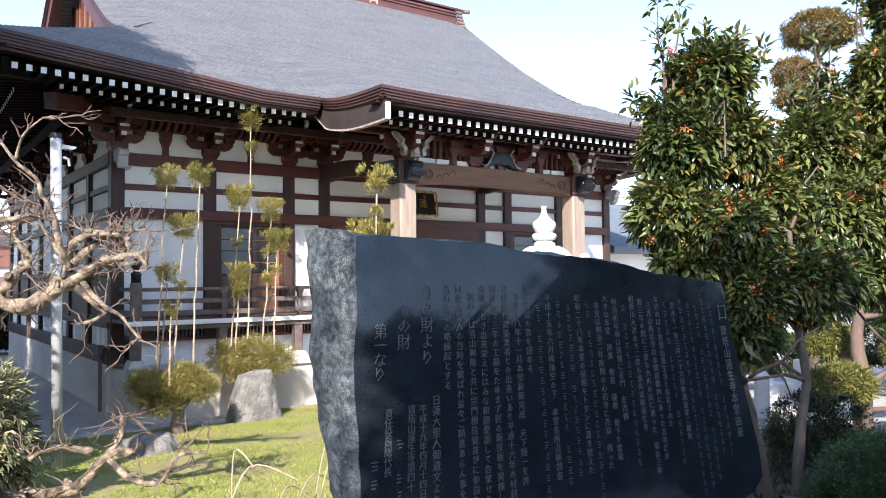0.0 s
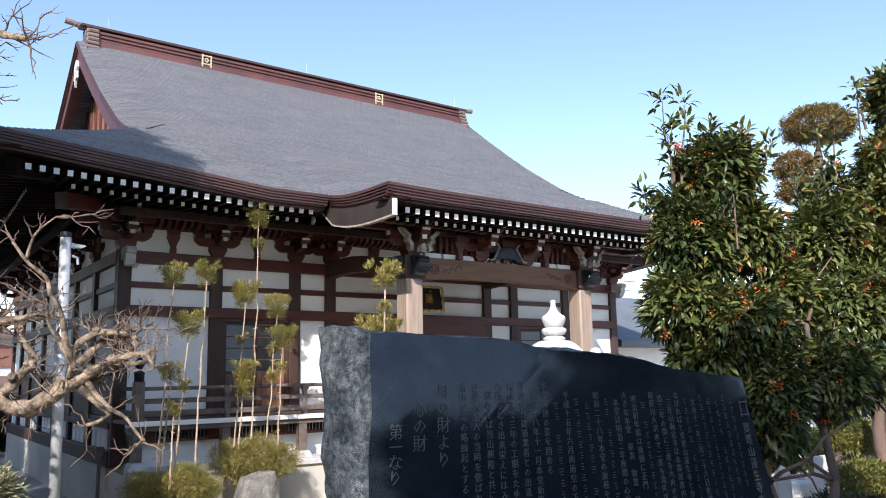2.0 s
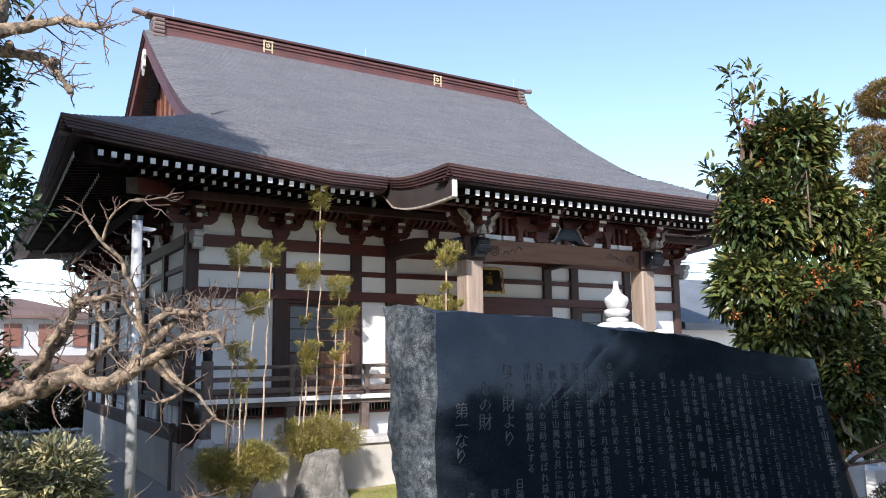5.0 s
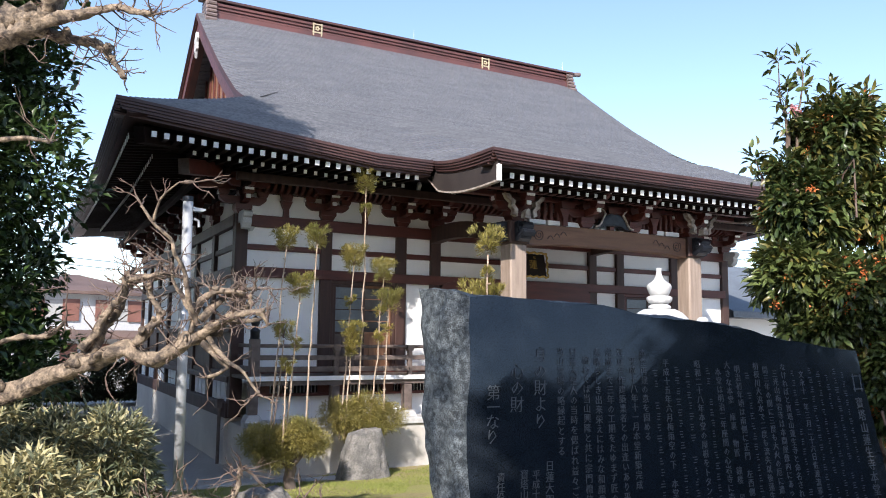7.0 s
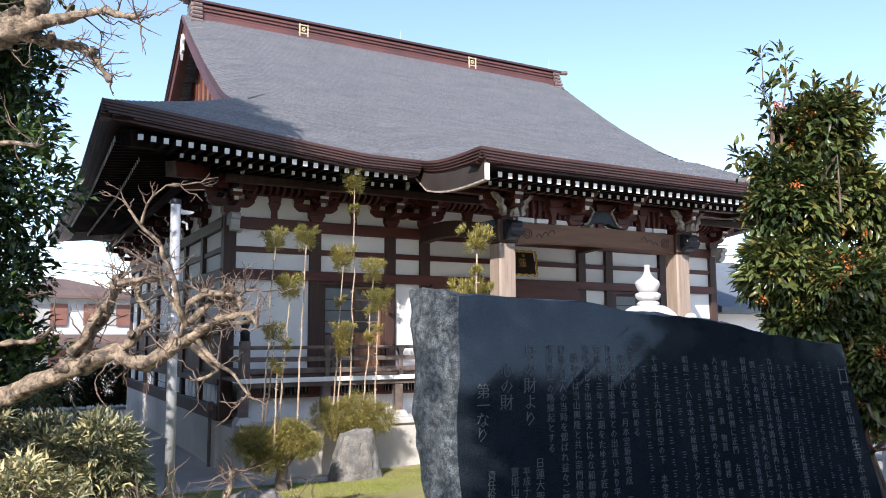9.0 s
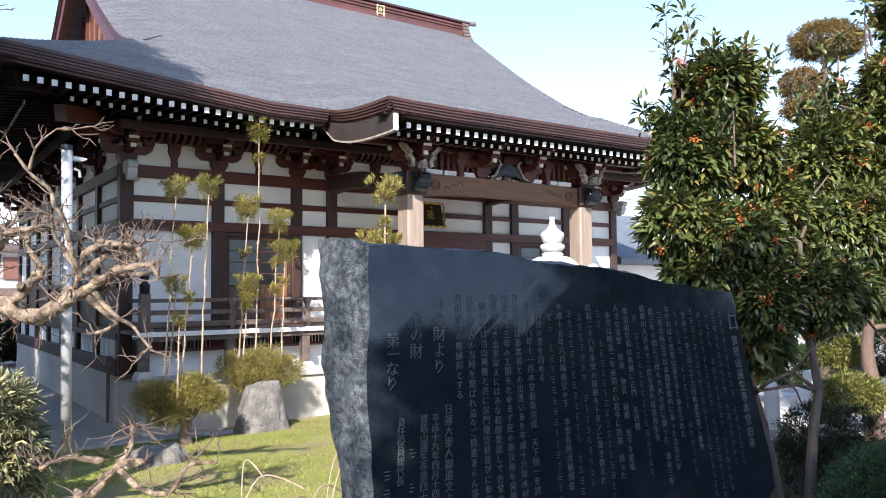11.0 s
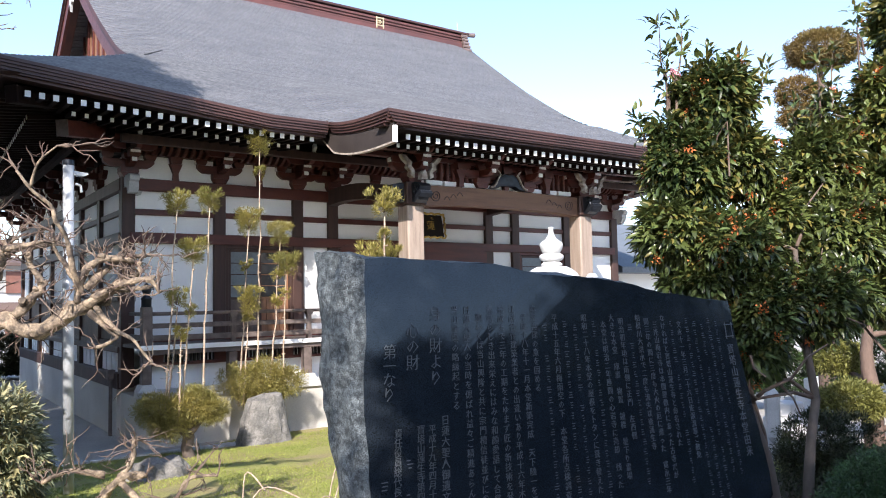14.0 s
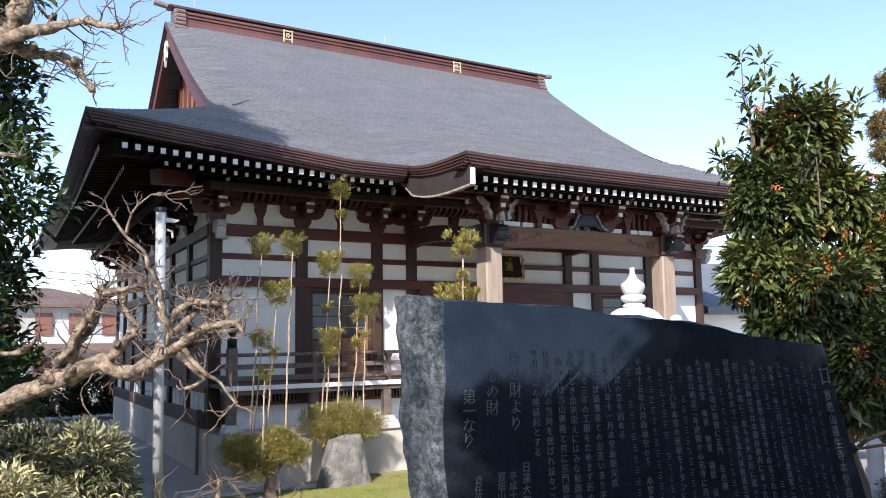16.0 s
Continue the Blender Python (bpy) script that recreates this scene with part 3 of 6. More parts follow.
x = X0 - OUT + 0.64
while x < X1 + OUT - 0.5:
    if not PX0 - 0.05 < x < PX1 + 0.05:
        d = min(x - X0 + OUT, X1 + OUT - x)
        again("rafter", RAFT, hall, pose(x, -OUT + 0.28, rafter_z(d), 5 - 4 * lift(0, d)))
        if X0 - 1.4 < x < X1 + 1.4:
            again("lower_rafter", RAFT2, hall, pose(x - 0.06, -OUT + 0.78, rafter_z(d) - 0.085, 7))
    x += PITCH
y = -OUT + 0.64
while y < 9.0:
    d = y + OUT
    again("rafter", RAFT, hall, pose(X0 - OUT + 0.28, y, rafter_z(d), 5, 0, -90))
    if y > -1.4:
        again("lower_rafter", RAFT2, hall, pose(X0 - OUT + 0.78, y, rafter_z(d) - 0.085, 7, 0, -90))
    y += PITCH
x = PX0 + 0.55
while x < PX1 - 0.4:
    e = porch_edge(x, PFRONT)
    again("rafter", RAFT, hall, pose(x, PFRONT + 0.26, porch_z(PFRONT) - e - 0.36, 3))
    again("lower_rafter", RAFT2, hall, pose(x + 0.02, PFRONT + 0.62, porch_z(PFRONT) - e - 0.445, 5))
    x += 0.2135
# corner hip rafter with a pale end
s = Shape()
turn = pose(X0 - OUT + 0.42, -OUT + 0.42, 5.9, 8, 0, -45)
s.box(-0.11, 0, -0.16, 0.11, 3.6, 0.12, 0.01, turn=turn)
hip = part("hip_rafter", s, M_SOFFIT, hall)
s = Shape()
turn2 = pose(X0 - 1.42, -1.42, 5.63, 8, 0, -45)
s.box(-0.11, 0, -0.16, 0.11, 1.8, 0.12, 0.01, turn=turn2)
s.box(-0.112, -0.008, -0.162, 0.112, 0.01, 0.122, slot=1, turn=turn2)
part("hip_rafter", s, [M_RED, M_GREYWOOD], hall)

RIDGE_END = 0.34
# ridge: layered copper box with crest plates and end ornaments
RZ = slope(RISE)
RB = RZ - 0.22                    # where the ridge box meets the slopes
s = Shape()
s.prism([(-0.34, -0.12), (0.34, -0.12), (0.30, 0.12), (-0.30, 0.12)], "x", RIDGE_END + 0.1, X1 - RIDGE_END - 0.1)
s.v = [(a, b + RIDGE_Y, c + RB) for a, b, c in s.v]
LAYERS = []
for i in range(8):
    z = RB + 0.02 + i * 0.052
    w = 0.29 - 0.05 * (i % 2)
    LAYERS.append((w, z))
s.box(RIDGE_END + 0.15, RIDGE_Y - 0.25, RB - 0.1, X1 - RIDGE_END - 0.15, RIDGE_Y + 0.25, RB + 0.43)
ridge = part("ridge", s, M_RIDGE, hall, "reddish copper ridge in horizontal layers")
for w, z in LAYERS:
    s = Shape()
    s.box(RIDGE_END + 0.15, RIDGE_Y - w, z, X1 - RIDGE_END - 0.15, RIDGE_Y + w, z + 0.046, 0.008)
    # recessed layers are coloured darker, as shade between the proud ones
    part("ridge_layer", s, M_RIDGE if w > 0.26 else M_FASCIA, ridge)
s = Shape()
s.box(RIDGE_END - 0.05, RIDGE_Y - 0.31, RB + 0.47, X1 - RIDGE_END + 0.05, RIDGE_Y + 0.31, RB + 0.52, 0.01)
s.box(RIDGE_END - 0.2, RIDGE_Y - 0.2, RB + 0.522, X1 - RIDGE_END + 0.2, RIDGE_Y + 0.2, RB + 0.60, 0.02)
part("ridge_cap", s, M_FASCIA, ridge)
for cx in (3.655, 9.70):
    s = Shape()
    y = RIDGE_Y - 0.31
    for k in (-1, 1):
        s.box(cx - 0.16, y - 0.02, RB + 0.24 + k * 0.13 - 0.022, cx + 0.16, y + 0.02, RB + 0.24 + k * 0.13 + 0.022, 0.005)
        s.box(cx + k * 0.13 - 0.022, y - 0.024, RB + 0.01, cx + k * 0.13 + 0.022, y + 0.016, RB + 0.41, 0.005)
    for a in range(5):
        g = 2 * math.pi * a / 5
        s.box(cx + 0.05 * math.cos(g) - 0.028, y - 0.018, RB + 0.24 + 0.05 * math.sin(g) - 0.028, cx + 0.05 * math.cos(g) + 0.028, y + 0.01, RB + 0.24 + 0.05 * math.sin(g) + 0.028, 0.012)
    part("crest", s, M_CREST, ridge, "square gilt crest with a flower")
for ex, o in ((RIDGE_END + 0.05, -1), (X1 - RIDGE_END - 0.05, 1)):
    s = Shape()
    for i, (w, z, h) in enumerate(((0.42, -0.22, 0.14), (0.40, -0.07, 0.12), (0.36, 0.06, 0.12), (0.33, 0.19, 0.12), (0.30, 0.32, 0.13))):
        s.tube([(ex - o * 0.2, RIDGE_Y - w, RB + z + h / 2), (ex + o * (0.12 - 0.02 * i), RIDGE_Y - w, RB + z + h / 2)], h / 2, 8)
        s.tube([(ex - o * 0.2, RIDGE_Y + w, RB + z + h / 2), (ex + o * (0.12 - 0.02 * i), RIDGE_Y + w, RB + z + h / 2)], h / 2, 8)
        s.box(min(ex - o * 0.2, ex + o * 0.1), RIDGE_Y - w, RB + z, max(ex - o * 0.2, ex + o * 0.1), RIDGE_Y + w, RB + z + h, 0.02)
    part("ridge_end", s, M_WORN, ridge, "weathered grey stepped ornament at the ridge end")
    s = Shape()
    s.tube([(ex - o * 0.35, RIDGE_Y, RB + 0.56), (ex + o * 0.25, RIDGE_Y, RB + 0.58), (ex + o * 0.62, RIDGE_Y, RB + 0.64)], [0.075, 0.075, 0.085], 12)
    part("ridge_horn", s, M_WORN, ridge, "round metal horn reaching out from the ridge end")
for rx in (0.9, 7.1, 13.2):
    s = Shape()
    s.tube([(rx, RIDGE_Y, RB + 0.6), (rx, RIDGE_Y, RB + 1.0)], [0.012, 0.004], 5)
    part("lightning_rod", s, M_STEEL, ridge)

# gables: bargeboards, boarded wall and pale pendant
for gx, o in ((GABLE, -1), (X1 - GABLE, 1)):
    n = 26
    us = [3.0 + (RISE - 3.0) * i / n for i in range(n + 1)]
    edge = [(-OUT + u, slope(u) - droop(GABLE, u)) for u in us] + [(2 * RIDGE_Y + OUT - u, slope(u) - droop(GABLE, u)) for u in reversed(us)]
    s = Shape()
    rows = [[(gx + o * a, y, z - d) for a, d in ((0, -0.012), (0.03, 0.05), (0.0, 0.06), (0.02, 0.13), (-0.02, 0.14), (-0.02, 0.2), (-0.4, 0.2))] for y, z in edge]
    s.grid(rows)
    part("gable_fascia", s, M_FASCIA, hall, "layered copper gable edge")
    s = Shape()
    top = [(y, z - 0.18) for y, z in edge]
    low = [(y, z - 0.18 - 0.42) for y, z in edge]
    rows = []
    for (y, z), (y2, z2) in zip(top, low):
        rows.append([(gx - o * 0.06, y, z), (gx - o * 0.06, y2, z2), (gx - o * 0.14, y2, z2), (gx - o * 0.14, y, z)])
    s.grid(rows)
    part("bargeboard", s, M_RED, hall, "dark red curved bargeboard")
    s = Shape()
    s.prism([(y, z - 0.1) for y, z in edge] + [(2 * RIDGE_Y - 0.3, 7.0), (0.3, 7.0)], "x", min(gx - o * 0.75, gx - o * 0.9), max(gx - o * 0.75, gx - o * 0.9))
    part("gable_wall", s, M_DOOR, hall, "brown boarded gable wall")
    for k in range(-7, 8):
        yy = RIDGE_Y + k * 0.62
        hgt = slope(RISE - abs(k) * 0.62) - 0.15
        s = Shape()
        s.box(gx - o * 0.72 - 0.03, yy - 0.05, 7.1, gx - o * 0.72 + 0.03, yy + 0.05, hgt, 0.01)
        part("gable_batten", s, M_RED, hall)
    s = Shape()
    zc = RZ - 1.0
    s.prism([(RIDGE_Y + a * 0.7, zc + b * 0.75) for a, b in ((-0.1, 0.4), (0.1, 0.4), (0.3, 0.12), (0.2, -0.02), (0.24, -0.3), (0.1, -0.36), (0, -0.62), (-0.1, -0.36), (-0.24, -0.3), (-0.2, -0.02), (-0.3, 0.12))], "x", gx - o * 0.03 - 0.03, gx - o * 0.03 + 0.03)
    part("gable_pendant", s, M_CAP, hall, "pale carved gable pendant")

# core of the hall: back of the walls, painted near-black for the unlit inside
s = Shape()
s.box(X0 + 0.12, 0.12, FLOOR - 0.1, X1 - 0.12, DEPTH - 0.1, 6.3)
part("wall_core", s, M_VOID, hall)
# columns
CW = 0.125
for i, cx in enumerate(COLS):
    s = Shape()
    s.box(cx - CW, -0.13, 0.95, cx + CW, 0.14, 5.12, 0.012)
    part("column", s, M_DARK, hall)
SIDE = [1.95, 3.9, 5.85, 7.8, 9.75, 11.6, 13.3]
for cy in SIDE:
    s = Shape()
    s.box(-0.13, cy - 0.12, 0.95, 0.14, cy + 0.12, 5.12, 0.012)
    part("column", s, M_DARK, hall)
# rails across the front: (bottom, top)
RAILS = [(4.79, 5.03), (4.315, 4.43), (3.755, 3.965), (1.72, 1.84)]
for lo, hi in RAILS:
    s = Shape()
    proud = 0.15 if hi - lo > 0.15 else 0.10
    s.box(X0 + 0.02, -proud, lo, X1 - 0.02, 0.1, hi, 0.01)
    part("wall_rail", s, M_RED, hall)
    s = Shape()
    s.box(-proud, 0.02, lo, 0.1, DEPTH, hi, 0.01)
    part("wall_rail", s, M_DARK, hall)


def panel(x0, x1, z0, z1, y=-0.02):
    sh = Shape()
    sh.box(x0, y - 0.02, z0, x1, y + 0.1, z1)
    return part("plaster_panel", sh, M_PLASTER, hall)


for a, b in zip(COLS, COLS[1:]):
    x0, x1 = a + CW, b - CW
    panel(x0 - 0.01, x1 + 0.01, 5.02, 5.50)
    panel(x0 - 0.01, x1 + 0.01, 4.42, 4.80)
    panel(x0 - 0.01, x1 + 0.01, 3.96, 4.32)
for i in (0, 2, 4, 6):
    panel(COLS[i] + CW - 0.01, COLS[i + 1] - CW + 0.01, 1.82, 3.76)
for a, b in zip([0.0] + SIDE, SIDE):
    for z0, z1 in ((5.02, 5.5), (4.42, 4.80), (3.96, 4.32), (2.7, 3.76)):
        sh = Shape()
        sh.box(-0.04, a + 0.12, z0, 0.08, b - 0.12, z1)
        part("plaster_panel", sh, M_PLASTER, hall)
    # low white panels between dark battens along the side
    for k in range(4):
        y0 = a + 0.14 + k * (b - a - 0.28) / 4
        sh = Shape()
        sh.box(-0.05, y0 + 0.05, 1.22, 0.08, y0 + (b - a - 0.28) / 4 - 0.05, 1.62)
        part("plaster_panel", sh, M_PLASTER, hall)
    sh = Shape()
    sh.box(-0.07, a + 0.12, 1.85, 0.08, b - 0.12, 2.68, 0.01)
    part("dado_board", sh, M_DARK, hall)
for lo, hi in ((2.62, 2.74), (1.62, 1.74), (0.92, 1.22)):
    s = Shape()
    s.box(-0.16, 0.0, lo, 0.05, DEPTH, hi, 0.012)
    part("side_beam", s, M_DARK, hall)

# sliding doors in the second and sixth bays, with frosted panes above and boards below
# lit: the leaf in sun gets warmer, lighter wood than the shaded leaf
def sliding_door(x0, x1, z0, z1, y, lit):
    dr = Shape()
    fr = 0.055
    dr.box(x0, y - 0.03, z0, x0 + fr, y + 0.03, z1, 0.006); dr.box(x1 - fr, y - 0.03, z0, x1, y + 0.03, z1, 0.006)
    dr.box(x0 + fr, y - 0.03, z1 - fr, x1 - fr, y + 0.03, z1, 0.006); dr.box(x0 + fr, y - 0.03, z0, x1 - fr, y + 0.03, z0 + 0.09, 0.006)
    zm = z0 + (z1 - z0) * 0.42
    dr.box(x0 + fr, y - 0.03, zm, x1 - fr, y + 0.03, zm + 0.05, 0.006)
    door = part("sliding_door", dr, M_DOOR if lit else M_DARK, hall, "wooden sliding door with glass above boards")
    pn = Shape()
    pn.box(x0 + fr, y - 0.008, zm + 0.05, x1 - fr, y + 0.008, z1 - fr)
    part("pane", pn, M_GLASS if lit else M_FROST, door)
    for k in range(1, 4):
        bar = Shape()
        zz = zm + 0.05 + (z1 - fr - zm - 0.05) * k / 4
        bar.box(x0 + fr, y - 0.018, zz - 0.01, x1 - fr, y + 0.012, zz + 0.01)
        part("glazing_bar", bar, M_DOOR if lit else M_DARK, door)
    for k in range(4):
        pl = Shape()
        w = (x1 - x0 - 2 * fr) / 4
        pl.box(x0 + fr + k * w + 0.003, y - 0.02, z0 + 0.09, x0 + fr + (k + 1) * w - 0.003, y + 0.01, zm, 0.004)
        part("board", pl, M_DOOR if lit else M_GREYWOOD, door)


for a, b in ((1, 2), (5, 6)):
    x0, x1 = COLS[a] + CW, COLS[b] - CW
    s = Shape()
    s.box(x0, -0.1, 3.68, x1, 0.06, 3.757, 0.008); s.box(x0, -0.1, 1.83, x0 + 0.07, 0.06, 3.68, 0.008); s.box(x1 - 0.07, -0.1, 1.83, x1, 0.06, 3.68, 0.008)
    part("door_frame", s, M_DARK if a == 1 else M_RED, hall)
    xm = (x0 + x1) / 2
    sliding_door(x0 + 0.07, xm + 0.04, 1.85, 3.675, -0.05, False)
    sliding_door(xm - 0.02, x1 - 0.07, 1.85, 3.675, 0.02, True)
# centre bay: carved lintel, dark doors
x0, x1 = COLS[3] + CW, COLS[4] - CW
s = Shape()
for k in (0, 1):
    xa, xb = (x0, MIDX - 0.1) if k == 0 else (MIDX - 0.1, x1)
    m_ = 12
    top = [(xa + (xb - xa) * i / m_, 3.72 + 0.24 * math.sin(math.pi * i / m_) ** 0.6) for i in range(m_ + 1)]
    s.prism(top + [(xb, 3.38), (xa, 3.38)], "y", -0.16, -0.06)
part("carved_lintel", s, M_RED, hall, "red-brown lintel with wave carving")
for k in range(6):
    w = (x1 - x0) / 6
    s = Shape()
    s.box(x0 + k * w + 0.01, -0.08, 1.84, x0 + (k + 1) * w - 0.01, -0.02, 3.37, 0.01)
    dd = part("panel_door", s, M_RED if k % 2 else M_DOOR, hall, "dark red panelled door")
    s = Shape()
    s.box(x0 + k * w + 0.1, -0.095, 2.7, x0 + (k + 1) * w - 0.1, -0.075, 3.25, 0.008)
    part("door_panel", s, M_DARK, dd)

# bracket sets under the eaves
def bracket():
    sh = Shape()
    sh.prism([(-0.17, 0.10), (0.17, 0.10), (0.17, 0.20), (0.12, 0.20), (-0.12, 0.20), (-0.17, 0.20)], "y", -0.19, 0.1)
    sh.prism([(-0.11, 0.0), (0.11, 0.0), (0.17, 0.10), (-0.17, 0.10)], "y", -0.16, 0.1)
    def arm(hw, z0, z1, y0, y1):
        n_ = 6
        low = [(-hw + 0.16 * hw * i / n_ * 2, z1 - 0.06 - (z1 - z0 - 0.06) * math.sin(math.pi / 2 * i / n_)) for i in range(n_ + 1)]
        sh.prism([(-hw, z1)] + low + [(-a, b) for a, b in reversed(low)] + [(hw, z1)], "y", y0, y1)
    arm(0.48, 0.20, 0.36, -0.12, 0.02)
    for bx in (-0.4, 0, 0.4):
        sh.prism([(bx - 0.08, 0.36), (bx + 0.08, 0.36), (bx + 0.11, 0.42), (bx + 0.11, 0.48), (bx - 0.11, 0.48), (bx - 0.11, 0.42)], "y", -0.16, 0.06)
    # arm reaching out, with pale nose tips
    sh.prism([(0.0, 0.20), (-0.42, 0.24), (-0.5, 0.30), (-0.52, 0.36), (0.0, 0.36)], "x", -0.065, 0.065)
    sh.prism([(-0.40, 0.36), (-0.56, 0.36), (-0.59, 0.42), (-0.59, 0.48), (-0.37, 0.48), (-0.37, 0.42)], "x", -0.1, 0.1)
    n_ = 6
    low = [(-0.44 + 0.12 * i / n_, 0.60 - 0.11 * math.sin(math.pi / 2 * i / n_)) for i in range(n_ + 1)]
    sh.prism([(-0.44, 0.64)] + low + [(-a, b) for a, b in reversed(low)] + [(0.44, 0.64)], "y", -0.55, -0.43)
    sh.prism([(-0.2, 0.48), (-0.78, 0.48), (-0.88, 0.54), (-0.92, 0.60), (-0.86, 0.66), (-0.2, 0.66)], "x", -0.055, 0.055)
    # pale painted noses
    sh.box(-0.05, -0.545, 0.265, 0.05, -0.512, 0.345, 0.008, slot=1)
    sh.prism([(-0.60, 0.425), (-0.602, 0.475), (-0.592, 0.475), (-0.592, 0.425)], "x", -0.09, 0.09, slot=1)
    for q in ((-0.505, 0.40), (0.505, 0.40)):
        sh.box(q[0] - 0.012, -0.11, 0.37, q[0] + 0.012, 0.0, 0.45, 0.004, slot=1)
    wave = [(-0.93, 0.56), (-0.97, 0.64), (-0.93, 0.72), (-1.0, 0.80), (-0.96, 0.88), (-0.90, 0.86), (-0.88, 0.74), (-0.86, 0.66), (-0.88, 0.58)]
    sh.prism(wave, "x", -0.035, 0.035, slot=1)
    return sh.data("bracket_set", M_RED, M_WHITE)


BR = bracket()
BZ = 5.03
for cx in COLS:
    again("bracket_set", BR, hall, pose(cx, -0.02, BZ))
mids = [0.91, 2.7, 5.6, 6.74, 7.88, 10.87, 12.8]
s = Shape()
s.prism([(-0.06, 0.0), (0.06, 0.0), (0.05, 0.15), (0.13, 0.34), (-0.13, 0.34), (-0.05, 0.15)], "y", -0.12, 0.02)
s.prism([(-0.1, 0.34), (0.1, 0.34), (0.13, 0.48), (-0.13, 0.48)], "y", -0.16, 0.06)
STRUT = s.data("frog_leg_strut", M_RED)
for cx in mids:
    again("frog_leg_strut", STRUT, hall, pose(cx, -0.02, BZ))
for cy in SIDE:
    again("bracket_set", BR, hall, pose(-0.02, cy, BZ, 0, 0, -90))
# purlins carried by the brackets, and the ribbed cove between them
for y0, z0, z1, w in ((-0.10, 5.51, 5.67, 0.12), (-0.50, 5.67, 5.80, 0.13), (-0.95, 5.56, 5.72, 0.13)):
    s = Shape()
    reach = 0.9 if y0 > -0.6 else 0.35
    s.box(X0 - reach, y0 - w / 2, z0, X1 + reach, y0 + w / 2, z1, 0.01)
    part("purlin", s, M_RED if y0 > -0.6 else M_DARK, hall)
    s = Shape()
    s.box(y0 - w / 2, -0.9, z0, y0 + w / 2, DEPTH, z1, 0.01)
    # the side purlins take the same shade-dark colour
    part("purlin", s, M_SOFFIT, hall)
s = Shape()
x = X0 + 0.1
while x < X1:
    n_ = 5
    pts = [(-0.17 - 0.33 * math.sin(math.pi / 2 * i / n_), 5.50 + 0.24 * (1 - math.cos(math.pi / 2 * i / n_))) for i in range(n_ + 1)]
    s.prism(pts + [(a + 0.05, b + 0.05) for a, b in reversed(pts)], "x", x, x + 0.06)
    x += 0.15
part("cove_ribs", s, M_RED, hall, "closely set curved ribs under the eaves", kind="stuff")
# pale elephant-nose beam ends at the front corners
for cx, o in ((X0, -1), (X1, 1)):
    for m in (pose(cx, -0.12, 4.93), pose(cx + o * 0.12, 0.0, 4.93, 0, 0, 90 * -o if o < 0 else 90)):
        s = Shape()
        prof = [(0.0, 0.10), (-0.30, 0.10), (-0.36, 0.06), (-0.35, 0.0), (-0.30, -0.02), (-0.31, -0.10), (-0.27, -0.18), (-0.20, -0.20), (-0.17, -0.12), (-0.12, -0.06), (0.0, -0.08)]
        prof = [(a * 1.3, b * 1.25) for a, b in prof]
        s.prism(prof, "x", -0.09, 0.09)
        s.v = [m @ Vector(p) for p in s.v]
        part("beam_nose", s, M_CAP, hall, "pale carved beam end")

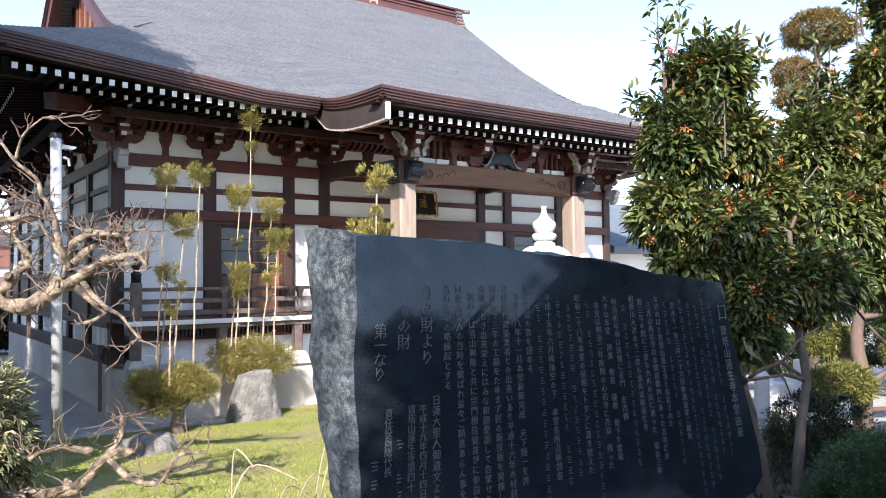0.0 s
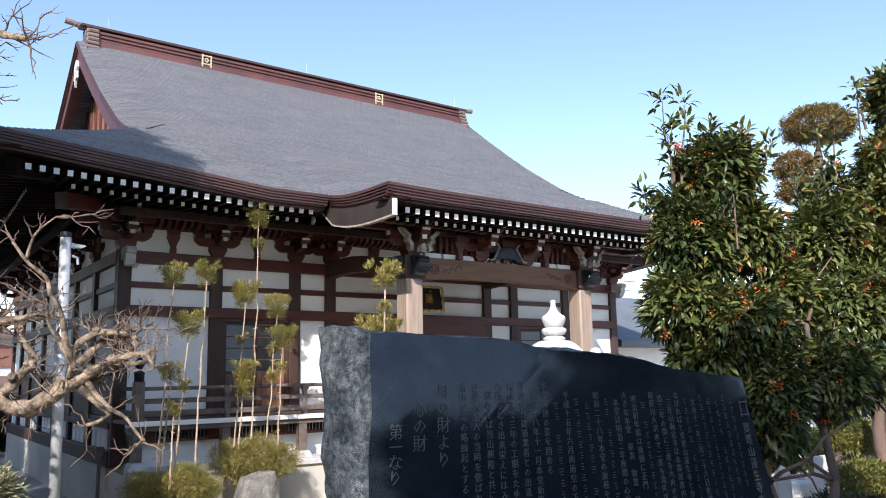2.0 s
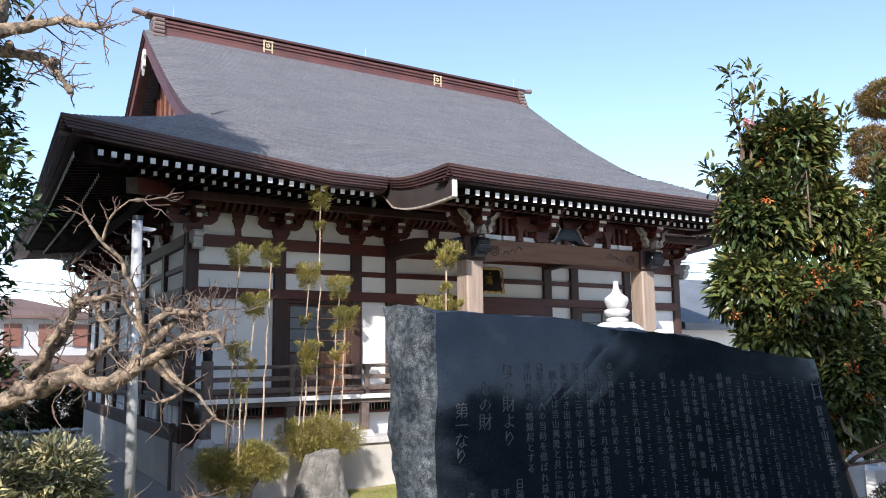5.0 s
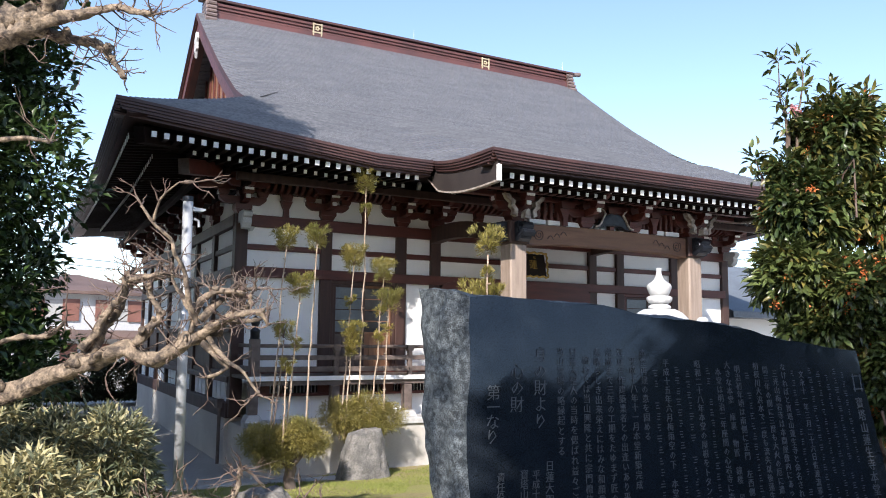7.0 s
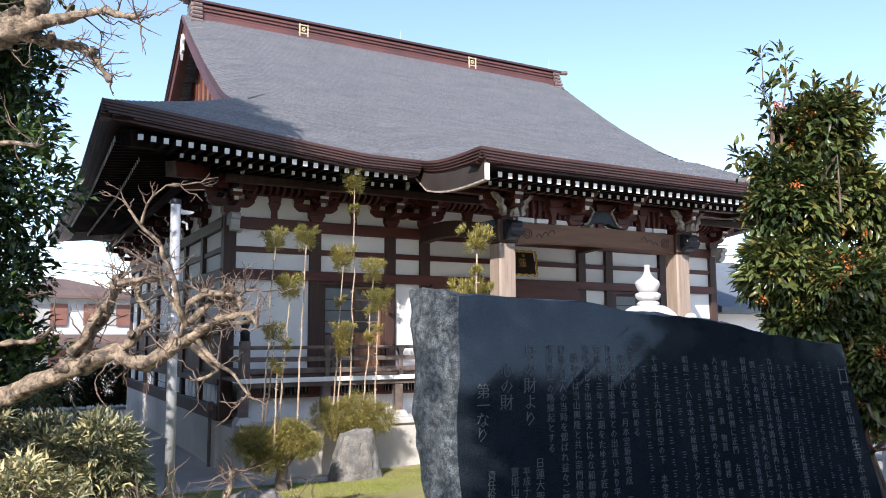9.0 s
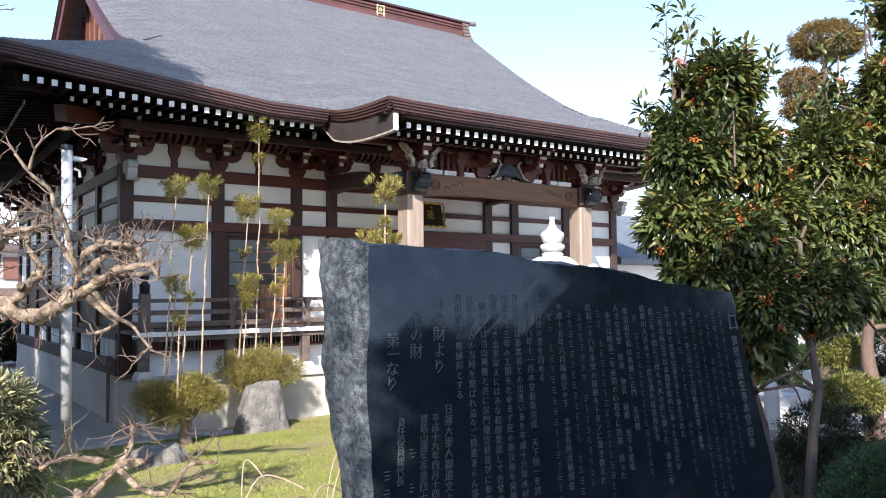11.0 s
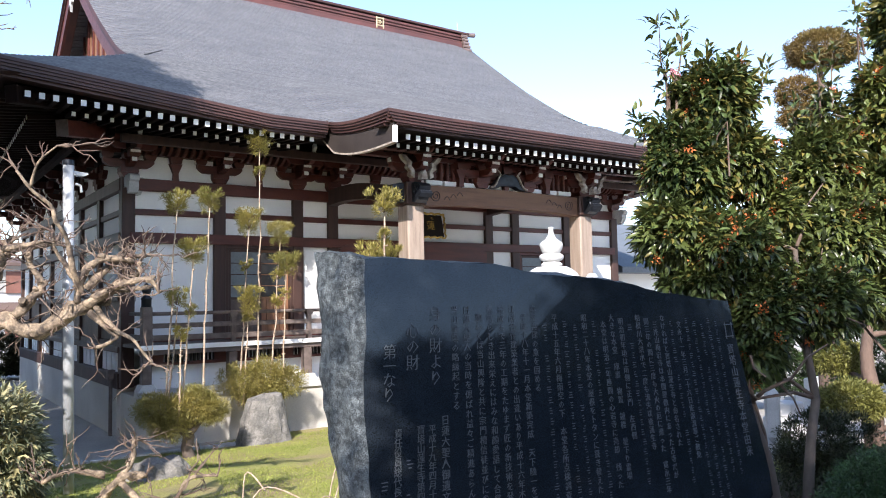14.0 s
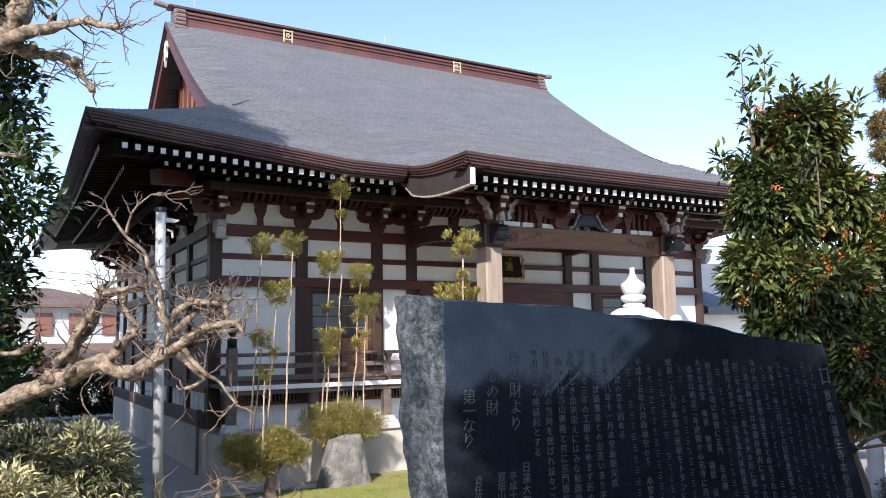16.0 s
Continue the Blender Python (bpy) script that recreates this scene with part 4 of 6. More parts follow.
# ---- porch ----
PY = -3.4
for cx in (4.43, 9.03):
    s = Shape()
    s.box(cx - 0.19, PY - 0.19, 0.55, cx + 0.19, PY + 0.19, 4.36, 0.03)
    post = part("porch_post", s, M_POST, hall, "square weathered cypress porch post")
    s = Shape()
    s.prism([(cx - 0.34, 0.0), (cx + 0.34, 0.0), (cx + 0.3, 0.3), (cx + 0.24, 0.55), (cx - 0.24, 0.55), (cx - 0.3, 0.3)], "y", PY - 0.3, PY + 0.3)
    part("post_base", s, M_CAP, post)
    s = Shape()
    s.box(cx - 0.23, PY - 0.23, 4.362, cx + 0.23, PY + 0.23, 4.80, 0.02)
    part("post_head", s, M_DARK, post)
    # carved beast noses to the outside and front
    o = -1 if cx < MIDX else 1
    for m, k in ((pose(cx + o * 0.22, PY, 4.58, 0, 0, 0 if o > 0 else 180), 0), (pose(cx, PY - 0.22, 4.58, 0, 0, -90), 1)):
        s = Shape()
        s.prism([(-0.02, -0.17), (0.10, -0.19), (0.20, -0.15), (0.235, -0.09), (0.30, -0.10), (0.345, -0.04), (0.32, 0.02), (0.275, 0.03), (0.29, 0.10), (0.23, 0.16), (0.15, 0.15), (0.11, 0.19), (-0.02, 0.17)], "y", -0.13, 0.13)
        s.v = [m @ (Vector(p) + 0.022 * Vector(noise.noise_vector(Vector(p) * 14 + Vector((k, 0, 0))))) for p in s.v]
        head = part("carved_nose", s, M_BLACKMETAL, post, "dark carved beast-shaped beam end")
        for side in (-1, 1):
            s = Shape()
            curl = [(0.16 + (0.075 - 0.0032 * q) * math.cos(q * 0.42), side * 0.135, 0.01 + (0.09 - 0.0038 * q) * math.sin(q * 0.42)) for q in range(22)]
            s.tube(curl, [0.02 - 0.0005 * q for q in range(22)], 6)
            s.v = [m @ Vector(p) for p in s.v]
            part("curl", s, M_BLACKMETAL, head)
    # pale carved wings beside the post head
    for side in (-1, 1):
        s = Shape()
        s.prism([(cx + side * p, q) for p, q in ((0.18, 4.84), (0.27, 4.88), (0.25, 4.97), (0.33, 5.03), (0.31, 5.10), (0.41, 5.18), (0.46, 5.27), (0.37, 5.26), (0.30, 5.19), (0.22, 5.14), (0.24, 5.06), (0.17, 4.98))], "y", PY - 0.42, PY - 0.30)
        part("carved_wing", s, M_WING, post, "pale-edged carved wing under the porch eave")
    s = Shape()
    s.prism([(cx - 0.07, 4.82), (cx + 0.07, 4.82), (cx + 0.055, 4.93), (cx + 0.02, 5.0), (cx - 0.05, 4.95)], "y", PY - 0.5, PY - 0.36)
    part("carved_tip", s, M_WING, post)
    again("bracket_set", BR, hall, pose(cx, PY, 4.80))
    # curved tie back to the hall wall
    s = Shape()
    n_ = 14
    mid = [(PY + 0.2 + (3.1) * i / n_, 4.56 + 0.22 * math.sin(math.pi * i / n_ * 0.8) + 0.18 * i / n_) for i in range(n_ + 1)]
    s.prism([(a, b + 0.17) for a, b in mid] + [(a, b - 0.17) for a, b in reversed(mid)], "x", cx - 0.11, cx + 0.11)
    part("tie_beam", s, M_DARK, hall, "curved shrimp-like tie beam")
s = Shape()
n_ = 24
xa, xb = 4.43 + 0.2, 9.03 - 0.2
lowline = []
for i in range(n_ + 1):
    a = i / n_
    lowline.append((xa + (xb - xa) * a, 4.34 + 0.05 * min(1.0, 6 * a, 6 * (1 - a)) + 0.03 * math.sin(math.pi * a)))
topline = [(x, 4.76 + 0.03 * math.sin(math.pi * (x - xa) / (xb - xa))) for x, z in lowline]
s.prism(topline + list(reversed(lowline)), "y", PY - 0.14, PY + 0.14)
beam = part("rainbow_beam", s, M_BEAM, hall, "brown arched porch beam with carved scrolls")
for o, xs_ in ((1, xa + 0.3), (-1, xb - 0.3)):
    s = Shape()
    pts = []
    for i in range(44):
        a = i / 43 * 2.1 * 2 * math.pi
        r = 0.125 * (1 - i / 50)
        pts.append((xs_ + o * r * math.cos(a + 2.4), PY - 0.142, 4.575 + r * math.sin(a + 2.4)))
    s.tube(pts, 0.011, 5)
    for q in range(3):
        arc = [(xs_ + o * (0.2 + 0.16 * q + 0.14 * i / 8), PY - 0.142, 4.50 + 0.05 * q + 0.07 * math.sin(math.pi * i / 8)) for i in range(9)]
        s.tube(arc, 0.01, 5)
    part("scroll_carving", s, M_DARK, beam)
# small white panels and struts between beam and purlin
for i in range(9):
    x = xa + 0.1 + i * (xb - xa - 0.2) / 9
    s = Shape()
    s.box(x + 0.03, PY - 0.06, 4.80, x + (xb - xa - 0.2) / 9 - 0.03, PY + 0.02, 4.89)
    part("plaster_panel", s, M_PLASTER, hall)
for cx in (5.55, 6.73, 7.9):
    again("frog_leg_strut", STRUT, hall, pose(cx, PY - 0.05, 4.79))
s = Shape()
s.prism([(6.73 + p, 4.80 + q) for p, q in ((-0.46, 0.0), (-0.30, 0.02), (-0.18, 0.07), (0.18, 0.07), (0.30, 0.02), (0.46, 0.0), (0.36, 0.10), (0.27, 0.20), (0.20, 0.27), (0.09, 0.31), (0.0, 0.29), (-0.09, 0.31), (-0.20, 0.27), (-0.27, 0.20), (-0.36, 0.10))], "y", PY - 0.24, PY - 0.08)
s.v = [tuple(Vector(p) + 0.015 * Vector(noise.noise_vector(Vector(p) * 12))) for p in s.v]
fl = part("frog_leg_carving", s, M_BLACKMETAL, hall, "dark carved frog-leg strut over the porch beam")
for side in (-1, 1):
    s = Shape()
    s.tube([(6.73 + side * p, PY - 0.25, 4.80 + q) for p, q in ((0.50, 0.015), (0.40, 0.04), (0.34, 0.12), (0.29, 0.22), (0.23, 0.30), (0.28, 0.36), (0.34, 0.40))], [0.022, 0.02, 0.022, 0.024, 0.024, 0.02, 0.012], 7)
    part("pale_edge", s, M_WING, fl)
for cx in (6.1, 7.36):
    again("bracket_set", BR, hall, pose(cx, PY, 4.80))
for y0, z0, z1 in ((PY - 0.02, 5.26, 5.42), (PY - 0.5, 5.30, 5.46)):
    s = Shape()
    s.box(PX0 + 0.25, y0 - 0.08, z0, PX1 - 0.25, y0 + 0.08, z1, 0.01)
    part("porch_purlin", s, M_RED, hall)
s = Shape()
x = xa
while x < xb:
    s.box(x, PY - 0.05, 4.895, x + 0.07, PY + 0.06, 5.27, 0.015)
    x += 0.16
part("cove_ribs", s, M_RED, hall, kind="stuff")
# hanging name plaque with gold frame, tilted forwards
plaque = thing("name_plaque", 6.85, -0.55, 3.95, "dark tilted name plaque with a scalloped gold frame and gold characters", "sign")
tilt = pose(6.83, -0.62, 4.04, -12)
s = Shape()
s.box(-0.36, -0.03, 0, 0.36, 0.03, 0.55, 0.01)
s.v = [tilt @ Vector(p) for p in s.v]
part("board", s, M_PLAQUE, plaque)
for seg, (a, b) in enumerate((((-0.42, 0.57), (0.42, 0.57)), ((-0.38, -0.02), (0.38, -0.02)), ((-0.38, -0.02), (-0.42, 0.57)), ((0.38, -0.02), (0.42, 0.57)))):
    s = Shape()
    n_ = 12
    path = [tilt @ Vector((a[0] + (b[0] - a[0]) * i / n_ + (0.018 * math.sin(i * 2.1) if seg > 1 else 0), -0.04, a[1] + (b[1] - a[1]) * i / n_ + (0.018 * math.sin(i * 2.1) if seg < 2 else 0))) for i in range(n_ + 1)]
    s.tube(path, 0.026, 6)
    part("frame_bar", s, M_GOLD, plaque)


def lettering(name, text, m, size, material, parent, deep=0.002, gap=1.0, thin=0.0):
    cu = bpy.data.curves.new(name, "FONT")
    cu.body, cu.size, cu.extrude, cu.align_x, cu.space_line = text, size, deep, "CENTER", gap
    cu.resolution_u = 1
    cu.offset = thin
    tmp = bpy.data.objects.new(name, cu)
    scene.collection.objects.link(tmp)
    me = bpy.data.meshes.new_from_object(tmp.evaluated_get(bpy.context.evaluated_depsgraph_get()))
    bpy.data.objects.remove(tmp)
    bpy.data.curves.remove(cu)
    me.transform(m)
    me.materials.clear()
    me.materials.append(material)
    return part(name, me, None, parent, kind="stuff" if len(text) > 2 else "")


lettering("plaque_character", "蓮", tilt @ pose(0.0, -0.036, 0.19, 90), 0.24, M_GOLD, plaque)
lettering("plaque_character", "本", tilt @ pose(-0.26, -0.036, 0.4, 90), 0.09, M_GOLD, plaque)
lettering("plaque_character", "松", tilt @ pose(0.06, -0.036, 0.43, 90), 0.08, M_GOLD, plaque)

# ---- plinth, veranda and railing ----
VY = -1.38
s = Shape()
s.box(X0 - 0.05, -1.62, -0.3, X1 + 0.6, 0.2, 0.85, 0.01)
s.box(X0 - 0.13, 0.2, -0.3, X1 + 0.1, DEPTH, 0.95, 0.01)
plinth = part("plinth", s, M_PLINTH, hall, "pale rendered plinth wall")
x = X0 - 0.1
while x < X1 + 0.5:
    s = Shape()
    s.box(x + 0.003, -1.68, 0.852, min(x + 1.2, X1 + 0.65) - 0.003, -1.0, 0.97, 0.012)
    part("coping_stone", s, M_CAP, hall)
    x += 1.2
s = Shape()
s.box(X0 + 0.08, -0.8, 0.9, X1 - 0.1, -0.7, 1.70)
part("under_veranda_wall", s, M_PLASTER, hall, "pale wall in shade below the veranda")
s = Shape()
s.box(X0 + 0.08, -1.05, 1.40, X1 - 0.1, -0.92, 1.46, 0.006)
s.box(X0 + 0.08, -1.05, 1.64, X1 - 0.1, -0.92, 1.70, 0.006)
for cx in (0.3, 1.5, 1.9, 2.9, 3.3, 4.4):
    s.box(cx - 0.12, -1.04, 1.46, cx + 0.12, -0.93, 1.64, 0.005)
part("vent_rail", s, M_RED, hall)
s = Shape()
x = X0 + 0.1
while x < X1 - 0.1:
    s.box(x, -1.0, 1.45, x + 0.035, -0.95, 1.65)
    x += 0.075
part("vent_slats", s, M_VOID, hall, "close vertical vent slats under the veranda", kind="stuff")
x = X0 - 0.1
s = Shape()
s.box(-0.058, VY - 0.03, FLOOR - 0.06, 0.058, -0.14, FLOOR, 0.006)
PLANK = s.data("floor_plank", M_GREYWOOD)
while x < 4.1:
    again("floor_plank", PLANK, hall, pose(x + 0.06, 0, 0))
    x += 0.12
s = Shape()
while x < X1 + 0.1:
    s.box(x, VY - 0.03, FLOOR - 0.06, x + 0.116, -0.14, FLOOR, 0.006)
    x += 0.12
part("floor_planks", s, M_GREYWOOD, hall, kind="stuff")
s = Shape()
s.box(X0 - 0.12, VY - 0.035, FLOOR - 0.085, 4.2, VY - 0.005, FLOOR + 0.004, 0.005)
part("veranda_edge", s, M_PLASTER, hall, "white veranda edge board")
s = Shape()
s.box(9.3, VY - 0.035, FLOOR - 0.085, X1 + 0.1, VY - 0.005, FLOOR + 0.004, 0.005)
part("veranda_edge", s, M_PLASTER, hall, "white veranda edge board")
s = Shape()
s.box(X0 - 0.08, VY + 0.03, FLOOR - 0.18, X1 + 0.05, VY + 0.15, FLOOR - 0.065, 0.008)
part("veranda_beam", s, M_GREYWOOD, hall)
for cx in (0.03, 1.63, 3.2, 10.3, 11.9, 13.6):
    s = Shape()
    s.box(cx - 0.085, VY - 0.01, 1.08, cx + 0.085, VY + 0.16, FLOOR - 0.185, 0.012)
    p_ = part("veranda_post", s, M_GREYWOOD, hall)
    s = Shape()
    s.prism([(cx - 0.17, 0.972), (cx + 0.17, 0.972), (cx + 0.14, 1.03), (cx + 0.10, 1.10), (cx - 0.10, 1.10), (cx - 0.14, 1.03)], "y", VY - 0.09, VY + 0.24)
    part("post_base", s, M_CAP, p_)
# railing on the left half of the veranda
for z, r in ((2.37, 0.035), (2.15, 0.045), (1.93, 0.05)):
    for xa_, xb_ in ((0.03, 3.95), (9.5, 13.7)):
        s = Shape()
        if r < 0.04:
            s.tube([(xa_, VY + 0.06, z), (xb_, VY + 0.06, z)], r, 10)
        else:
            s.box(xa_, VY + 0.02, z - r, xb_, VY + 0.10, z + r, 0.008)
        part("hand_rail" if r < 0.04 else "rail", s, M_GREYWOOD, hall)
    s = Shape()
    s.box(0.0, VY + 0.1, z - r, 0.06, -0.16, z + r, 0.008)
    part("rail", s, M_GREYWOOD, hall)
for cx in (1.65, 3.25, 10.9, 12.4):
    s = Shape()
    s.box(cx - 0.045, VY + 0.012, FLOOR, cx + 0.045, VY + 0.108, 2.28, 0.008)
    s.prism([(cx - 0.05, 2.28), (cx + 0.05, 2.28), (cx + 0.075, 2.34), (cx + 0.075, 2.40), (cx - 0.075, 2.40), (cx - 0.075, 2.34)], "y", VY - 0.0, VY + 0.12)
    part("baluster", s, M_GREYWOOD, hall)
for cx in (0.03, 3.98):
    s = Shape()
    s.box(cx - 0.09, VY - 0.03, FLOOR - 0.02, cx + 0.09, VY + 0.15, 2.50, 0.015)
    p_ = part("newel_post", s, M_GREYWOOD, hall)
    s = Shape()
    s.lathe([(0.088, 2.5), (0.088, 2.62), (0.095, 2.635), (0.095, 2.66), (0.06, 2.69), (0.05, 2.73), (0.075, 2.77), (0.088, 2.81), (0.08, 2.86), (0.045, 2.90), (0.008, 2.935)], cx, VY + 0.06, 20)
    part("finial", s, M_BLACKMETAL, p_, "black onion-shaped metal finial", smooth=True)
# drain box and pipe on the side plinth
s = Shape()
s.tube([(-0.2, 0.35, 0.0), (-0.2, 0.35, 1.15)], 0.035, 8)
s.box(-0.27, 0.27, 1.1, -0.13, 0.43, 1.28, 0.01)
part("drain_pipe", s, M_GREYWOOD, hall)

# ---- inscribed stone ----
STONE = thing("inscribed_stone", -0.5, -12.6, 0.75, "broad dark granite stele with polished inscribed face and rough sides", "monument")
LEAN = 0.14


def face_y(z):
    return -12.78 + LEAN * (z - 2.6)


outline = [(-1.966, 2.75), (-1.837, 2.754), (-1.704, 2.75), (-1.566, 2.742), (-1.421, 2.737), (-1.27, 2.733), (-1.112, 2.726), (-0.991, 2.706), (-0.867, 2.68), (-0.69, 2.667), (-0.553, 2.664), (-0.411, 2.652), (-0.263, 2.641), (-0.112, 2.622), (0.043, 2.588), (0.205, 2.56),
           (0.376, 2.545), (0.552, 2.522), (0.736, 2.502), (0.90, 2.497), (0.915, 2.284), (0.953, 1.971), (0.998, 1.66), (1.05, 1.349), (1.045, 1.19), (0.93, 1.11), (0.74, 1.07), (-1.0, 1.04), (-1.98, 1.04), (-2.035, 1.577), (-2.036, 1.853), (-2.037, 2.006), (-2.019, 2.16), (-1.991, 2.4)]
fine_line = []
for (a, b), (c, d) in zip(outline, outline[1:] + outline[:1]):
    m_ = max(1, int(math.hypot(c - a, d - b) / 0.035))
    fine_line += [(a + (c - a) * i / m_, b + (d - b) * i / m_) for i in range(m_)]
cx, cz = -0.5, 1.9
s = Shape()
rings = []
for j in range(12):
    deep = 0.46 * (j / 11) ** 1.1
    ring = []
    for a, b in fine_line:
        out = Vector((a - cx, 0, b - cz)).normalized()
        left_side = 1.0 if a < -1.9 else 0.45
        bulge = left_side * (0.05 * math.sin(math.pi * j / 11) + 0.035 * noise.noise((a * 4, deep * 9, b * 4)) + 0.02 * noise.noise((a * 13, deep * 16, b * 13))) if j else 0.010 * noise.noise((a * 9, 3.3, b * 9))
        if 0 < j < 3 and left_side == 1:
            bulge += 0.012 * noise.noise((a * 30, j, b * 30))
        if j > 9:
            bulge -= 0.03 * (j - 9)
        if j and a < -1.9:
            bulge += (0.12 * (b - 1.85) - 0.03) * j / 11
        ring.append((a + out.x * bulge, face_y(b) + deep, b + out.z * bulge))
    rings.append(ring)
n_ = len(fine_line)
s.add([p for r in rings for p in r], [(j * n_ + k, (j + 1) * n_ + k, (j + 1) * n_ + (k + 1) % n_, j * n_ + (k + 1) % n_) for j in range(11) for k in range(n_)] + [tuple(range(11 * n_, 12 * n_))])
body = part("body", s, M_GRANITE, STONE, "rough-hewn dark grey granite")
s = Shape()
s.add(rings[0], [tuple(range(n_ - 1, -1, -1))])
part("polished_face", s, M_POLISH, STONE, "mirror-polished black granite face")
s = Shape()
s.box(-2.3, -13.08, 0.72, 0.86, -12.2, 1.045, 0.02)
part("plinth_slab", s, M_CAP, STONE, "grey granite slab")

FACE = Matrix(((1, 0, 0, 0), (0, 1, LEAN, 0), (0, 0, 1, 0), (0, 0, 0, 1)))


def column_lean(x):
    """The columns follow the stone's flanks, which spread towards the foot."""
    return 0.095 - 0.13 * (x + 1.46) / 2.2


def on_face(x, z):
    return Matrix.Translation((x, face_y(z) - 0.0035, z)) @ Matrix(((1, column_lean(x), 0, 0), (0, LEAN, -1, 0), (0, 1, 0, 0), (0, 0, 0, 1)))


def column_text(text, x, top, pitch, size, name="inscription_column"):
    lettering(name, "\n".join(text), on_face(x, top - size * 0.85), size, M_CARVE, STONE, 0.0015, pitch / size / 1.18, -0.0008 if size > 0.075 else -0.0004)


def column_bars(count, x, top, pitch, size, seed):
    """Characters too worn to read, as small plain bars."""
    r_ = random.Random(seed)
    sh = Shape()
    for i in range(count):
        z = top - pitch * (i + 0.5)
        if r_.random() < 0.08:
            continue
        w = size * r_.uniform(0.55, 0.9)
        for k in range(3):
            zz = z + (k - 1) * size * 0.3
            ww = w * r_.uniform(0.45, 0.9)
            off = r_.uniform(-0.1, 0.1) * size + column_lean(x) * (zz - top)
            y = face_y(zz) - 0.003
            sh.add([(x + off - ww / 2, y, zz - size * 0.05), (x + off + ww / 2, y, zz - size * 0.05), (x + off + ww / 2, y, zz + size * 0.05), (x + off - ww / 2, y, zz + size * 0.05)], [(0, 1, 2, 3)])
    part("inscription_column", sh, M_CARVE, STONE, kind="stuff")


PW = 0.0775
column_text("寶塔山蓮生寺本堂由来", 0.835, 2.205, 0.088, 0.074)
s = Shape()
for k in (-1, 1):
    for a, b in (((0.848 + k * 0.035, 2.24), (0.848 + k * 0.035, 2.35)), ((0.803, 2.295 + k * 0.04), (0.893, 2.295 + k * 0.04))):
        s.tube([(a[0], face_y(a[1]) - 0.002, a[1]), (b[0], face_y(b[1]) - 0.002, b[1])], 0.004, 5)
part("crest_mark", s, M_CARVE, STONE)
READ = ["当山霊場の略縁起とする", "日蓮大聖人の当時を偲ばれ益々ご精進あらん事を", "願わくば当山興隆と共に宗門檀信徒並びに参詣久", "素晴らしき出来栄えにはみな和顔愛語して合掌せり", "完成まで三年の工期をたゆまず匠の新技術を発揮し", "江成合作建築業者との出逢いあり平成十六年木材刻", "平成十八年十一月本堂新築完成 天下随一を誇", "本堂再建の意を固める", "", "平成十五年六月梅雨空の下 本堂各所点検調査", "", "", "昭和二十八年本堂の屋根をトタンに葺き替えた", "", "本堂は明治二年座間の心岩寺に売却 残った",
        "大きな本堂 庫裏 物置 鐘楼 星下り霊場", "明治初年頃は南側に正門 左西側", "", "相模川大洪水で二度も流失以後蓮生寺", "間三年の間に三度も大火の厄に遭った 寛永三年", "三光山梅宕寺は本間屋敷内にあった古寺だが", "なければと寶塔山蓮生寺と命名された", "", "文永十一年三月二十六日佐渡流罪ご赦免"]
TOPZ = [2.507, 2.507, 2.465, 2.505, 2.505, 2.505, 2.46, 2.503]
for i in range(29):
    x = -1.458 + i * PW
    top = TOPZ[i] if i < len(TOPZ) else 2.47 - 0.0024 * i - 0.02 * (i % 3)
    if i < len(READ) and READ[i]:
        column_text(READ[i], x, top, 0.0565, 0.047)
    else:
        column_bars(22 - (i * 7) % 6, x, top - 0.01, 0.0565, 0.046, i)
column_text("身の財より", -1.582, 2.51, 0.094, 0.082, "inscription_heading")
column_text("心の財", -1.727, 2.43, 0.092, 0.082, "inscription_heading")
column_text("第一なり", -1.871, 2.33, 0.079, 0.078, "inscription_heading")
column_text("日蓮大聖人御遺文より", -1.582, 1.968, 0.0608, 0.052)
column_text("平成十九年四月十四日", -1.664, 1.93, 0.051, 0.046)
column_text("寶塔山蓮生寺第四十", -1.731, 1.935, 0.052, 0.048)
column_bars(4, -1.809, 1.80, 0.077, 0.056, 71)
column_text("責任役員総代長", -1.861, 1.93, 0.0515, 0.047)
column_bars(4, -1.944, 1.80, 0.080, 0.056, 72)

# low offering slab with a fallen blossom in front of the stone
slab = thing("offering_slab", 0.75, -13.3, 0.75, "low grey stone offering slab on the gravel", "stone slab")
s = Shape()
s.box(0.25, -13.75, 0.75, 1.0, -13.2, 1.12, 0.02)
part("slab", s, M_GRANITE, slab)
bl = thing("fallen_blossom", 0.62, -13.3, 1.12, "fallen orange blossom on the stone slab", "flower")
rng = np.random.default_rng(9)
scatter("petal", np.tile([0.62, -13.3, 1.125], (40, 1)) + rng.normal(0, 0.012, (40, 3)) * [1.5, 1.5, 0.5], rng.normal(0, 1, (40, 3)) * [1, 1, 0.4] + [0, 0, 0.4], 0.04, 0.022, M_FLOWER, bl, seed=3)

# ---- white stone stupa behind it ----
SX, SY = 3.07, -8.74
stupa = thing("stone_stupa", SX, SY, ground_z(SX, SY), "white granite stupa with a lotus and jewel finial", "stone tower")
g0 = ground_z(SX, SY)
s = Shape()
s.box(SX - 0.75, SY - 0.75, g0 - 0.05, SX + 0.75, SY + 0.75, g0 + 0.35, 0.02)
s.box(SX - 0.55, SY - 0.55, g0 + 0.35, SX + 0.55, SY + 0.55, g0 + 0.7, 0.02)
part("base", s, M_STUPA, stupa)
s = Shape()
s.lathe([(0.42, g0 + 0.7), (0.5, g0 + 0.95), (0.5, g0 + 1.5), (0.4, g0 + 1.75), (0.3, g0 + 1.85)], SX, SY, 28)
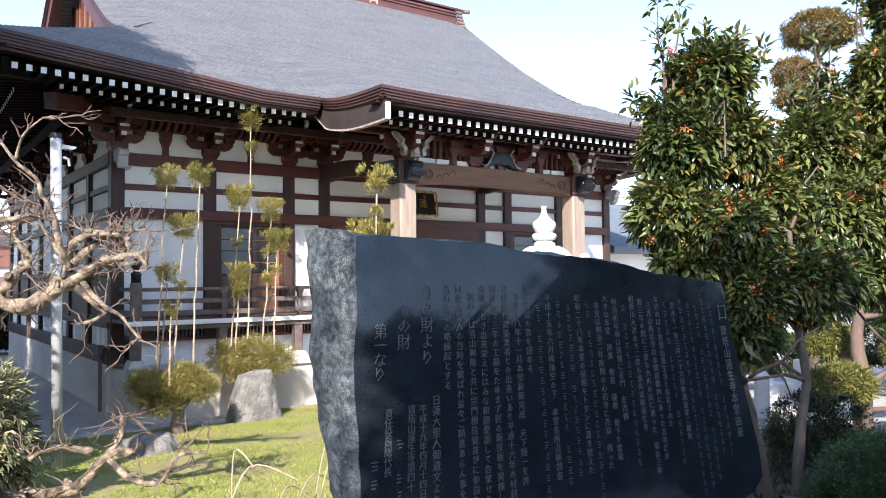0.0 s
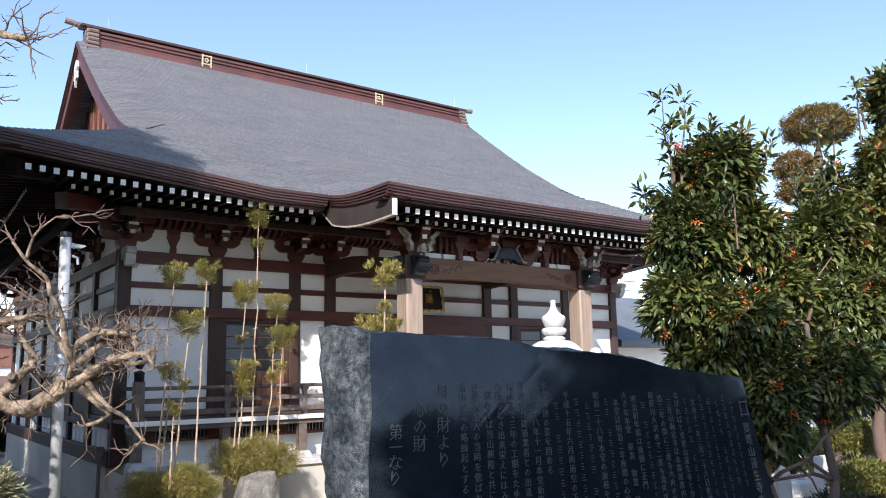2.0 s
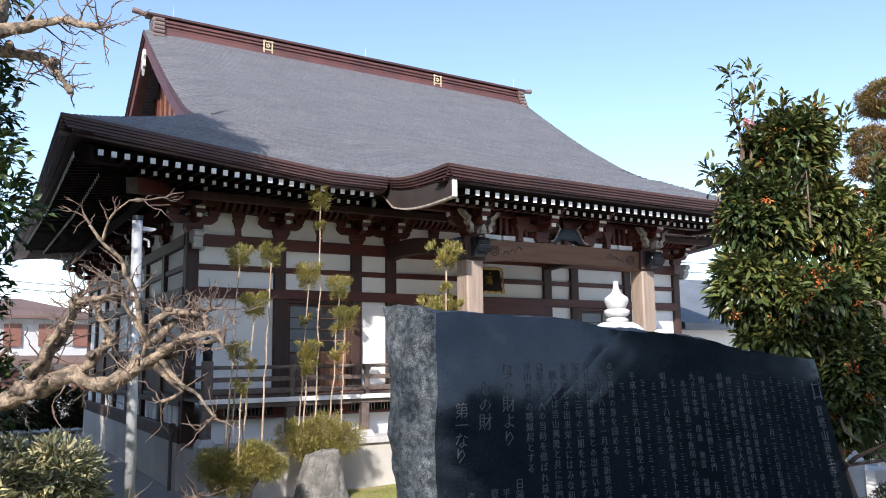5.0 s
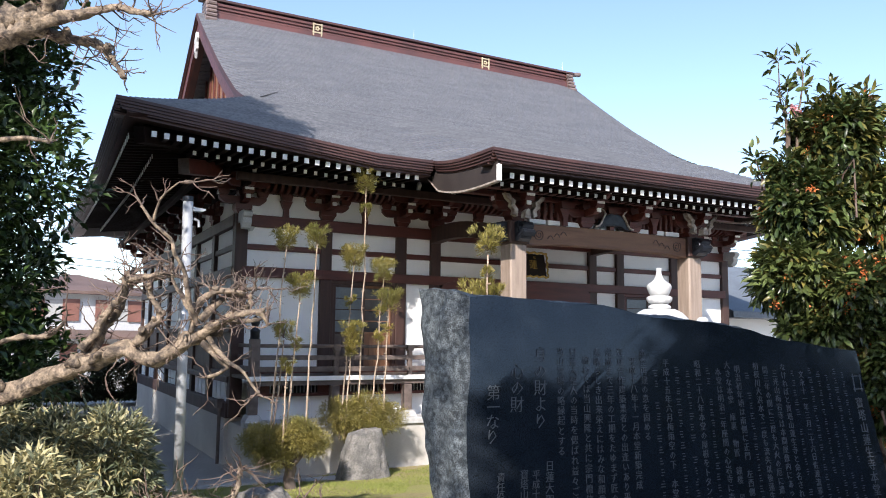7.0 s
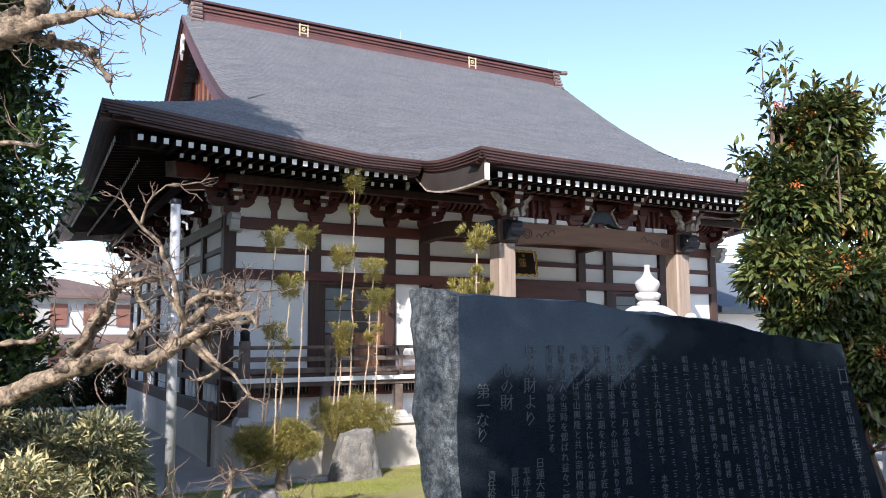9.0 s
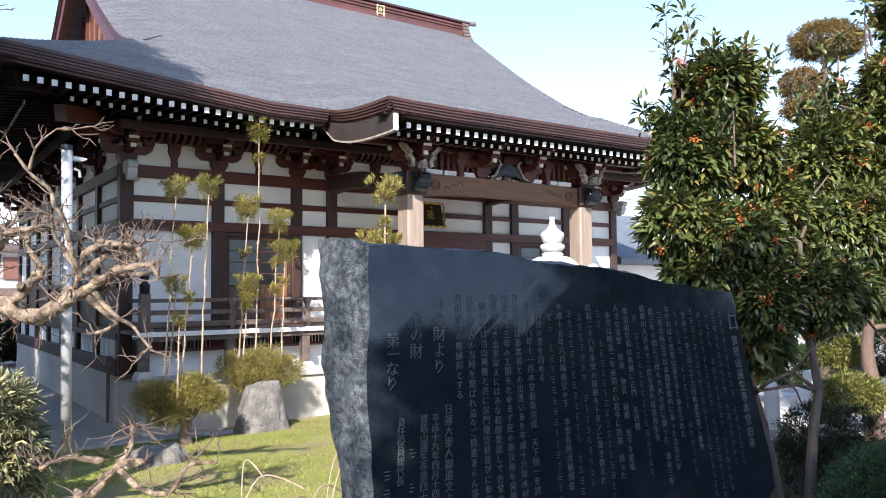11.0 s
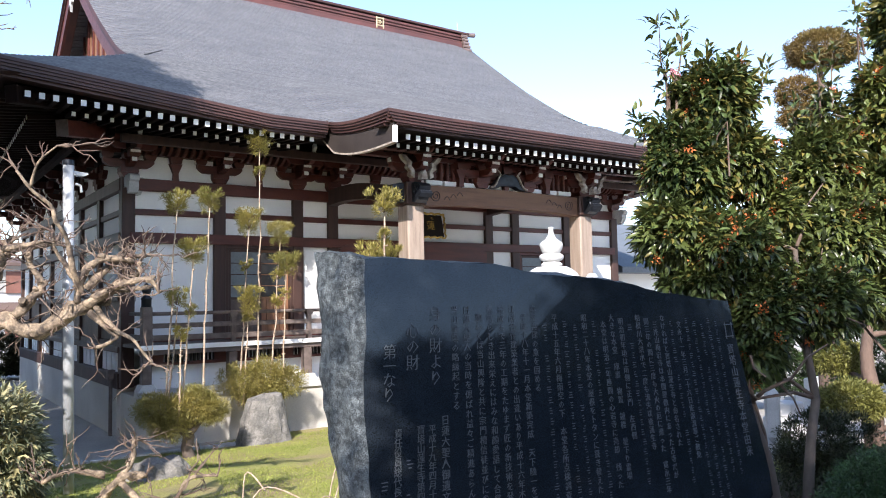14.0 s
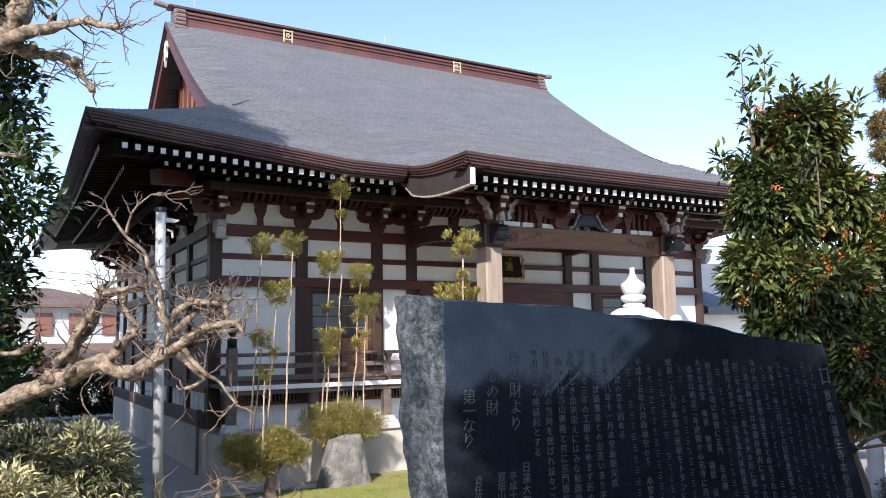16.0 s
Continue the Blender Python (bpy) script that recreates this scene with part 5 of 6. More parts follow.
part("body", s, M_STUPA, stupa, smooth=True)
s = Shape()
ring = []
for r, z, sq in ((0.40, 2.58, 0.0), (0.52, 2.63, 1.0), (0.53, 2.71, 1.0), (0.38, 2.765, 0.6), (0.335, 2.80, 0.3), (0.30, 2.85, 0.2), (0.255, 2.895, 0.1), (0.19, 2.93, 0.0), (0.03, 2.933, 0.0)):
    ring.append([(SX + r * (1 + 0.16 * sq * abs(math.cos(2 * a)) ** 3) * math.cos(a + math.pi / 4), SY + r * (1 + 0.16 * sq * abs(math.cos(2 * a)) ** 3) * math.sin(a + math.pi / 4), z) for a in [2 * math.pi * k / 48 for k in range(49)]])
s.grid(ring)
part("roof", s, M_STUPA, stupa, smooth=True)
for k in range(4):
    a = math.pi / 4 + k * math.pi / 2
    s = Shape()
    s.lathe([(0.02, 2.69), (0.065, 2.70), (0.075, 2.75), (0.07, 2.80), (0.045, 2.83), (0.01, 2.838)], SX + 0.50 * math.cos(a), SY + 0.50 * math.sin(a), 14)
    part("corner_ear", s, M_STUPA, stupa, smooth=True)
s = Shape()
s.lathe([(0.11, 2.925), (0.128, 2.945), (0.13, 2.965), (0.105, 2.985), (0.085, 3.0)], SX, SY, 40, lobes=12, depth=0.06)
part("lower_lotus", s, M_STUPA, stupa, smooth=True)
s = Shape()
s.lathe([(0.085, 2.995), (0.12, 3.01), (0.142, 3.04), (0.143, 3.075), (0.115, 3.095)], SX, SY, 44, lobes=12, depth=0.09)
part("upper_lotus", s, M_STUPA, stupa, smooth=True)
s = Shape()
s.lathe([(0.10, 3.09), (0.125, 3.13), (0.146, 3.18), (0.15, 3.21), (0.142, 3.235), (0.105, 3.26), (0.068, 3.29), (0.045, 3.33), (0.034, 3.37), (0.031, 3.41), (0.038, 3.435), (0.01, 3.44)], SX, SY, 28)
part("jewel", s, M_STUPA, stupa, smooth=True)

# ---- galvanised lamp pole ----
PXx, PYy = -2.0, -5.62
gp0 = ground_z(PXx, PYy)
pole = thing("lamp_pole", PXx, PYy, gp0, "galvanised steel pole with a small sensor lamp", "pole")
s = Shape()
s.tube([(PXx, PYy, gp0 - 0.1), (PXx - 0.08, PYy - 0.2, 4.24)], 0.062, 20)
part("shaft", s, M_STEEL, pole, smooth=True)
s = Shape()
s.tube([(PXx - 0.08, PYy - 0.2, 4.24), (PXx - 0.08, PYy - 0.2, 4.30)], 0.066, 20)
part("cap", s, M_BLACKMETAL, pole)
s = Shape()
s.prism([(PXx - 0.02, 4.17), (PXx + 0.13, 4.155), (PXx + 0.14, 4.14), (PXx + 0.09, 4.115), (PXx - 0.02, 4.12)], "y", PYy - 0.24, PYy - 0.16)
part("sensor", s, M_STEEL, pole, "small white sensor lamp")
s = Shape()
s.tube([(PXx, PYy - 0.2, 4.02), (PXx + 0.06, PYy - 0.2, 4.0), (PXx + 0.07, PYy - 0.2, 3.92)], 0.016, 6)
part("bracket", s, M_STEEL, pole)

# ---- rocks ----
def rock(name, x, y, z, rx, ry, rz, seed, label, lean=0.0, sharp=0.35):
    ob = thing(name, x, y, z, label, "rock")
    sh = Shape()
    rows = []
    for i in range(25):
        a = math.pi * i / 24
        row = []
        for k in range(37):
            b = 2 * math.pi * k / 36
            d = Vector((math.sin(a) * math.cos(b), math.sin(a) * math.sin(b), math.cos(a)))
            q = Vector((d.x * 1.9, d.y * 1.9, d.z * 1.1)) + Vector((seed, seed * 2, 0))
            cell = noise.voronoi(q * 1.15)[0][0]
            r = 1 + sharp * (cell - 0.45) + 0.10 * noise.noise(q * 2.2) + 0.04 * noise.noise(q * 6)
            row.append((x + d.x * rx * r + lean * d.z * rx, y + d.y * ry * r, z + max(d.z, -0.25) * rz * r))
        rows.append(row)
    sh.grid(rows)
    part("stone", sh, M_ROCK, ob)
    return ob


# the upright rock: a flat-topped block with slanting cracks
ob = thing("garden_rock", 1.62, -2.85, 0.0, "upright pale grey garden rock with slanting cracks on the lawn", "rock")
s = Shape()
rows = []
for i in range(33):
    h = min(i / 26, 1.0)
    cap = 1.0 if i <= 26 else 1 - (i - 26) / 6.0
    row = []
    for k in range(49):
        b = 2 * math.pi * k / 48
        c_, s_ = math.cos(b), math.sin(b)
        r = 1 / (abs(c_) ** 3 + abs(s_) ** 3) ** (1 / 3)
        q = Vector((c_ * 1.5, s_ * 1.5, h * 1.6))
        r *= 1 + 0.16 * (noise.voronoi(q * 1.3)[0][0] - 0.4) + 0.06 * noise.noise(q * 2.5) + 0.025 * noise.noise(q * 8)
        crack = abs((c_ * 0.9 - h * 0.55 + 0.12 + 0.05 * noise.noise(q * 3)) % 0.62 - 0.31)
        r -= 0.07 * max(0.0, 1 - crack / 0.035) if s_ < 0.3 else 0.0
        taper = 1.02 - 0.48 * h ** 1.3
        row.append((1.62 + 0.03 * h + c_ * 0.50 * r * taper * cap, -2.85 + s_ * 0.38 * r * taper * cap, -0.12 + 1.0 * h * (1 + 0.05 * noise.noise((c_ * 2, s_ * 2, 7))) + 0.05 * (1 - cap) + 0.06 * c_ * h * cap))
    rows.append(row)
s.grid(rows)
part("stone", s, M_ROCK, ob)
rock("garden_rock", -0.85, -5.35, 0.2, 0.42, 0.32, 0.33, 7.1, "low dark garden rock in the grass")
s = Shape()
x = -6.0
while x < 0.7:
    z = ground_z(x, -2.7) + 0.0
    s.box(x + 0.005, -2.78, z - 0.1, x + 0.595, -2.66, z + 0.09, 0.012)
    x += 0.6
tagged(part("lawn_edging", s, M_CAP, None), "row of grey concrete edging blocks along the lawn", "kerb", kind="structure")

# ---- trained cedars: clipped foot with long bare shoots ending in tufts ----
def trained_cedar(x, y, base, blobs, shoots, seed, label, trunk=True):
    """shoots: (foot x, tip x, y, tip z, tufts as (z, size))."""
    rng = np.random.default_rng(seed)
    ob = thing("trained_cedar", x, y, base, label, "tree", "trained cedars by the hall")
    if trunk:
        sh = Shape()
        sh.tube(crooked(rng, (x + 0.02, y, base - 0.1), (x, y, base + 0.55), 5, 0.05), [0.11, 0.10, 0.09, 0.09, 0.10, 0.08], 10)
        for k in range(5):
            q = blobs[k % len(blobs)]
            sh.tube(crooked(rng, (x, y, base + 0.4), (q[0], q[1], q[2]), 4, 0.07), [0.06, 0.05, 0.04, 0.03, 0.02], 7)
        part("trunk", sh, M_TRUNK, ob, smooth=True)
    p, w = blob_points(rng, blobs, 620, 0.35)
    pp, ww = clumps(rng, p, w * 0.9 + [0, 0, 0.35], 44, 0.10)
    scatter("clipped_foot", pp, ww, 0.07, 0.0085, M_CEDARBUSH, ob, "clipped olive-green cedar foliage", jitter=0.25, seed=seed, droop=0.05)
    for fx, tx, sy, tz, tufts in shoots:
        path = crooked(rng, (fx, sy, base + 0.7), (tx, sy, tz), 14, 0.003)
        sh = Shape()
        sh.tube(path, [0.018 - 0.008 * i / 14 for i in range(15)], 7)
        # scars of cut side shoots
        for k in range(16):
            i = rng.integers(1, 14)
            q = path[i]
            dd = Vector(rng.normal(0, 1, 3)); dd.z = 0.4; dd.normalize()
            sh.tube([q, q + dd * 0.045], [0.012, 0.006], 5)
        st = part("shoot", sh, M_POLEBARK, ob, "pale bare upright shoot", smooth=True)
        for fz, size in tufts:
            k = min(13, max(0, (fz - base - 0.7) / (tz - base - 0.7) * 14))
            a, b = path[int(k)], path[min(14, int(k) + 1)]
            c = a.lerp(b, k - int(k))
            c = np.array([c.x, c.y, fz])
            m_ = max(10, int(90 * (size / 0.3) ** 2))
            size *= 0.88
            h_, a_ = rng.uniform(-0.55, 0.75, m_), rng.uniform(0, 2 * math.pi, m_)
            r_ = np.sqrt(rng.uniform(0.02, 1, m_)) * (0.30 + 0.55 * np.clip(h_ + 0.55, 0, 1)) * np.where(h_ > 0.4, 1.15 - 0.5 * (h_ - 0.4), 1)
            d = np.stack([r_ * np.cos(a_), r_ * np.sin(a_), h_ + 0.45], 1)
            tips = c + np.stack([r_ * np.cos(a_), r_ * np.sin(a_), h_], 1) * size
            d /= np.linalg.norm(d, axis=1, keepdims=True)
            pp, ww = clumps(rng, tips, d * 1.8 + [0, 0, 0.6], 32, size * 0.28)
            scatter("tuft", pp, ww, 0.068, 0.0085, M_CEDAR, ob, "tuft of yellow-green cedar needles", jitter=0.22, seed=seed + int(fz * 100), droop=0.04)
            sh = Shape()
            for q in range(7):
                e = tips[rng.integers(0, m_)]
                sh.tube([c - [0, 0, size * 0.35], c * 0.5 + e * 0.5 - [0, 0, 0.02], e], [0.010, 0.007, 0.004], 5)
            part("tuft_stalk", sh, M_TWIG, st, kind="stuff")


trained_cedar(0.08, -3.6, ground_z(0, -3.6), [(-0.38, -3.6, 0.92, 0.34, 0.34, 0.22), (0.15, -3.6, 0.98, 0.38, 0.38, 0.24), (0.42, -3.65, 0.86, 0.26, 0.28, 0.2), (-0.2, -3.62, 0.66, 0.3, 0.3, 0.18)],
              [(-0.29, -0.11, -3.6, 4.02, [(4.12, 0.26)]), (0.31, 0.43, -3.55, 4.1, [(4.18, 0.26)]), (-0.05, 0.13, -3.65, 3.25, [(3.34, 0.28), (2.41, 0.13)]), (-0.22, -0.07, -3.5, 2.5, [(2.6, 0.22)]), (-0.12, -0.09, -3.75, 1.98, [(2.06, 0.16)])],
              31, "trained cedar with clipped foot and tall bare shoots with tufts")
trained_cedar(1.75, -2.25, 0.0, [(1.45, -2.25, 1.12, 0.42, 0.38, 0.3), (1.9, -2.25, 1.2, 0.45, 0.38, 0.3), (2.35, -2.25, 1.05, 0.36, 0.34, 0.24), (1.85, -2.3, 0.86, 0.5, 0.34, 0.2)],
              [(1.72, 1.8, -2.3, 5.4, [(5.5, 0.32), (4.95, 0.13)]), (1.4, 1.61, -2.25, 3.9, [(4.0, 0.32), (3.2, 0.13)]), (1.98, 2.23, -2.25, 3.7, [(3.8, 0.3), (3.0, 0.12), (2.53, 0.16)]), (2.22, 2.32, -2.3, 3.1, [(3.2, 0.32), (2.7, 0.12)]), (1.45, 1.57, -2.35, 2.5, [(2.6, 0.28), (2.35, 0.22)])],
              47, "trained cedar beside a rock, tall bare shoots with tufts")
trained_cedar(0.8, -8.4, ground_z(0.8, -8.4), [(0.75, -8.35, 1.4, 0.4, 0.4, 0.3)],
              [(0.75, 0.8, -8.4, 3.5, [(3.62, 0.22), (3.28, 0.10)]), (0.9, 0.62, -8.3, 2.95, [(3.02, 0.2)]), (0.7, 0.92, -8.3, 2.98, [(3.04, 0.22)])],
              53, "trained cedar partly hidden behind the inscribed stone")

# ---- flowering evergreens with orange blossom ----
def evergreen(name, x, y, trunks, blobs, n, seed, label, flowers=60, sprigs=(), pale=7):
    rng = np.random.default_rng(seed)
    base = ground_z(x, y)
    ob = thing(name, x, y, base, label, "tree")
    for q in trunks:
        sh = Shape()
        path = crooked(rng, (q[0], q[1], base - 0.1), (q[2], q[3], q[4]), 8, 0.012)
        sh.tube(path, [q[5] * (1 - 0.07 * i) for i in range(9)], 12)
        tr = part("trunk", sh, M_TRUNK, ob, "slender grey-brown trunk", smooth=True)
        sh = Shape()
        for k in range(10):
            a = path[4 + k % 5]
            e = min(blobs, key=lambda q: (Vector(q[:3]) - a).length + 0.4 * ((k * 7 + len(blobs)) % 5))
            mid = [a, *crooked(rng, a, Vector(e[:3]) + Vector(rng.normal(0, 0.25, 3)), 4, 0.06)[1:]]
            sh.tube(mid, [0.018, 0.014, 0.011, 0.008, 0.005], 6)
        part("limb_tangle", sh, M_TWIG, tr, smooth=True, kind="stuff")
    p, w = blob_points(rng, blobs, n, 0.5)
    shoots_ = list(sprigs)
    for i in rng.choice(np.nonzero((w[:, 2] > -0.1) & (w[:, 1] < 0.6) & (w[:, 0] > -0.35))[0], 9, replace=False):
        shoots_.append((p[i] - w[i] * 0.1, p[i] + w[i] * rng.uniform(0.05, 0.18) + [0, 0, rng.uniform(0.08, 0.24)]))
    for a, b in shoots_:
        sh = Shape()
        line = crooked(rng, a, b, 6, 0.03)
        sh.tube(line, [0.014, 0.012, 0.010, 0.008, 0.006, 0.005, 0.003], 5)
        part("sprig", sh, M_TWIG, ob)
        extra = np.array([list(line[k]) for k in (2, 4, 6)])
        p, w = np.concatenate([p, extra]), np.concatenate([w, np.tile([0, 0, 1.0], (3, 1))])
    pp, ww = clumps(rng, p, w + [0, 0, 0.05], 17, 0.115)
    high = (pp[:, 2] - pp[:, 2].min()) / np.ptp(pp[:, 2])
    # yellower leaves thicken towards the top, painting the sun on the crown
    sunned = (rng.uniform(0, 1, len(pp)) < 0.05 + 0.40 * high ** 2).astype(int)
    scatter("crown", pp, ww, 0.086, 0.034, [M_CAMELLIA, M_CAMELLIA_SUN], ob, "dense glossy dark green leaves", jitter=0.35, seed=seed, slots=sunned, fold=0.16, droop=0.34, oval=True)
    # fine twigs inside the crown
    sh = Shape()
    for k in range(160):
        i = rng.integers(0, len(p))
        e = Vector(p[i])
        sh.tube([e - Vector(w[i]) * 0.3 + Vector((0, 0, -0.12)), e - Vector(w[i]) * 0.12, e], [0.009, 0.007, 0.004], 5)
    part("twig_tangle", sh, M_TWIG, ob, kind="stuff")
    pick = rng.choice(len(p), flowers, replace=False)
    fp = np.repeat(p[pick] + w[pick] * 0.12, 22, axis=0) + rng.normal(0, 0.020, (flowers * 22, 3))
    scatter("blossom", fp, rng.normal(0, 1, (len(fp), 3)), 0.026, 0.016, M_FLOWER, ob, "clusters of small orange blossom", seed=seed + 5)
    for q in range(pale):
        i = rng.integers(0, len(p))
        c = p[i] + w[i] * 0.12
        scatter("pale_blossom", np.tile(c, (26, 1)) + rng.normal(0, 0.012, (26, 3)), rng.normal(0, 1, (26, 3)), 0.055, 0.04, M_PINK, ob, "pale pink camellia-like blossom", seed=seed + q)
    return ob


evergreen("flowering_evergreen", 1.49, -12.95, [(1.49, -12.95, 1.98, -12.67, 2.88, 0.045), (1.29, -12.92, 1.41, -12.57, 2.09, 0.043)],
          [(1.56, -12.28, 4.08, 0.29, 0.24, 0.27), (1.32, -12.19, 3.53, 0.32, 0.27, 0.24), (1.81, -12.33, 3.61, 0.24, 0.20, 0.25), (1.16, -12.17, 3.03, 0.29, 0.24, 0.23), (1.48, -12.41, 2.89, 0.38, 0.32, 0.23), (1.29, -12.25, 2.65, 0.27, 0.23, 0.08), (1.54, -12.68, 2.40, 0.17, 0.14, 0.27), (1.39, -12.68, 2.13, 0.11, 0.09, 0.15), (1.17, -12.09, 3.81, 0.09, 0.07, 0.10), (2.05, -12.47, 3.08, 0.17, 0.16, 0.36), (1.51, -12.65, 2.3, 0.17, 0.15, 0.33), (2.03, -12.81, 2.46, 0.21, 0.19, 0.26), (1.43, -12.36, 2.7, 0.25, 0.23, 0.21)],
          2300, 61, "evergreen tree with glossy dark leaves and orange blossom clusters", 120, [((1.2, -12.12, 3.92), (1.13, -12.11, 4.67)), ((1.24, -12.15, 3.92), (1.27, -12.21, 4.65)), ((1.18, -12.11, 3.97), (1.11, -12.2, 4.41)), ((1.46, -12.21, 4.27), (1.51, -12.26, 4.43)), ((1.06, -12.0, 3.74), (1.0, -11.97, 3.93)), ((1.67, -12.38, 4.31), (1.71, -12.42, 4.4)), ((1.82, -12.48, 4.08), (1.98, -12.49, 4.34))])
evergreen("flowering_evergreen", 3.03, -13.02, [(3.03, -13.02, 3.2, -12.86, 3.11, 0.034)],
          [(2.75, -12.55, 3.68, 0.26, 0.22, 0.27), (3.28, -12.85, 4.17, 0.31, 0.26, 0.40), (2.57, -12.63, 3.02, 0.34, 0.29, 0.31), (3.16, -12.83, 3.23, 0.36, 0.30, 0.47), (2.51, -12.67, 2.50, 0.31, 0.26, 0.20), (3.48, -12.92, 4.93, 0.27, 0.23, 0.28), (3.27, -12.89, 2.66, 0.23, 0.19, 0.10), (2.86, -12.52, 4.07, 0.09, 0.07, 0.15), (3.19, -12.82, 2.53, 0.31, 0.28, 0.18), (2.52, -12.49, 3.59, 0.16, 0.14, 0.28), (3.04, -12.73, 3.01, 0.34, 0.3, 0.29)],
          2400, 67, "taller evergreen tree with dark leaves and orange blossom", 105, [((2.71, -12.53, 4.05), (2.68, -12.53, 4.52)), ((2.78, -12.59, 4.1), (2.89, -12.57, 4.63)), ((2.59, -12.43, 3.85), (2.52, -12.39, 4.13)), ((3.11, -12.74, 4.62), (3.06, -12.72, 4.98))])


# ---- cloud-pruned and clipped shrubs ----
def pads(name, x, y, trunk, blobs, material, seed, label, category="tree", n=260, size=0.05, bark=None, each=26):
    rng = np.random.default_rng(seed)
    base = ground_z(x, y)
    ob = thing(name, x, y, base, label, category)
    if trunk:
        sh = Shape()
        path = crooked(rng, (x, y, base - 0.1), trunk[:3], 10, 0.008)
        sh.tube(path, [trunk[3] * (1 - 0.06 * i) for i in range(11)], 12)
        tr = part("trunk", sh, bark or M_REDBARK, ob, smooth=True)
        for b in blobs:
            sh = Shape()
            i = min(range(11), key=lambda k: abs(path[k].z - b[2] + 0.25))
            sh.tube(crooked(rng, path[i], (b[0], b[1], b[2] - b[5] * 0.5), 5, 0.02), [0.04, 0.036, 0.032, 0.026, 0.02, 0.015], 7)
            part("limb", sh, bark or M_REDBARK, ob, smooth=True)
    for b in blobs:
        m_ = max(40, int(n * (b[3] * b[4] + b[3] * b[5]) / 0.5))
        p, w = blob_points(rng, [b], m_, 0.78)
        low = p[:, 2] < b[2] - 0.25 * b[5]
        p[low, 2] = b[2] - 0.25 * b[5] - rng.uniform(0, 0.06, low.sum())
        p += rng.normal(0, 0.02, p.shape)
        pp, ww = clumps(rng, p, w + [0, 0, 0.3], each, 0.07)
        scatter("pad" if trunk else "foliage", pp, ww, size, size * 0.28, material, ob, jitter=0.3, seed=seed + int(abs(b[0]) * 31))
    return ob


pads("cloud_pruned_yew", 7.2, -10.0, (7.09, -10.18, 5.64, 0.13), [(7.14, -10.2, 6.02, 0.5, 0.45, 0.25), (6.58, -10.1, 5.36, 0.26, 0.24, 0.18), (6.64, -10.14, 4.99, 0.3, 0.27, 0.17), (7.67, -10.45, 4.79, 0.42, 0.38, 0.21)], M_PAD, 71, "cloud-pruned yew with bronzed rounded pads", n=1100)
pads("cloud_pruned_yew", 5.51, -11.48, (5.71, -11.34, 2.37, 0.125), [(5.19, -11.38, 1.28, 0.38, 0.34, 0.18), (6.06, -10.81, 1.68, 0.37, 0.33, 0.19), (6.16, -11.67, 2.21, 0.35, 0.32, 0.2), (6.45, -11.62, 1.58, 0.33, 0.3, 0.17), (5.77, -12.08, 1.23, 0.31, 0.28, 0.15)], M_PADGREEN, 73, "cloud-pruned shrub with yellow-green pads and a reddish trunk", n=1100)
pads("round_shrub", 3.16, -12.09, None, [(3.16, -12.09, 1.1, 0.32, 0.29, 0.33), (3.64, -12.21, 1.12, 0.25, 0.23, 0.24), (2.86, -12.1, 1.03, 0.21, 0.19, 0.22)], M_DARKLEAF, 79, "dark rounded clipped shrub under the trees", "shrub", n=700, size=0.045)
pads("clipped_azalea", 1.6, -13.54, None, [(1.6, -13.54, 1.12, 0.46, 0.41, 0.35), (2.02, -13.61, 1.14, 0.43, 0.39, 0.33), (1.15, -13.44, 1.02, 0.23, 0.21, 0.26)], M_HEDGE, 83, "low clipped green azalea hedge", "hedge", n=1500, size=0.028, each=30)
pads("tall_shrub", 9.8, -10.6, None, [(9.6, -10.6, 1.6, 0.9, 0.8, 1.0), (10.6, -11.2, 2.2, 0.9, 0.9, 1.3), (11.3, -10.8, 3.0, 1.0, 1.0, 1.5), (9.9, -9.0, 1.3, 0.8, 0.7, 0.8), (8.8, -8.2, 1.1, 0.6, 0.6, 0.6)], M_EVERGREEN, 89, "leafy evergreen shrubs at the far side of the garden", "shrub", n=240, size=0.08)
pads("small_shrub", 6.47, -10.61, None, [(6.47, -10.61, 1.4, 0.16, 0.14, 0.14)], M_HEDGE, 97, "small round bright green shrub beside the white stone", "shrub", n=500, size=0.05)

# dark soil sheet under the trees; their shade is put into its colour
s = Shape()
s.grid([[(x, y, ground_z(x, y) + 0.03 + 0.02 * noise.noise((x * 2.1, y * 2.1, 3))) for x in [1.05 + 0.2 * k for k in range(25)]] for y in [-14.6 + 0.2 * k for k in range(19)]])
tagged(part("shaded_soil", s, M_SHADE_SOIL, None, smooth=True), "dark soil sheet under the trees, shade put into its colour", "soil", kind="structure")

rng = np.random.default_rng(88)
gx, gy = rng.uniform(1.15, 5.8, 9000), rng.uniform(-14.5, -11.1, 9000)
gp = np.stack([gx, gy, [ground_z(a, b) for a, b in zip(gx, gy)]], 1)
tagged(scatter("ground_cover", gp, np.tile([0, 0, 0.7], (9000, 1)), 0.10, 0.035, M_DARKLEAF, None, jitter=0.7, seed=12), "low dark ground-cover leaves under the trees", "ground cover", kind="stuff")

# grave-like white stones and pale paving beyond the garden
def cut_stone(name, x, y, tiers, label, rounded=False):
    base = ground_z(x, y)
    ob = thing(name, x, y, base, label, "stone")
    z = base
    for w, d, h in tiers:
        sh = Shape()
        sh.box(x - w / 2, y - d / 2, z, x + w / 2, y + d / 2, z + h, 0.02 if not rounded else 0.12)
        part("block", sh, M_STUPA if not rounded else M_CAP, ob)
        z += h


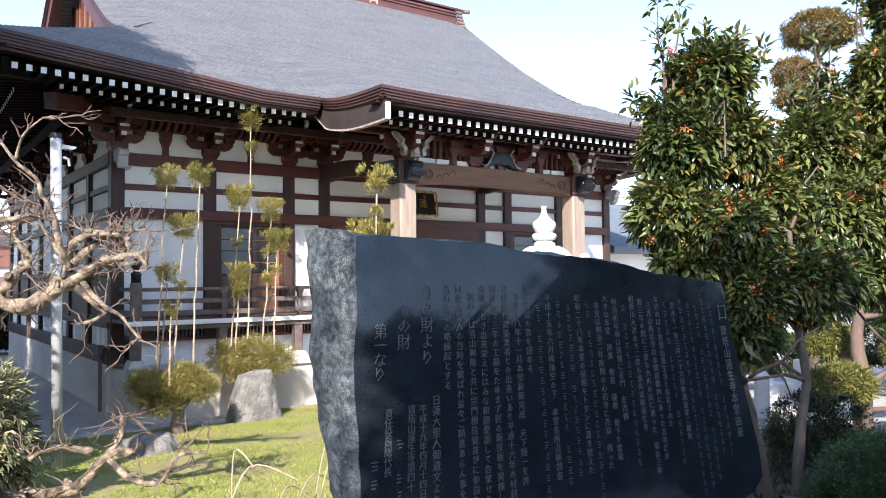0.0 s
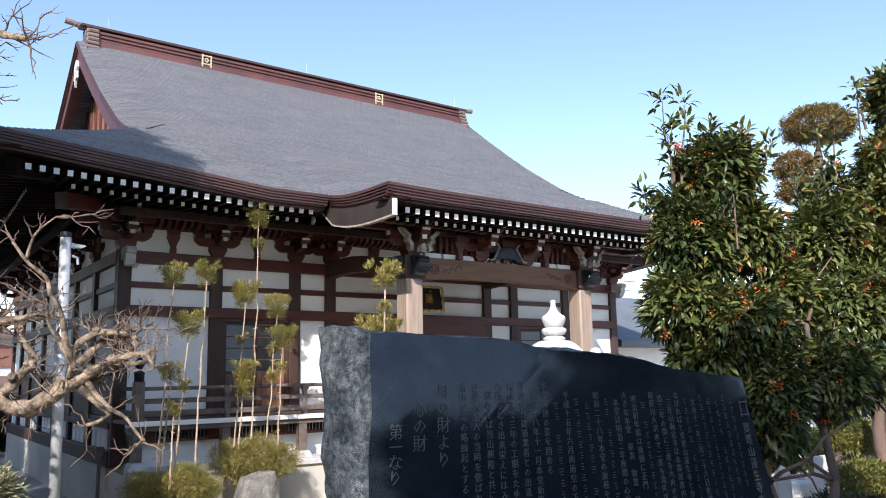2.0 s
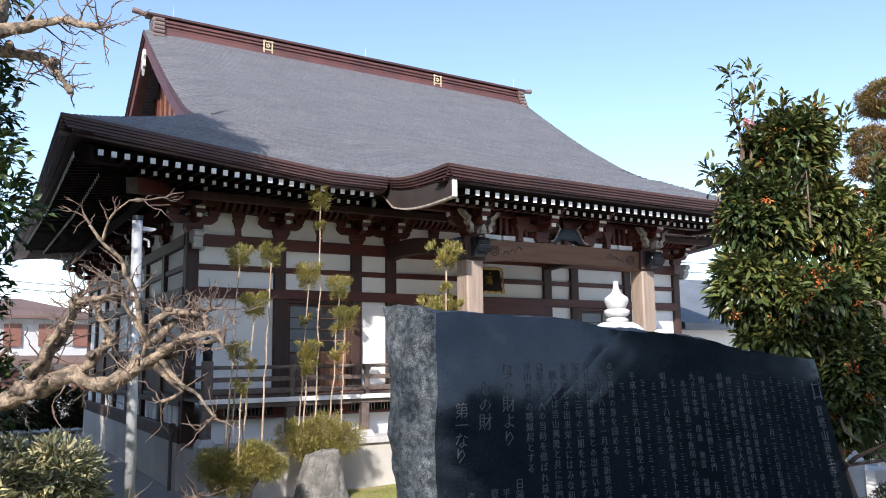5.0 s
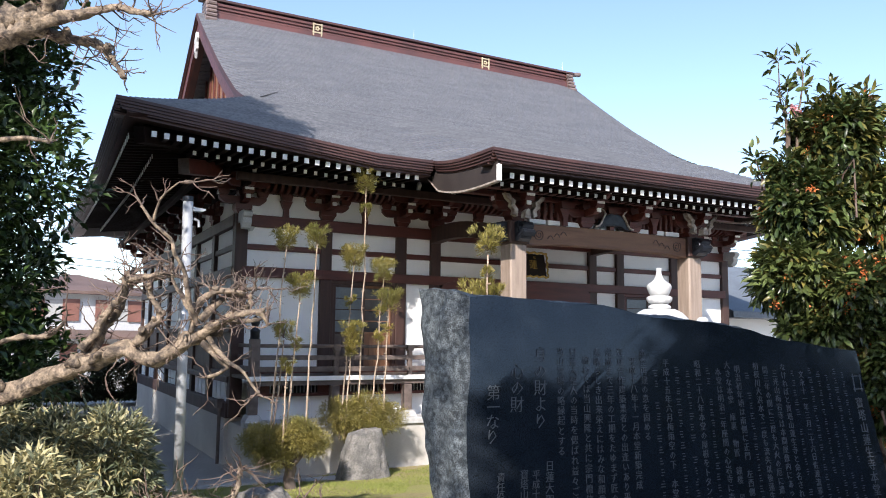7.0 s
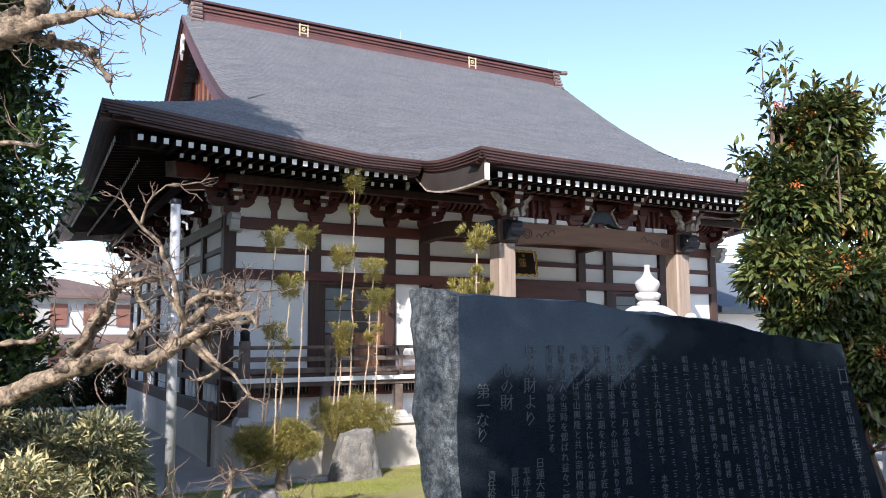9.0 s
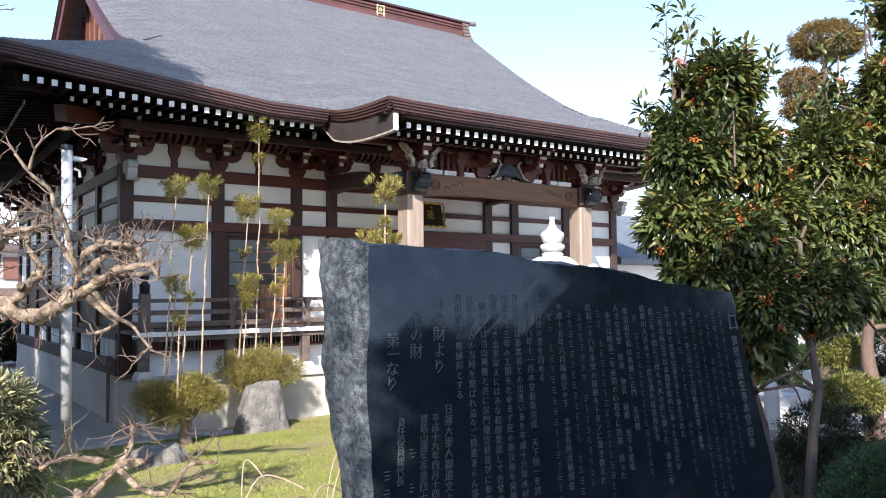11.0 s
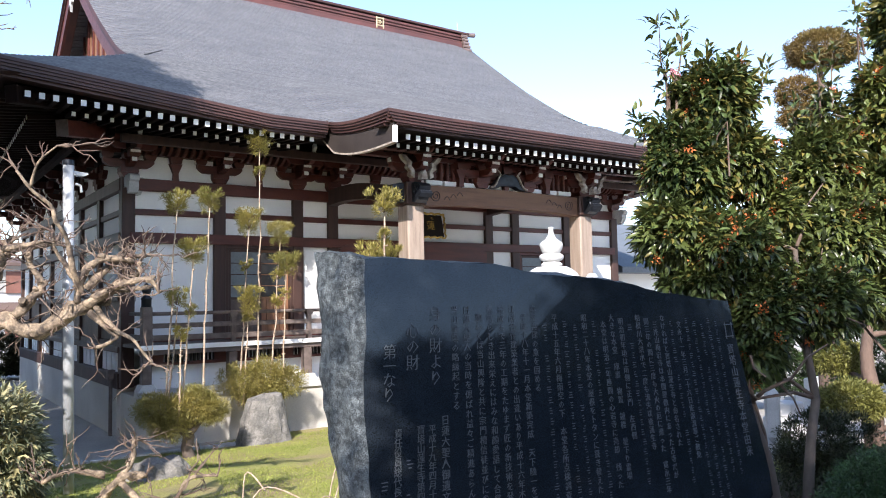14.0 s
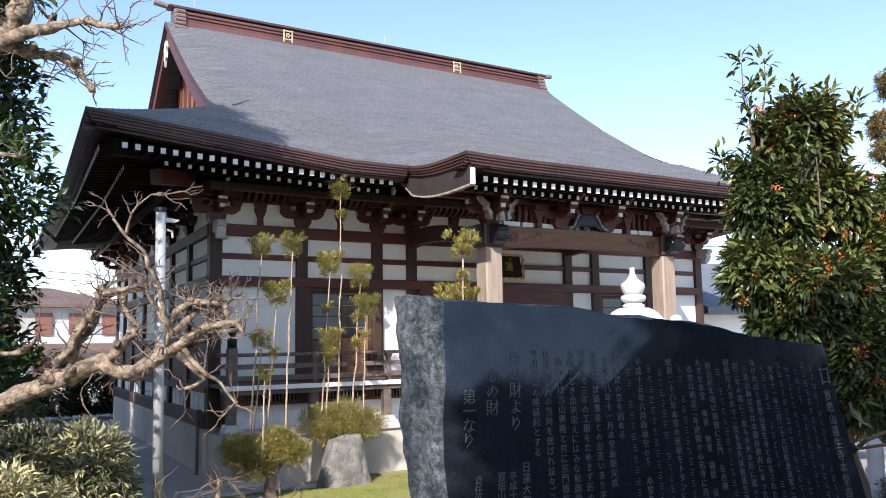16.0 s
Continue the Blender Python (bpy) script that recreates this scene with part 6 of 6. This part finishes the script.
cut_stone("white_stone_block", 8.1, -9.4, [(1.0, 0.7, 0.2), (0.62, 0.5, 0.22), (0.4, 0.35, 0.26)], "tiered white granite block in full sun")
cut_stone("rounded_stone", 5.65, -10.1, [(0.24, 0.2, 0.75)], "rounded upright grey stone slab", True)
cut_stone("stone_step", 6.55, -9.75, [(0.5, 0.45, 0.26), (0.34, 0.35, 0.2)], "low pale stone steps beyond the trees")
s = Shape()
for i in range(9):
    for k in range(5):
        x, y = 4.6 + i * 0.9, -8.9 + k * 0.9
        z = max(ground_z(x, y), ground_z(x, y + 0.9)) + 0.02
        s.box(x + 0.006, y + 0.006, z - 0.25, x + 0.894, y + 0.894, z + 0.02, 0.008)
tagged(part("paving", s, M_PAVE, None), "pale concrete paving beyond the garden", "paving", kind="structure")

# ---- bare knobbly tree ----
BARE = thing("bare_tree", -5.0, -9.1, ground_z(-5, -9.1), "bare pruned crape myrtle with pale knobbly limbs and fine twigs", "tree")
BRANCHES = [
    ('main', [(-4.19, -8.71, 1.94), (-3.73, -9.10, 2.17), (-3.40, -9.41, 2.33), (-3.14, -9.57, 2.43), (-2.95, -9.66, 2.36), (-2.73, -9.80, 2.50), (-2.53, -9.80, 2.60)]),
    ('stump', [(-3.40, -9.41, 2.34), (-3.32, -9.43, 2.55), (-3.21, -9.46, 2.74), (-3.16, -9.51, 2.93), (-3.09, -9.45, 3.06)]),
    ('riser', [(-2.67, -9.85, 2.63), (-2.77, -9.93, 2.84), (-2.80, -9.94, 3.02), (-2.88, -9.97, 3.15), (-2.92, -9.97, 3.27), (-3.05, -9.97, 3.37), (-3.13, -9.94, 3.50)]),
    ('fork', [(-3.05, -9.97, 3.38), (-3.01, -10.07, 3.55), (-2.91, -10.19, 3.65)]),
    ('arm', [(-2.65, -9.86, 2.67), (-2.51, -9.84, 2.82), (-2.38, -9.86, 2.90), (-2.24, -9.88, 2.92)]),
    ('arm', [(-2.60, -9.88, 2.60), (-2.46, -10.08, 2.69), (-2.32, -10.27, 2.73), (-2.25, -10.30, 2.63)]),
    ('low_arm', [(-2.60, -9.87, 2.54), (-2.47, -9.97, 2.36), (-2.36, -10.08, 2.27), (-2.25, -10.12, 2.11)]),
    ('arm', [(-3.16, -9.51, 2.93), (-2.97, -9.51, 3.00), (-2.77, -9.50, 3.03)]),
    ('high', [(-4.41, -9.67, 4.47), (-4.10, -9.97, 4.59), (-3.92, -10.18, 4.63), (-3.83, -10.24, 4.74), (-3.75, -10.31, 4.95)]),
    ('high_arm', [(-3.91, -10.19, 4.64), (-3.66, -10.43, 4.67), (-3.44, -10.55, 4.72), (-3.23, -10.77, 4.63)]),
    ('high_arm', [(-3.92, -10.17, 4.60), (-3.71, -10.17, 4.59), (-3.50, -10.27, 4.54), (-3.42, -10.30, 4.44), (-3.33, -10.33, 4.30)]),
    ('mid', [(-4.50, -8.55, 4.06), (-4.17, -8.73, 4.11), (-3.94, -8.85, 4.14), (-3.74, -9.07, 4.09)]),
    ('foot', [(-3.27, -8.59, 0.71), (-2.89, -9.00, 0.85), (-2.56, -9.24, 0.90), (-2.42, -9.34, 1.01), (-2.30, -9.44, 1.17), (-2.11, -9.46, 1.17)]),
    ('foot_arm', [(-2.31, -9.43, 1.17), (-2.20, -9.39, 1.31), (-2.17, -9.30, 1.45)]),
    ('foot_arm', [(-2.30, -9.44, 1.13), (-2.18, -9.64, 1.00), (-2.00, -9.77, 0.99), (-1.90, -9.86, 1.18), (-1.72, -9.99, 1.20)]),
    ('foot_arm', [(-2.41, -9.36, 1.20), (-2.66, -9.31, 1.26), (-2.85, -9.29, 1.19)]),
    ('burl', [(-3.44, -9.45, 2.44), (-3.36, -9.51, 2.56), (-3.29, -9.56, 2.71), (-3.20, -9.63, 2.83), (-3.18, -9.65, 2.98)]),
    ('upper', [(-3.18, -9.65, 2.96), (-3.04, -9.73, 2.99), (-2.91, -9.78, 3.01), (-2.83, -9.81, 2.99)]),
    ('burl', [(-3.09, -9.69, 2.48), (-2.99, -9.74, 2.62), (-2.94, -9.76, 2.71), (-3.01, -9.73, 2.84), (-3.03, -9.73, 2.94)]),
    ('upper', [(-2.72, -9.84, 2.57), (-2.71, -9.85, 2.68), (-2.78, -9.82, 2.82), (-2.85, -9.80, 2.95), (-2.87, -9.79, 3.09)]),
    ('reach', [(-2.71, -9.85, 2.67), (-2.65, -9.87, 2.81), (-2.54, -9.91, 2.89), (-2.35, -9.97, 2.87)]),
    ('reach', [(-2.66, -9.86, 2.54), (-2.54, -9.91, 2.63), (-2.43, -9.95, 2.71), (-2.33, -9.98, 2.77), (-2.32, -9.98, 2.85)]),
    ('upper', [(-2.54, -9.91, 2.61), (-2.43, -9.95, 2.65), (-2.27, -10.00, 2.67), (-2.21, -10.02, 2.70)]),
    ('upper', [(-2.64, -9.87, 2.50), (-2.52, -9.91, 2.38), (-2.46, -9.93, 2.30), (-2.59, -9.88, 2.23)]),
    ('mid', [(-4.03, -9.00, 2.46), (-3.87, -9.12, 2.52), (-3.68, -9.27, 2.53), (-3.56, -9.37, 2.65)]),
]
THICK = {"main": (0.08, 0.05), "stump": (0.048, 0.026), "riser": (0.024, 0.009), "fork": (0.012, 0.005), "arm": (0.032, 0.016), "low_arm": (0.022, 0.008), "high": (0.10, 0.05), "high_arm": (0.045, 0.014), "burl": (0.036, 0.018), "upper": (0.024, 0.011), "reach": (0.034, 0.018), "mid": (0.026, 0.015), "foot": (0.055, 0.03), "foot_arm": (0.03, 0.012)}


def smooth_line(pts, n):
    """A rounded line through the given points."""
    pts = [Vector(p) for p in pts]
    out = []
    for i in range(len(pts) - 1):
        a, b, c, d = pts[max(i - 1, 0)], pts[i], pts[i + 1], pts[min(i + 2, len(pts) - 1)]
        for k in range(n):
            t = k / n
            out.append(0.5 * ((2 * b) + (c - a) * t + (2 * a - 5 * b + 4 * c - d) * t * t + (3 * b - a - 3 * c + d) * t * t * t))
    return out + [pts[-1]]


def knobbly(line, r0, r1, seed, sides=12):
    n_ = len(line)
    return [(r0 + (r1 - r0) * i / (n_ - 1)) * (1 + 0.22 * noise.noise((i * 0.55, seed, 0)) + 0.1 * noise.noise((i * 1.7, seed, 5))) for i in range(n_)]


rng = np.random.default_rng(101)
s = Shape()
trunk_line = smooth_line([(-5.0, -9.1, 0.5), (-4.95, -9.15, 1.3), (-5.05, -9.3, 2.2), (-4.9, -9.6, 3.3), (-4.75, -9.9, 4.6)], 6)
s.tube(trunk_line, knobbly(trunk_line, 0.22, 0.13, 3), 14)
part("trunk", s, M_BARK, BARE, smooth=True)
ends = []
for i, (kind_, pts) in enumerate(BRANCHES):
    line = smooth_line(pts, 5)
    r0, r1 = THICK[kind_]
    if kind_ in ("main", "high", "mid", "foot"):
        z = line[0].z
        line = [min(trunk_line, key=lambda q: abs(q.z - z)), *line]
    s = Shape()
    rad = knobbly(line, r0, r1, i * 3.7)
    s.tube(line, rad, 14 if r0 > 0.03 else 7)
    # swellings and stubs from old cuts
    if r0 > 0.03:
        for k in range(int(len(line) * 0.5)):
            j = int(rng.integers(2, len(line)))
            d = Vector(rng.normal(0, 1, 3)); d.z = abs(d.z) * 0.7; d.normalize()
            rr = rad[j] * rng.uniform(0.5, 0.95)
            q = line[j] + d * rad[j] * 0.5
            s.tube([q, q + d * rr * 0.7, q + d * rr * rng.uniform(1.0, 1.9), q + d * rr * 2.0], [rr, rr * 0.95, rr * 0.75, rr * 0.3], 8)
    s.v = [tuple(Vector(p) + r0 * 0.42 * Vector(noise.noise_vector(Vector(p) * 9)) + r0 * 0.34 * Vector(noise.noise_vector(Vector(p) * 26))) for p in s.v]
    part("limb", s, M_BARK, BARE, smooth=True)
    for k in range(2 if r0 < 0.03 else 15 if kind_ in ("burl", "reach", "upper") else int(6 + 18 * r0 / 0.1)):
        j = int(rng.integers(len(line) // 4, len(line)))
        ends.append((line[j], kind_))
    ends += [(line[-1], kind_)] * 3
# twigs: long thin shoots that fork once or twice
s = Shape()
for q, kind_ in ends:
    d = Vector(rng.normal(0, 1, 3)) + Vector((0.12, 0, 0.25))
    d.normalize()
    ln = rng.uniform(0.08, 0.36)
    line = crooked(rng, q, q + d * ln, 5, 0.05)
    s.tube(line, [0.008, 0.0065, 0.005, 0.004, 0.003, 0.0015], 5)
    for k in range(int(rng.integers(1, 4))):
        a = line[int(rng.integers(1, 5))]
        d2 = (d + Vector(rng.normal(0, 0.75, 3))).normalized()
        l2 = ln * rng.uniform(0.3, 0.8)
        ll = crooked(rng, a, a + d2 * l2, 4, 0.05)
        s.tube(ll, [0.005, 0.004, 0.0035, 0.003, 0.0015], 4)
        if rng.uniform() < 0.5:
            d3 = (d2 + Vector(rng.normal(0, 0.8, 3))).normalized()
            s.tube([ll[2], ll[2] + d3 * l2 * 0.25, ll[2] + d3 * l2 * 0.5 + Vector((0, 0, 0.02))], [0.003, 0.0025, 0.0015], 4)
part("twig_tangle", s, M_TWIG, BARE, "tangle of fine bare twigs", kind="stuff")

# arching dead stems in the grass
stems = thing("dead_stems", -1.2, -10.2, ground_z(-1.2, -10.2), "a few arching dry stems in the grass", "plant")
for k in range(9):
    x, y = -1.7 + 0.16 * k, -10.3 + rng.uniform(-0.3, 0.3)
    z = ground_z(x, y)
    e = Vector((x + rng.uniform(0.1, 0.6), y + rng.uniform(-0.2, 0.2), z + rng.uniform(0.15, 0.5)))
    s = Shape()
    s.tube(smooth_line([(x, y, z), ((x + e.x) / 2 - 0.05, y, e.z + 0.12), e], 6), 0.006, 5)
    part("stem", s, M_POLEBARK, stems)

# ---- bamboo-grass shrub ----
def bamboo_grass(x, y, blobs, n, seed, label, withered=0.38):
    rng = np.random.default_rng(seed)
    ob = thing("bamboo_grass", x, y, ground_z(x, y), label, "shrub")
    p, w = blob_points(rng, blobs, n, 0.72)
    keep = p[:, 2] > ground_z(x, y) - 0.05
    p, w = p[keep], w[keep]
    pp, ww = clumps(rng, p, w * 1.9 + [0, 0, -0.35], 12, 0.07)
    scatter("leaves", pp, ww, 0.115, 0.027, [M_SASA, M_SASAEDGE], ob, "long green leaves with pale withered edges", jitter=0.3, seed=seed, droop=0.25, slots=(rng.uniform(0, 1, len(pp)) < withered).astype(int))
    sh = Shape()
    for k in range(70):
        i = rng.integers(0, len(p))
        e = Vector(p[i])
        foot = Vector((x + (e.x - x) * 0.6, y + (e.y - y) * 0.6, ground_z(x, y)))
        sh.tube([foot, foot.lerp(e, 0.6) + Vector((0, 0, 0.1)), e], [0.006, 0.005, 0.003], 5)
    part("canes", sh, M_TWIG, ob)


bamboo_grass(-3.4, -7.9, [(-3.4, -7.8, 1.05, 0.75, 0.7, 0.78), (-4.3, -7.6, 1.15, 0.9, 0.8, 0.85), (-3.05, -8.0, 1.15, 0.42, 0.5, 0.68), (-4.0, -8.9, 0.9, 0.6, 0.5, 0.6)], 3300, 103, "dense mound of variegated bamboo grass")
bamboo_grass(-3.75, -9.5, [(-3.72, -9.55, 1.2, 0.4, 0.35, 0.45), (-4.2, -9.5, 1.2, 0.4, 0.35, 0.45), (-3.9, -9.5, 0.8, 0.5, 0.35, 0.4)], 800, 104, "low clump of bamboo grass with mostly withered pale leaves", 0.8)

# ---- tall evergreen by the side of the hall ----
def tall_tree(x, y, top, blobs, n, seed, label, material, r=0.25):
    rng = np.random.default_rng(seed)
    ob = thing("evergreen_tree", x, y, 0, label, "tree")
    sh = Shape()
    path = crooked(rng, (x, y, -0.2), (x, y, top), 10, 0.01)
    sh.tube(path, [r * (1 - 0.085 * i) for i in range(11)], 12)
    part("trunk", sh, M_TRUNK, ob, smooth=True)
    for b in blobs:
        sh = Shape()
        i = min(range(11), key=lambda k: abs(path[k].z - b[2] + 0.4))
        sh.tube(crooked(rng, path[i], b[:3], 5, 0.05), [0.08, 0.07, 0.05, 0.04, 0.03, 0.015], 7)
        part("limb", sh, M_TRUNK, ob, smooth=True)
    p, w = blob_points(rng, blobs, n, 0.4)
    pp, ww = clumps(rng, p, w + [0, 0, 0.3], 18, 0.24)
    scatter("crown", pp, ww, 0.13, 0.058, material, ob, "dense evergreen leaves", jitter=0.35, seed=seed)


rng = np.random.default_rng(8)
blobs = []
for k in range(26):
    z = 2.2 + 9.9 * k / 25
    spread = 1.55 if 2 < z < 10 else 0.9
    a = k * 2.4
    blobs.append((-5.15 + 0.65 * math.cos(a), -6.4 + 0.9 * math.sin(a), z, spread * rng.uniform(0.7, 1.0), spread * rng.uniform(0.8, 1.1), rng.uniform(0.6, 0.95)))
# Lobes above the view, added so the tree's shade reaches the eave corner.
blobs += [(-3.75, -6.4, 9.2, 0.95, 0.9, 0.8), (-3.8, -6.5, 8.3, 0.85, 0.8, 0.65), (-3.9, -6.3, 10.0, 0.8, 0.8, 0.6)]
tall_tree(-5.15, -6.4, 11.6, blobs, 9500, 107, "tall dense evergreen tree beside the hall", M_EVERGREEN)

# Trees out of view, added to cast shade and to show in the polished stone.
for q, (x, y, top) in enumerate(((-6.9, -3.6, 11.5), (-7.0, -0.3, 11.5), (-5.6, -18.8, 7.6), (-2.3, -19.3, 7.0), (6.3, -18.6, 9.0), (-7.3, 3.2, 10.5), (-7.6, 7.0, 10.0), (-7.6, -6.3, 11.0), (9.5, -19.5, 9.0))):
    rng = np.random.default_rng(300 + q)
    blobs = [(x + rng.uniform(-0.8, 0.8) * (0.6 if q == 4 else 1), y + rng.uniform(-1.0, 1.0) * (0.6 if q == 4 else 1), z, rng.uniform(0.9, 1.4) * (0.75 if q == 4 else 1), rng.uniform(0.9, 1.5), rng.uniform(0.6, 0.9)) for z in np.linspace(4.8 if x > -6 and x < 0 else 4.0 if y < -5 and x < 0 else 1.0, top, 14)]
    tall_tree(x, y, top - 0.5, blobs, 2600 if y < -5 and x < -6 else 6000 if x < -6 else 1800, 310 + q, "unseen tall evergreen added for its shade and reflection", M_EVERGREEN)

# dark hedge and far shrubs behind the side yard
pads("hedge", -3.0, 17.5, None, [(-7 + 1.3 * k, 15.5 + 0.3 * (k % 2), 0.6, 1.1, 0.8, 0.95) for k in range(7)], M_DARKLEAF, 109, "dark clipped hedge in the shade beside the hall", "hedge", n=150, size=0.16, each=16)
# Hedge out of view, added to keep sky light off the hall's side wall.
pads("hedge", -6.3, 4.0, None, [(-6.4 + 0.2 * (k % 2), -3.4 + 1.5 * k, 1.0, 0.7, 1.1, 1.5) for k in range(12)], M_DARKLEAF, 113, "unseen hedge added to darken the side yard", "hedge", n=110, size=0.16, each=14)

# ---- neighbouring house ----
def far_house(x, y, w, d, floors, label, turn=0):
    ob = thing("neighbour_house", x, y, 0, label, "house")
    m = pose(x, y, 0, 0, 0, turn)
    h = 2.5 * floors

    def put(name, sh, material, parent, lab=""):
        sh.v = [m @ Vector(p) for p in sh.v]
        return part(name, sh, material, parent, lab)
    sh = Shape(); sh.box(-w / 2, -d / 2, 0, w / 2, d / 2, h)
    put("wall", sh, M_HOUSE, ob)
    o = 0.6
    sh = Shape()
    a, b, c_, e = w / 2 + o, d / 2 + o, w / 2 - d / 2 + 0.01, 1.15
    sh.add([(-a, -b, h), (a, -b, h), (a, b, h), (-a, b, h), (-max(c_, 0.1), 0, h + e), (max(c_, 0.1), 0, h + e), (-a, -b, h - 0.16), (a, -b, h - 0.16), (a, b, h - 0.16), (-a, b, h - 0.16)],
           [(0, 1, 5, 4), (1, 2, 5), (2, 3, 4, 5), (3, 0, 4), (6, 7, 1, 0), (7, 8, 2, 1), (8, 9, 3, 2), (9, 6, 0, 3), (9, 8, 7, 6)])
    put("roof", sh, M_HOUSEROOF, ob, "brown tiled hip roof")
    if floors > 1:
        sh = Shape()
        sh.prism([(-d / 2 - 1.1, 2.3), (-d / 2 - 1.1, 2.42), (-d / 2 + 0.1, 2.85), (-d / 2 + 0.1, 2.3)], "x", -w / 2 - 0.3, w / 2 + 0.3)
        put("lower_roof", sh, M_HOUSEROOF, ob)
    for fl in range(floors):
        for k in range(2):
            wx = -w / 4 + k * w / 2
            z0 = 2.5 * fl + 0.85
            sh = Shape(); sh.box(wx - 0.9, -d / 2 - 0.06, z0, wx + 0.9, -d / 2 + 0.02, z0 + 1.15, 0.01)
            wi = put("window", sh, M_CURTAIN, ob)
            for q in (-1, 1):
                sh = Shape(); sh.box(wx + q * 0.92 - 0.45, -d / 2 - 0.12, z0 - 0.04, wx + q * 0.92 + 0.45, -d / 2 - 0.065, z0 + 1.19, 0.01)
                put("shutter", sh, M_SHUTTER, wi, "brown shutter box")
    return ob


far_house(-1.2, 36.5, 7.2, 6.5, 2, "two-storey white house with brown roof and shutters", 12)
far_house(-14, 40, 8, 6, 2, "white house with brown roof beyond the yard", -8)
# annexe beyond the far end of the hall
annex = thing("annexe_building", 22, 6, 0, "low annexe with dark blue-grey roof beyond the hall", "building")
s = Shape(); s.box(17.5, 3.5, 0, 27, 10, 3.4)
part("wall", s, M_PLASTER, annex)
s = Shape()
s.prism([(2.4, 3.35), (2.4, 3.55), (6.7, 5.6), (11, 3.55), (11, 3.35)], "x", 16.9, 27.6)
part("roof", s, M_FARROOF, annex)
s = Shape(); s.box(17.3, 3.42, 0.9, 17.48, 3.6, 3.34, 0.01)
part("corner_post", s, M_DARK, annex)

# hedge behind the camera, added so the polished stone mirrors something dark
pads("tall_hedge", -2.0, -20.6, None, [(-13 + 1.5 * k, -20.6 + 0.2 * (k % 2), zz, 1.1, 0.8, 1.0) for k in range(27) for zz in (0.9, 2.1, 2.95)], M_DARKLEAF, 131, "unseen dark hedge added for the stone to mirror", "hedge", n=130, size=0.2, each=16)
# thin street pole and overhead cables far off
far_pole = thing("street_pole", -2.6, 22, 0, "thin grey street pole beyond the hedge", "pole")
s = Shape(); s.tube([(-2.6, 22, 0), (-2.6, 22, 2.0)], 0.07, 8)
part("shaft", s, M_STEEL, far_pole)
for px_, py_ in ((-16, 30), (6, 34), (18, 14), (60, 6)):
    up_ = thing("utility_pole", px_, py_, 0, "grey concrete utility pole carrying cables", "pole", "utility poles")
    s = Shape(); s.tube([(px_, py_, -0.3), (px_, py_, 9.2)], [0.16, 0.11], 10)
    part("shaft", s, M_CAP, up_)
for k, (a, b) in enumerate((((-16, 30, 8.6), (6, 34, 6.6)), ((-16, 30, 8.2), (6, 34, 6.2)), ((18, 14, 7.4), (60, 6, 8.0)), ((18, 14, 6.9), (60, 6, 7.5)))):
    a, b = Vector(a), Vector(b)
    line = [a.lerp(b, i / 14) - Vector((0, 0, 0.5 * math.sin(math.pi * i / 14))) for i in range(15)]
    s = Shape(); s.tube(line, 0.02, 5)
    tagged(part("overhead_cable", s, M_WIRE, None), "thin black overhead cable", "cable", "overhead cables")
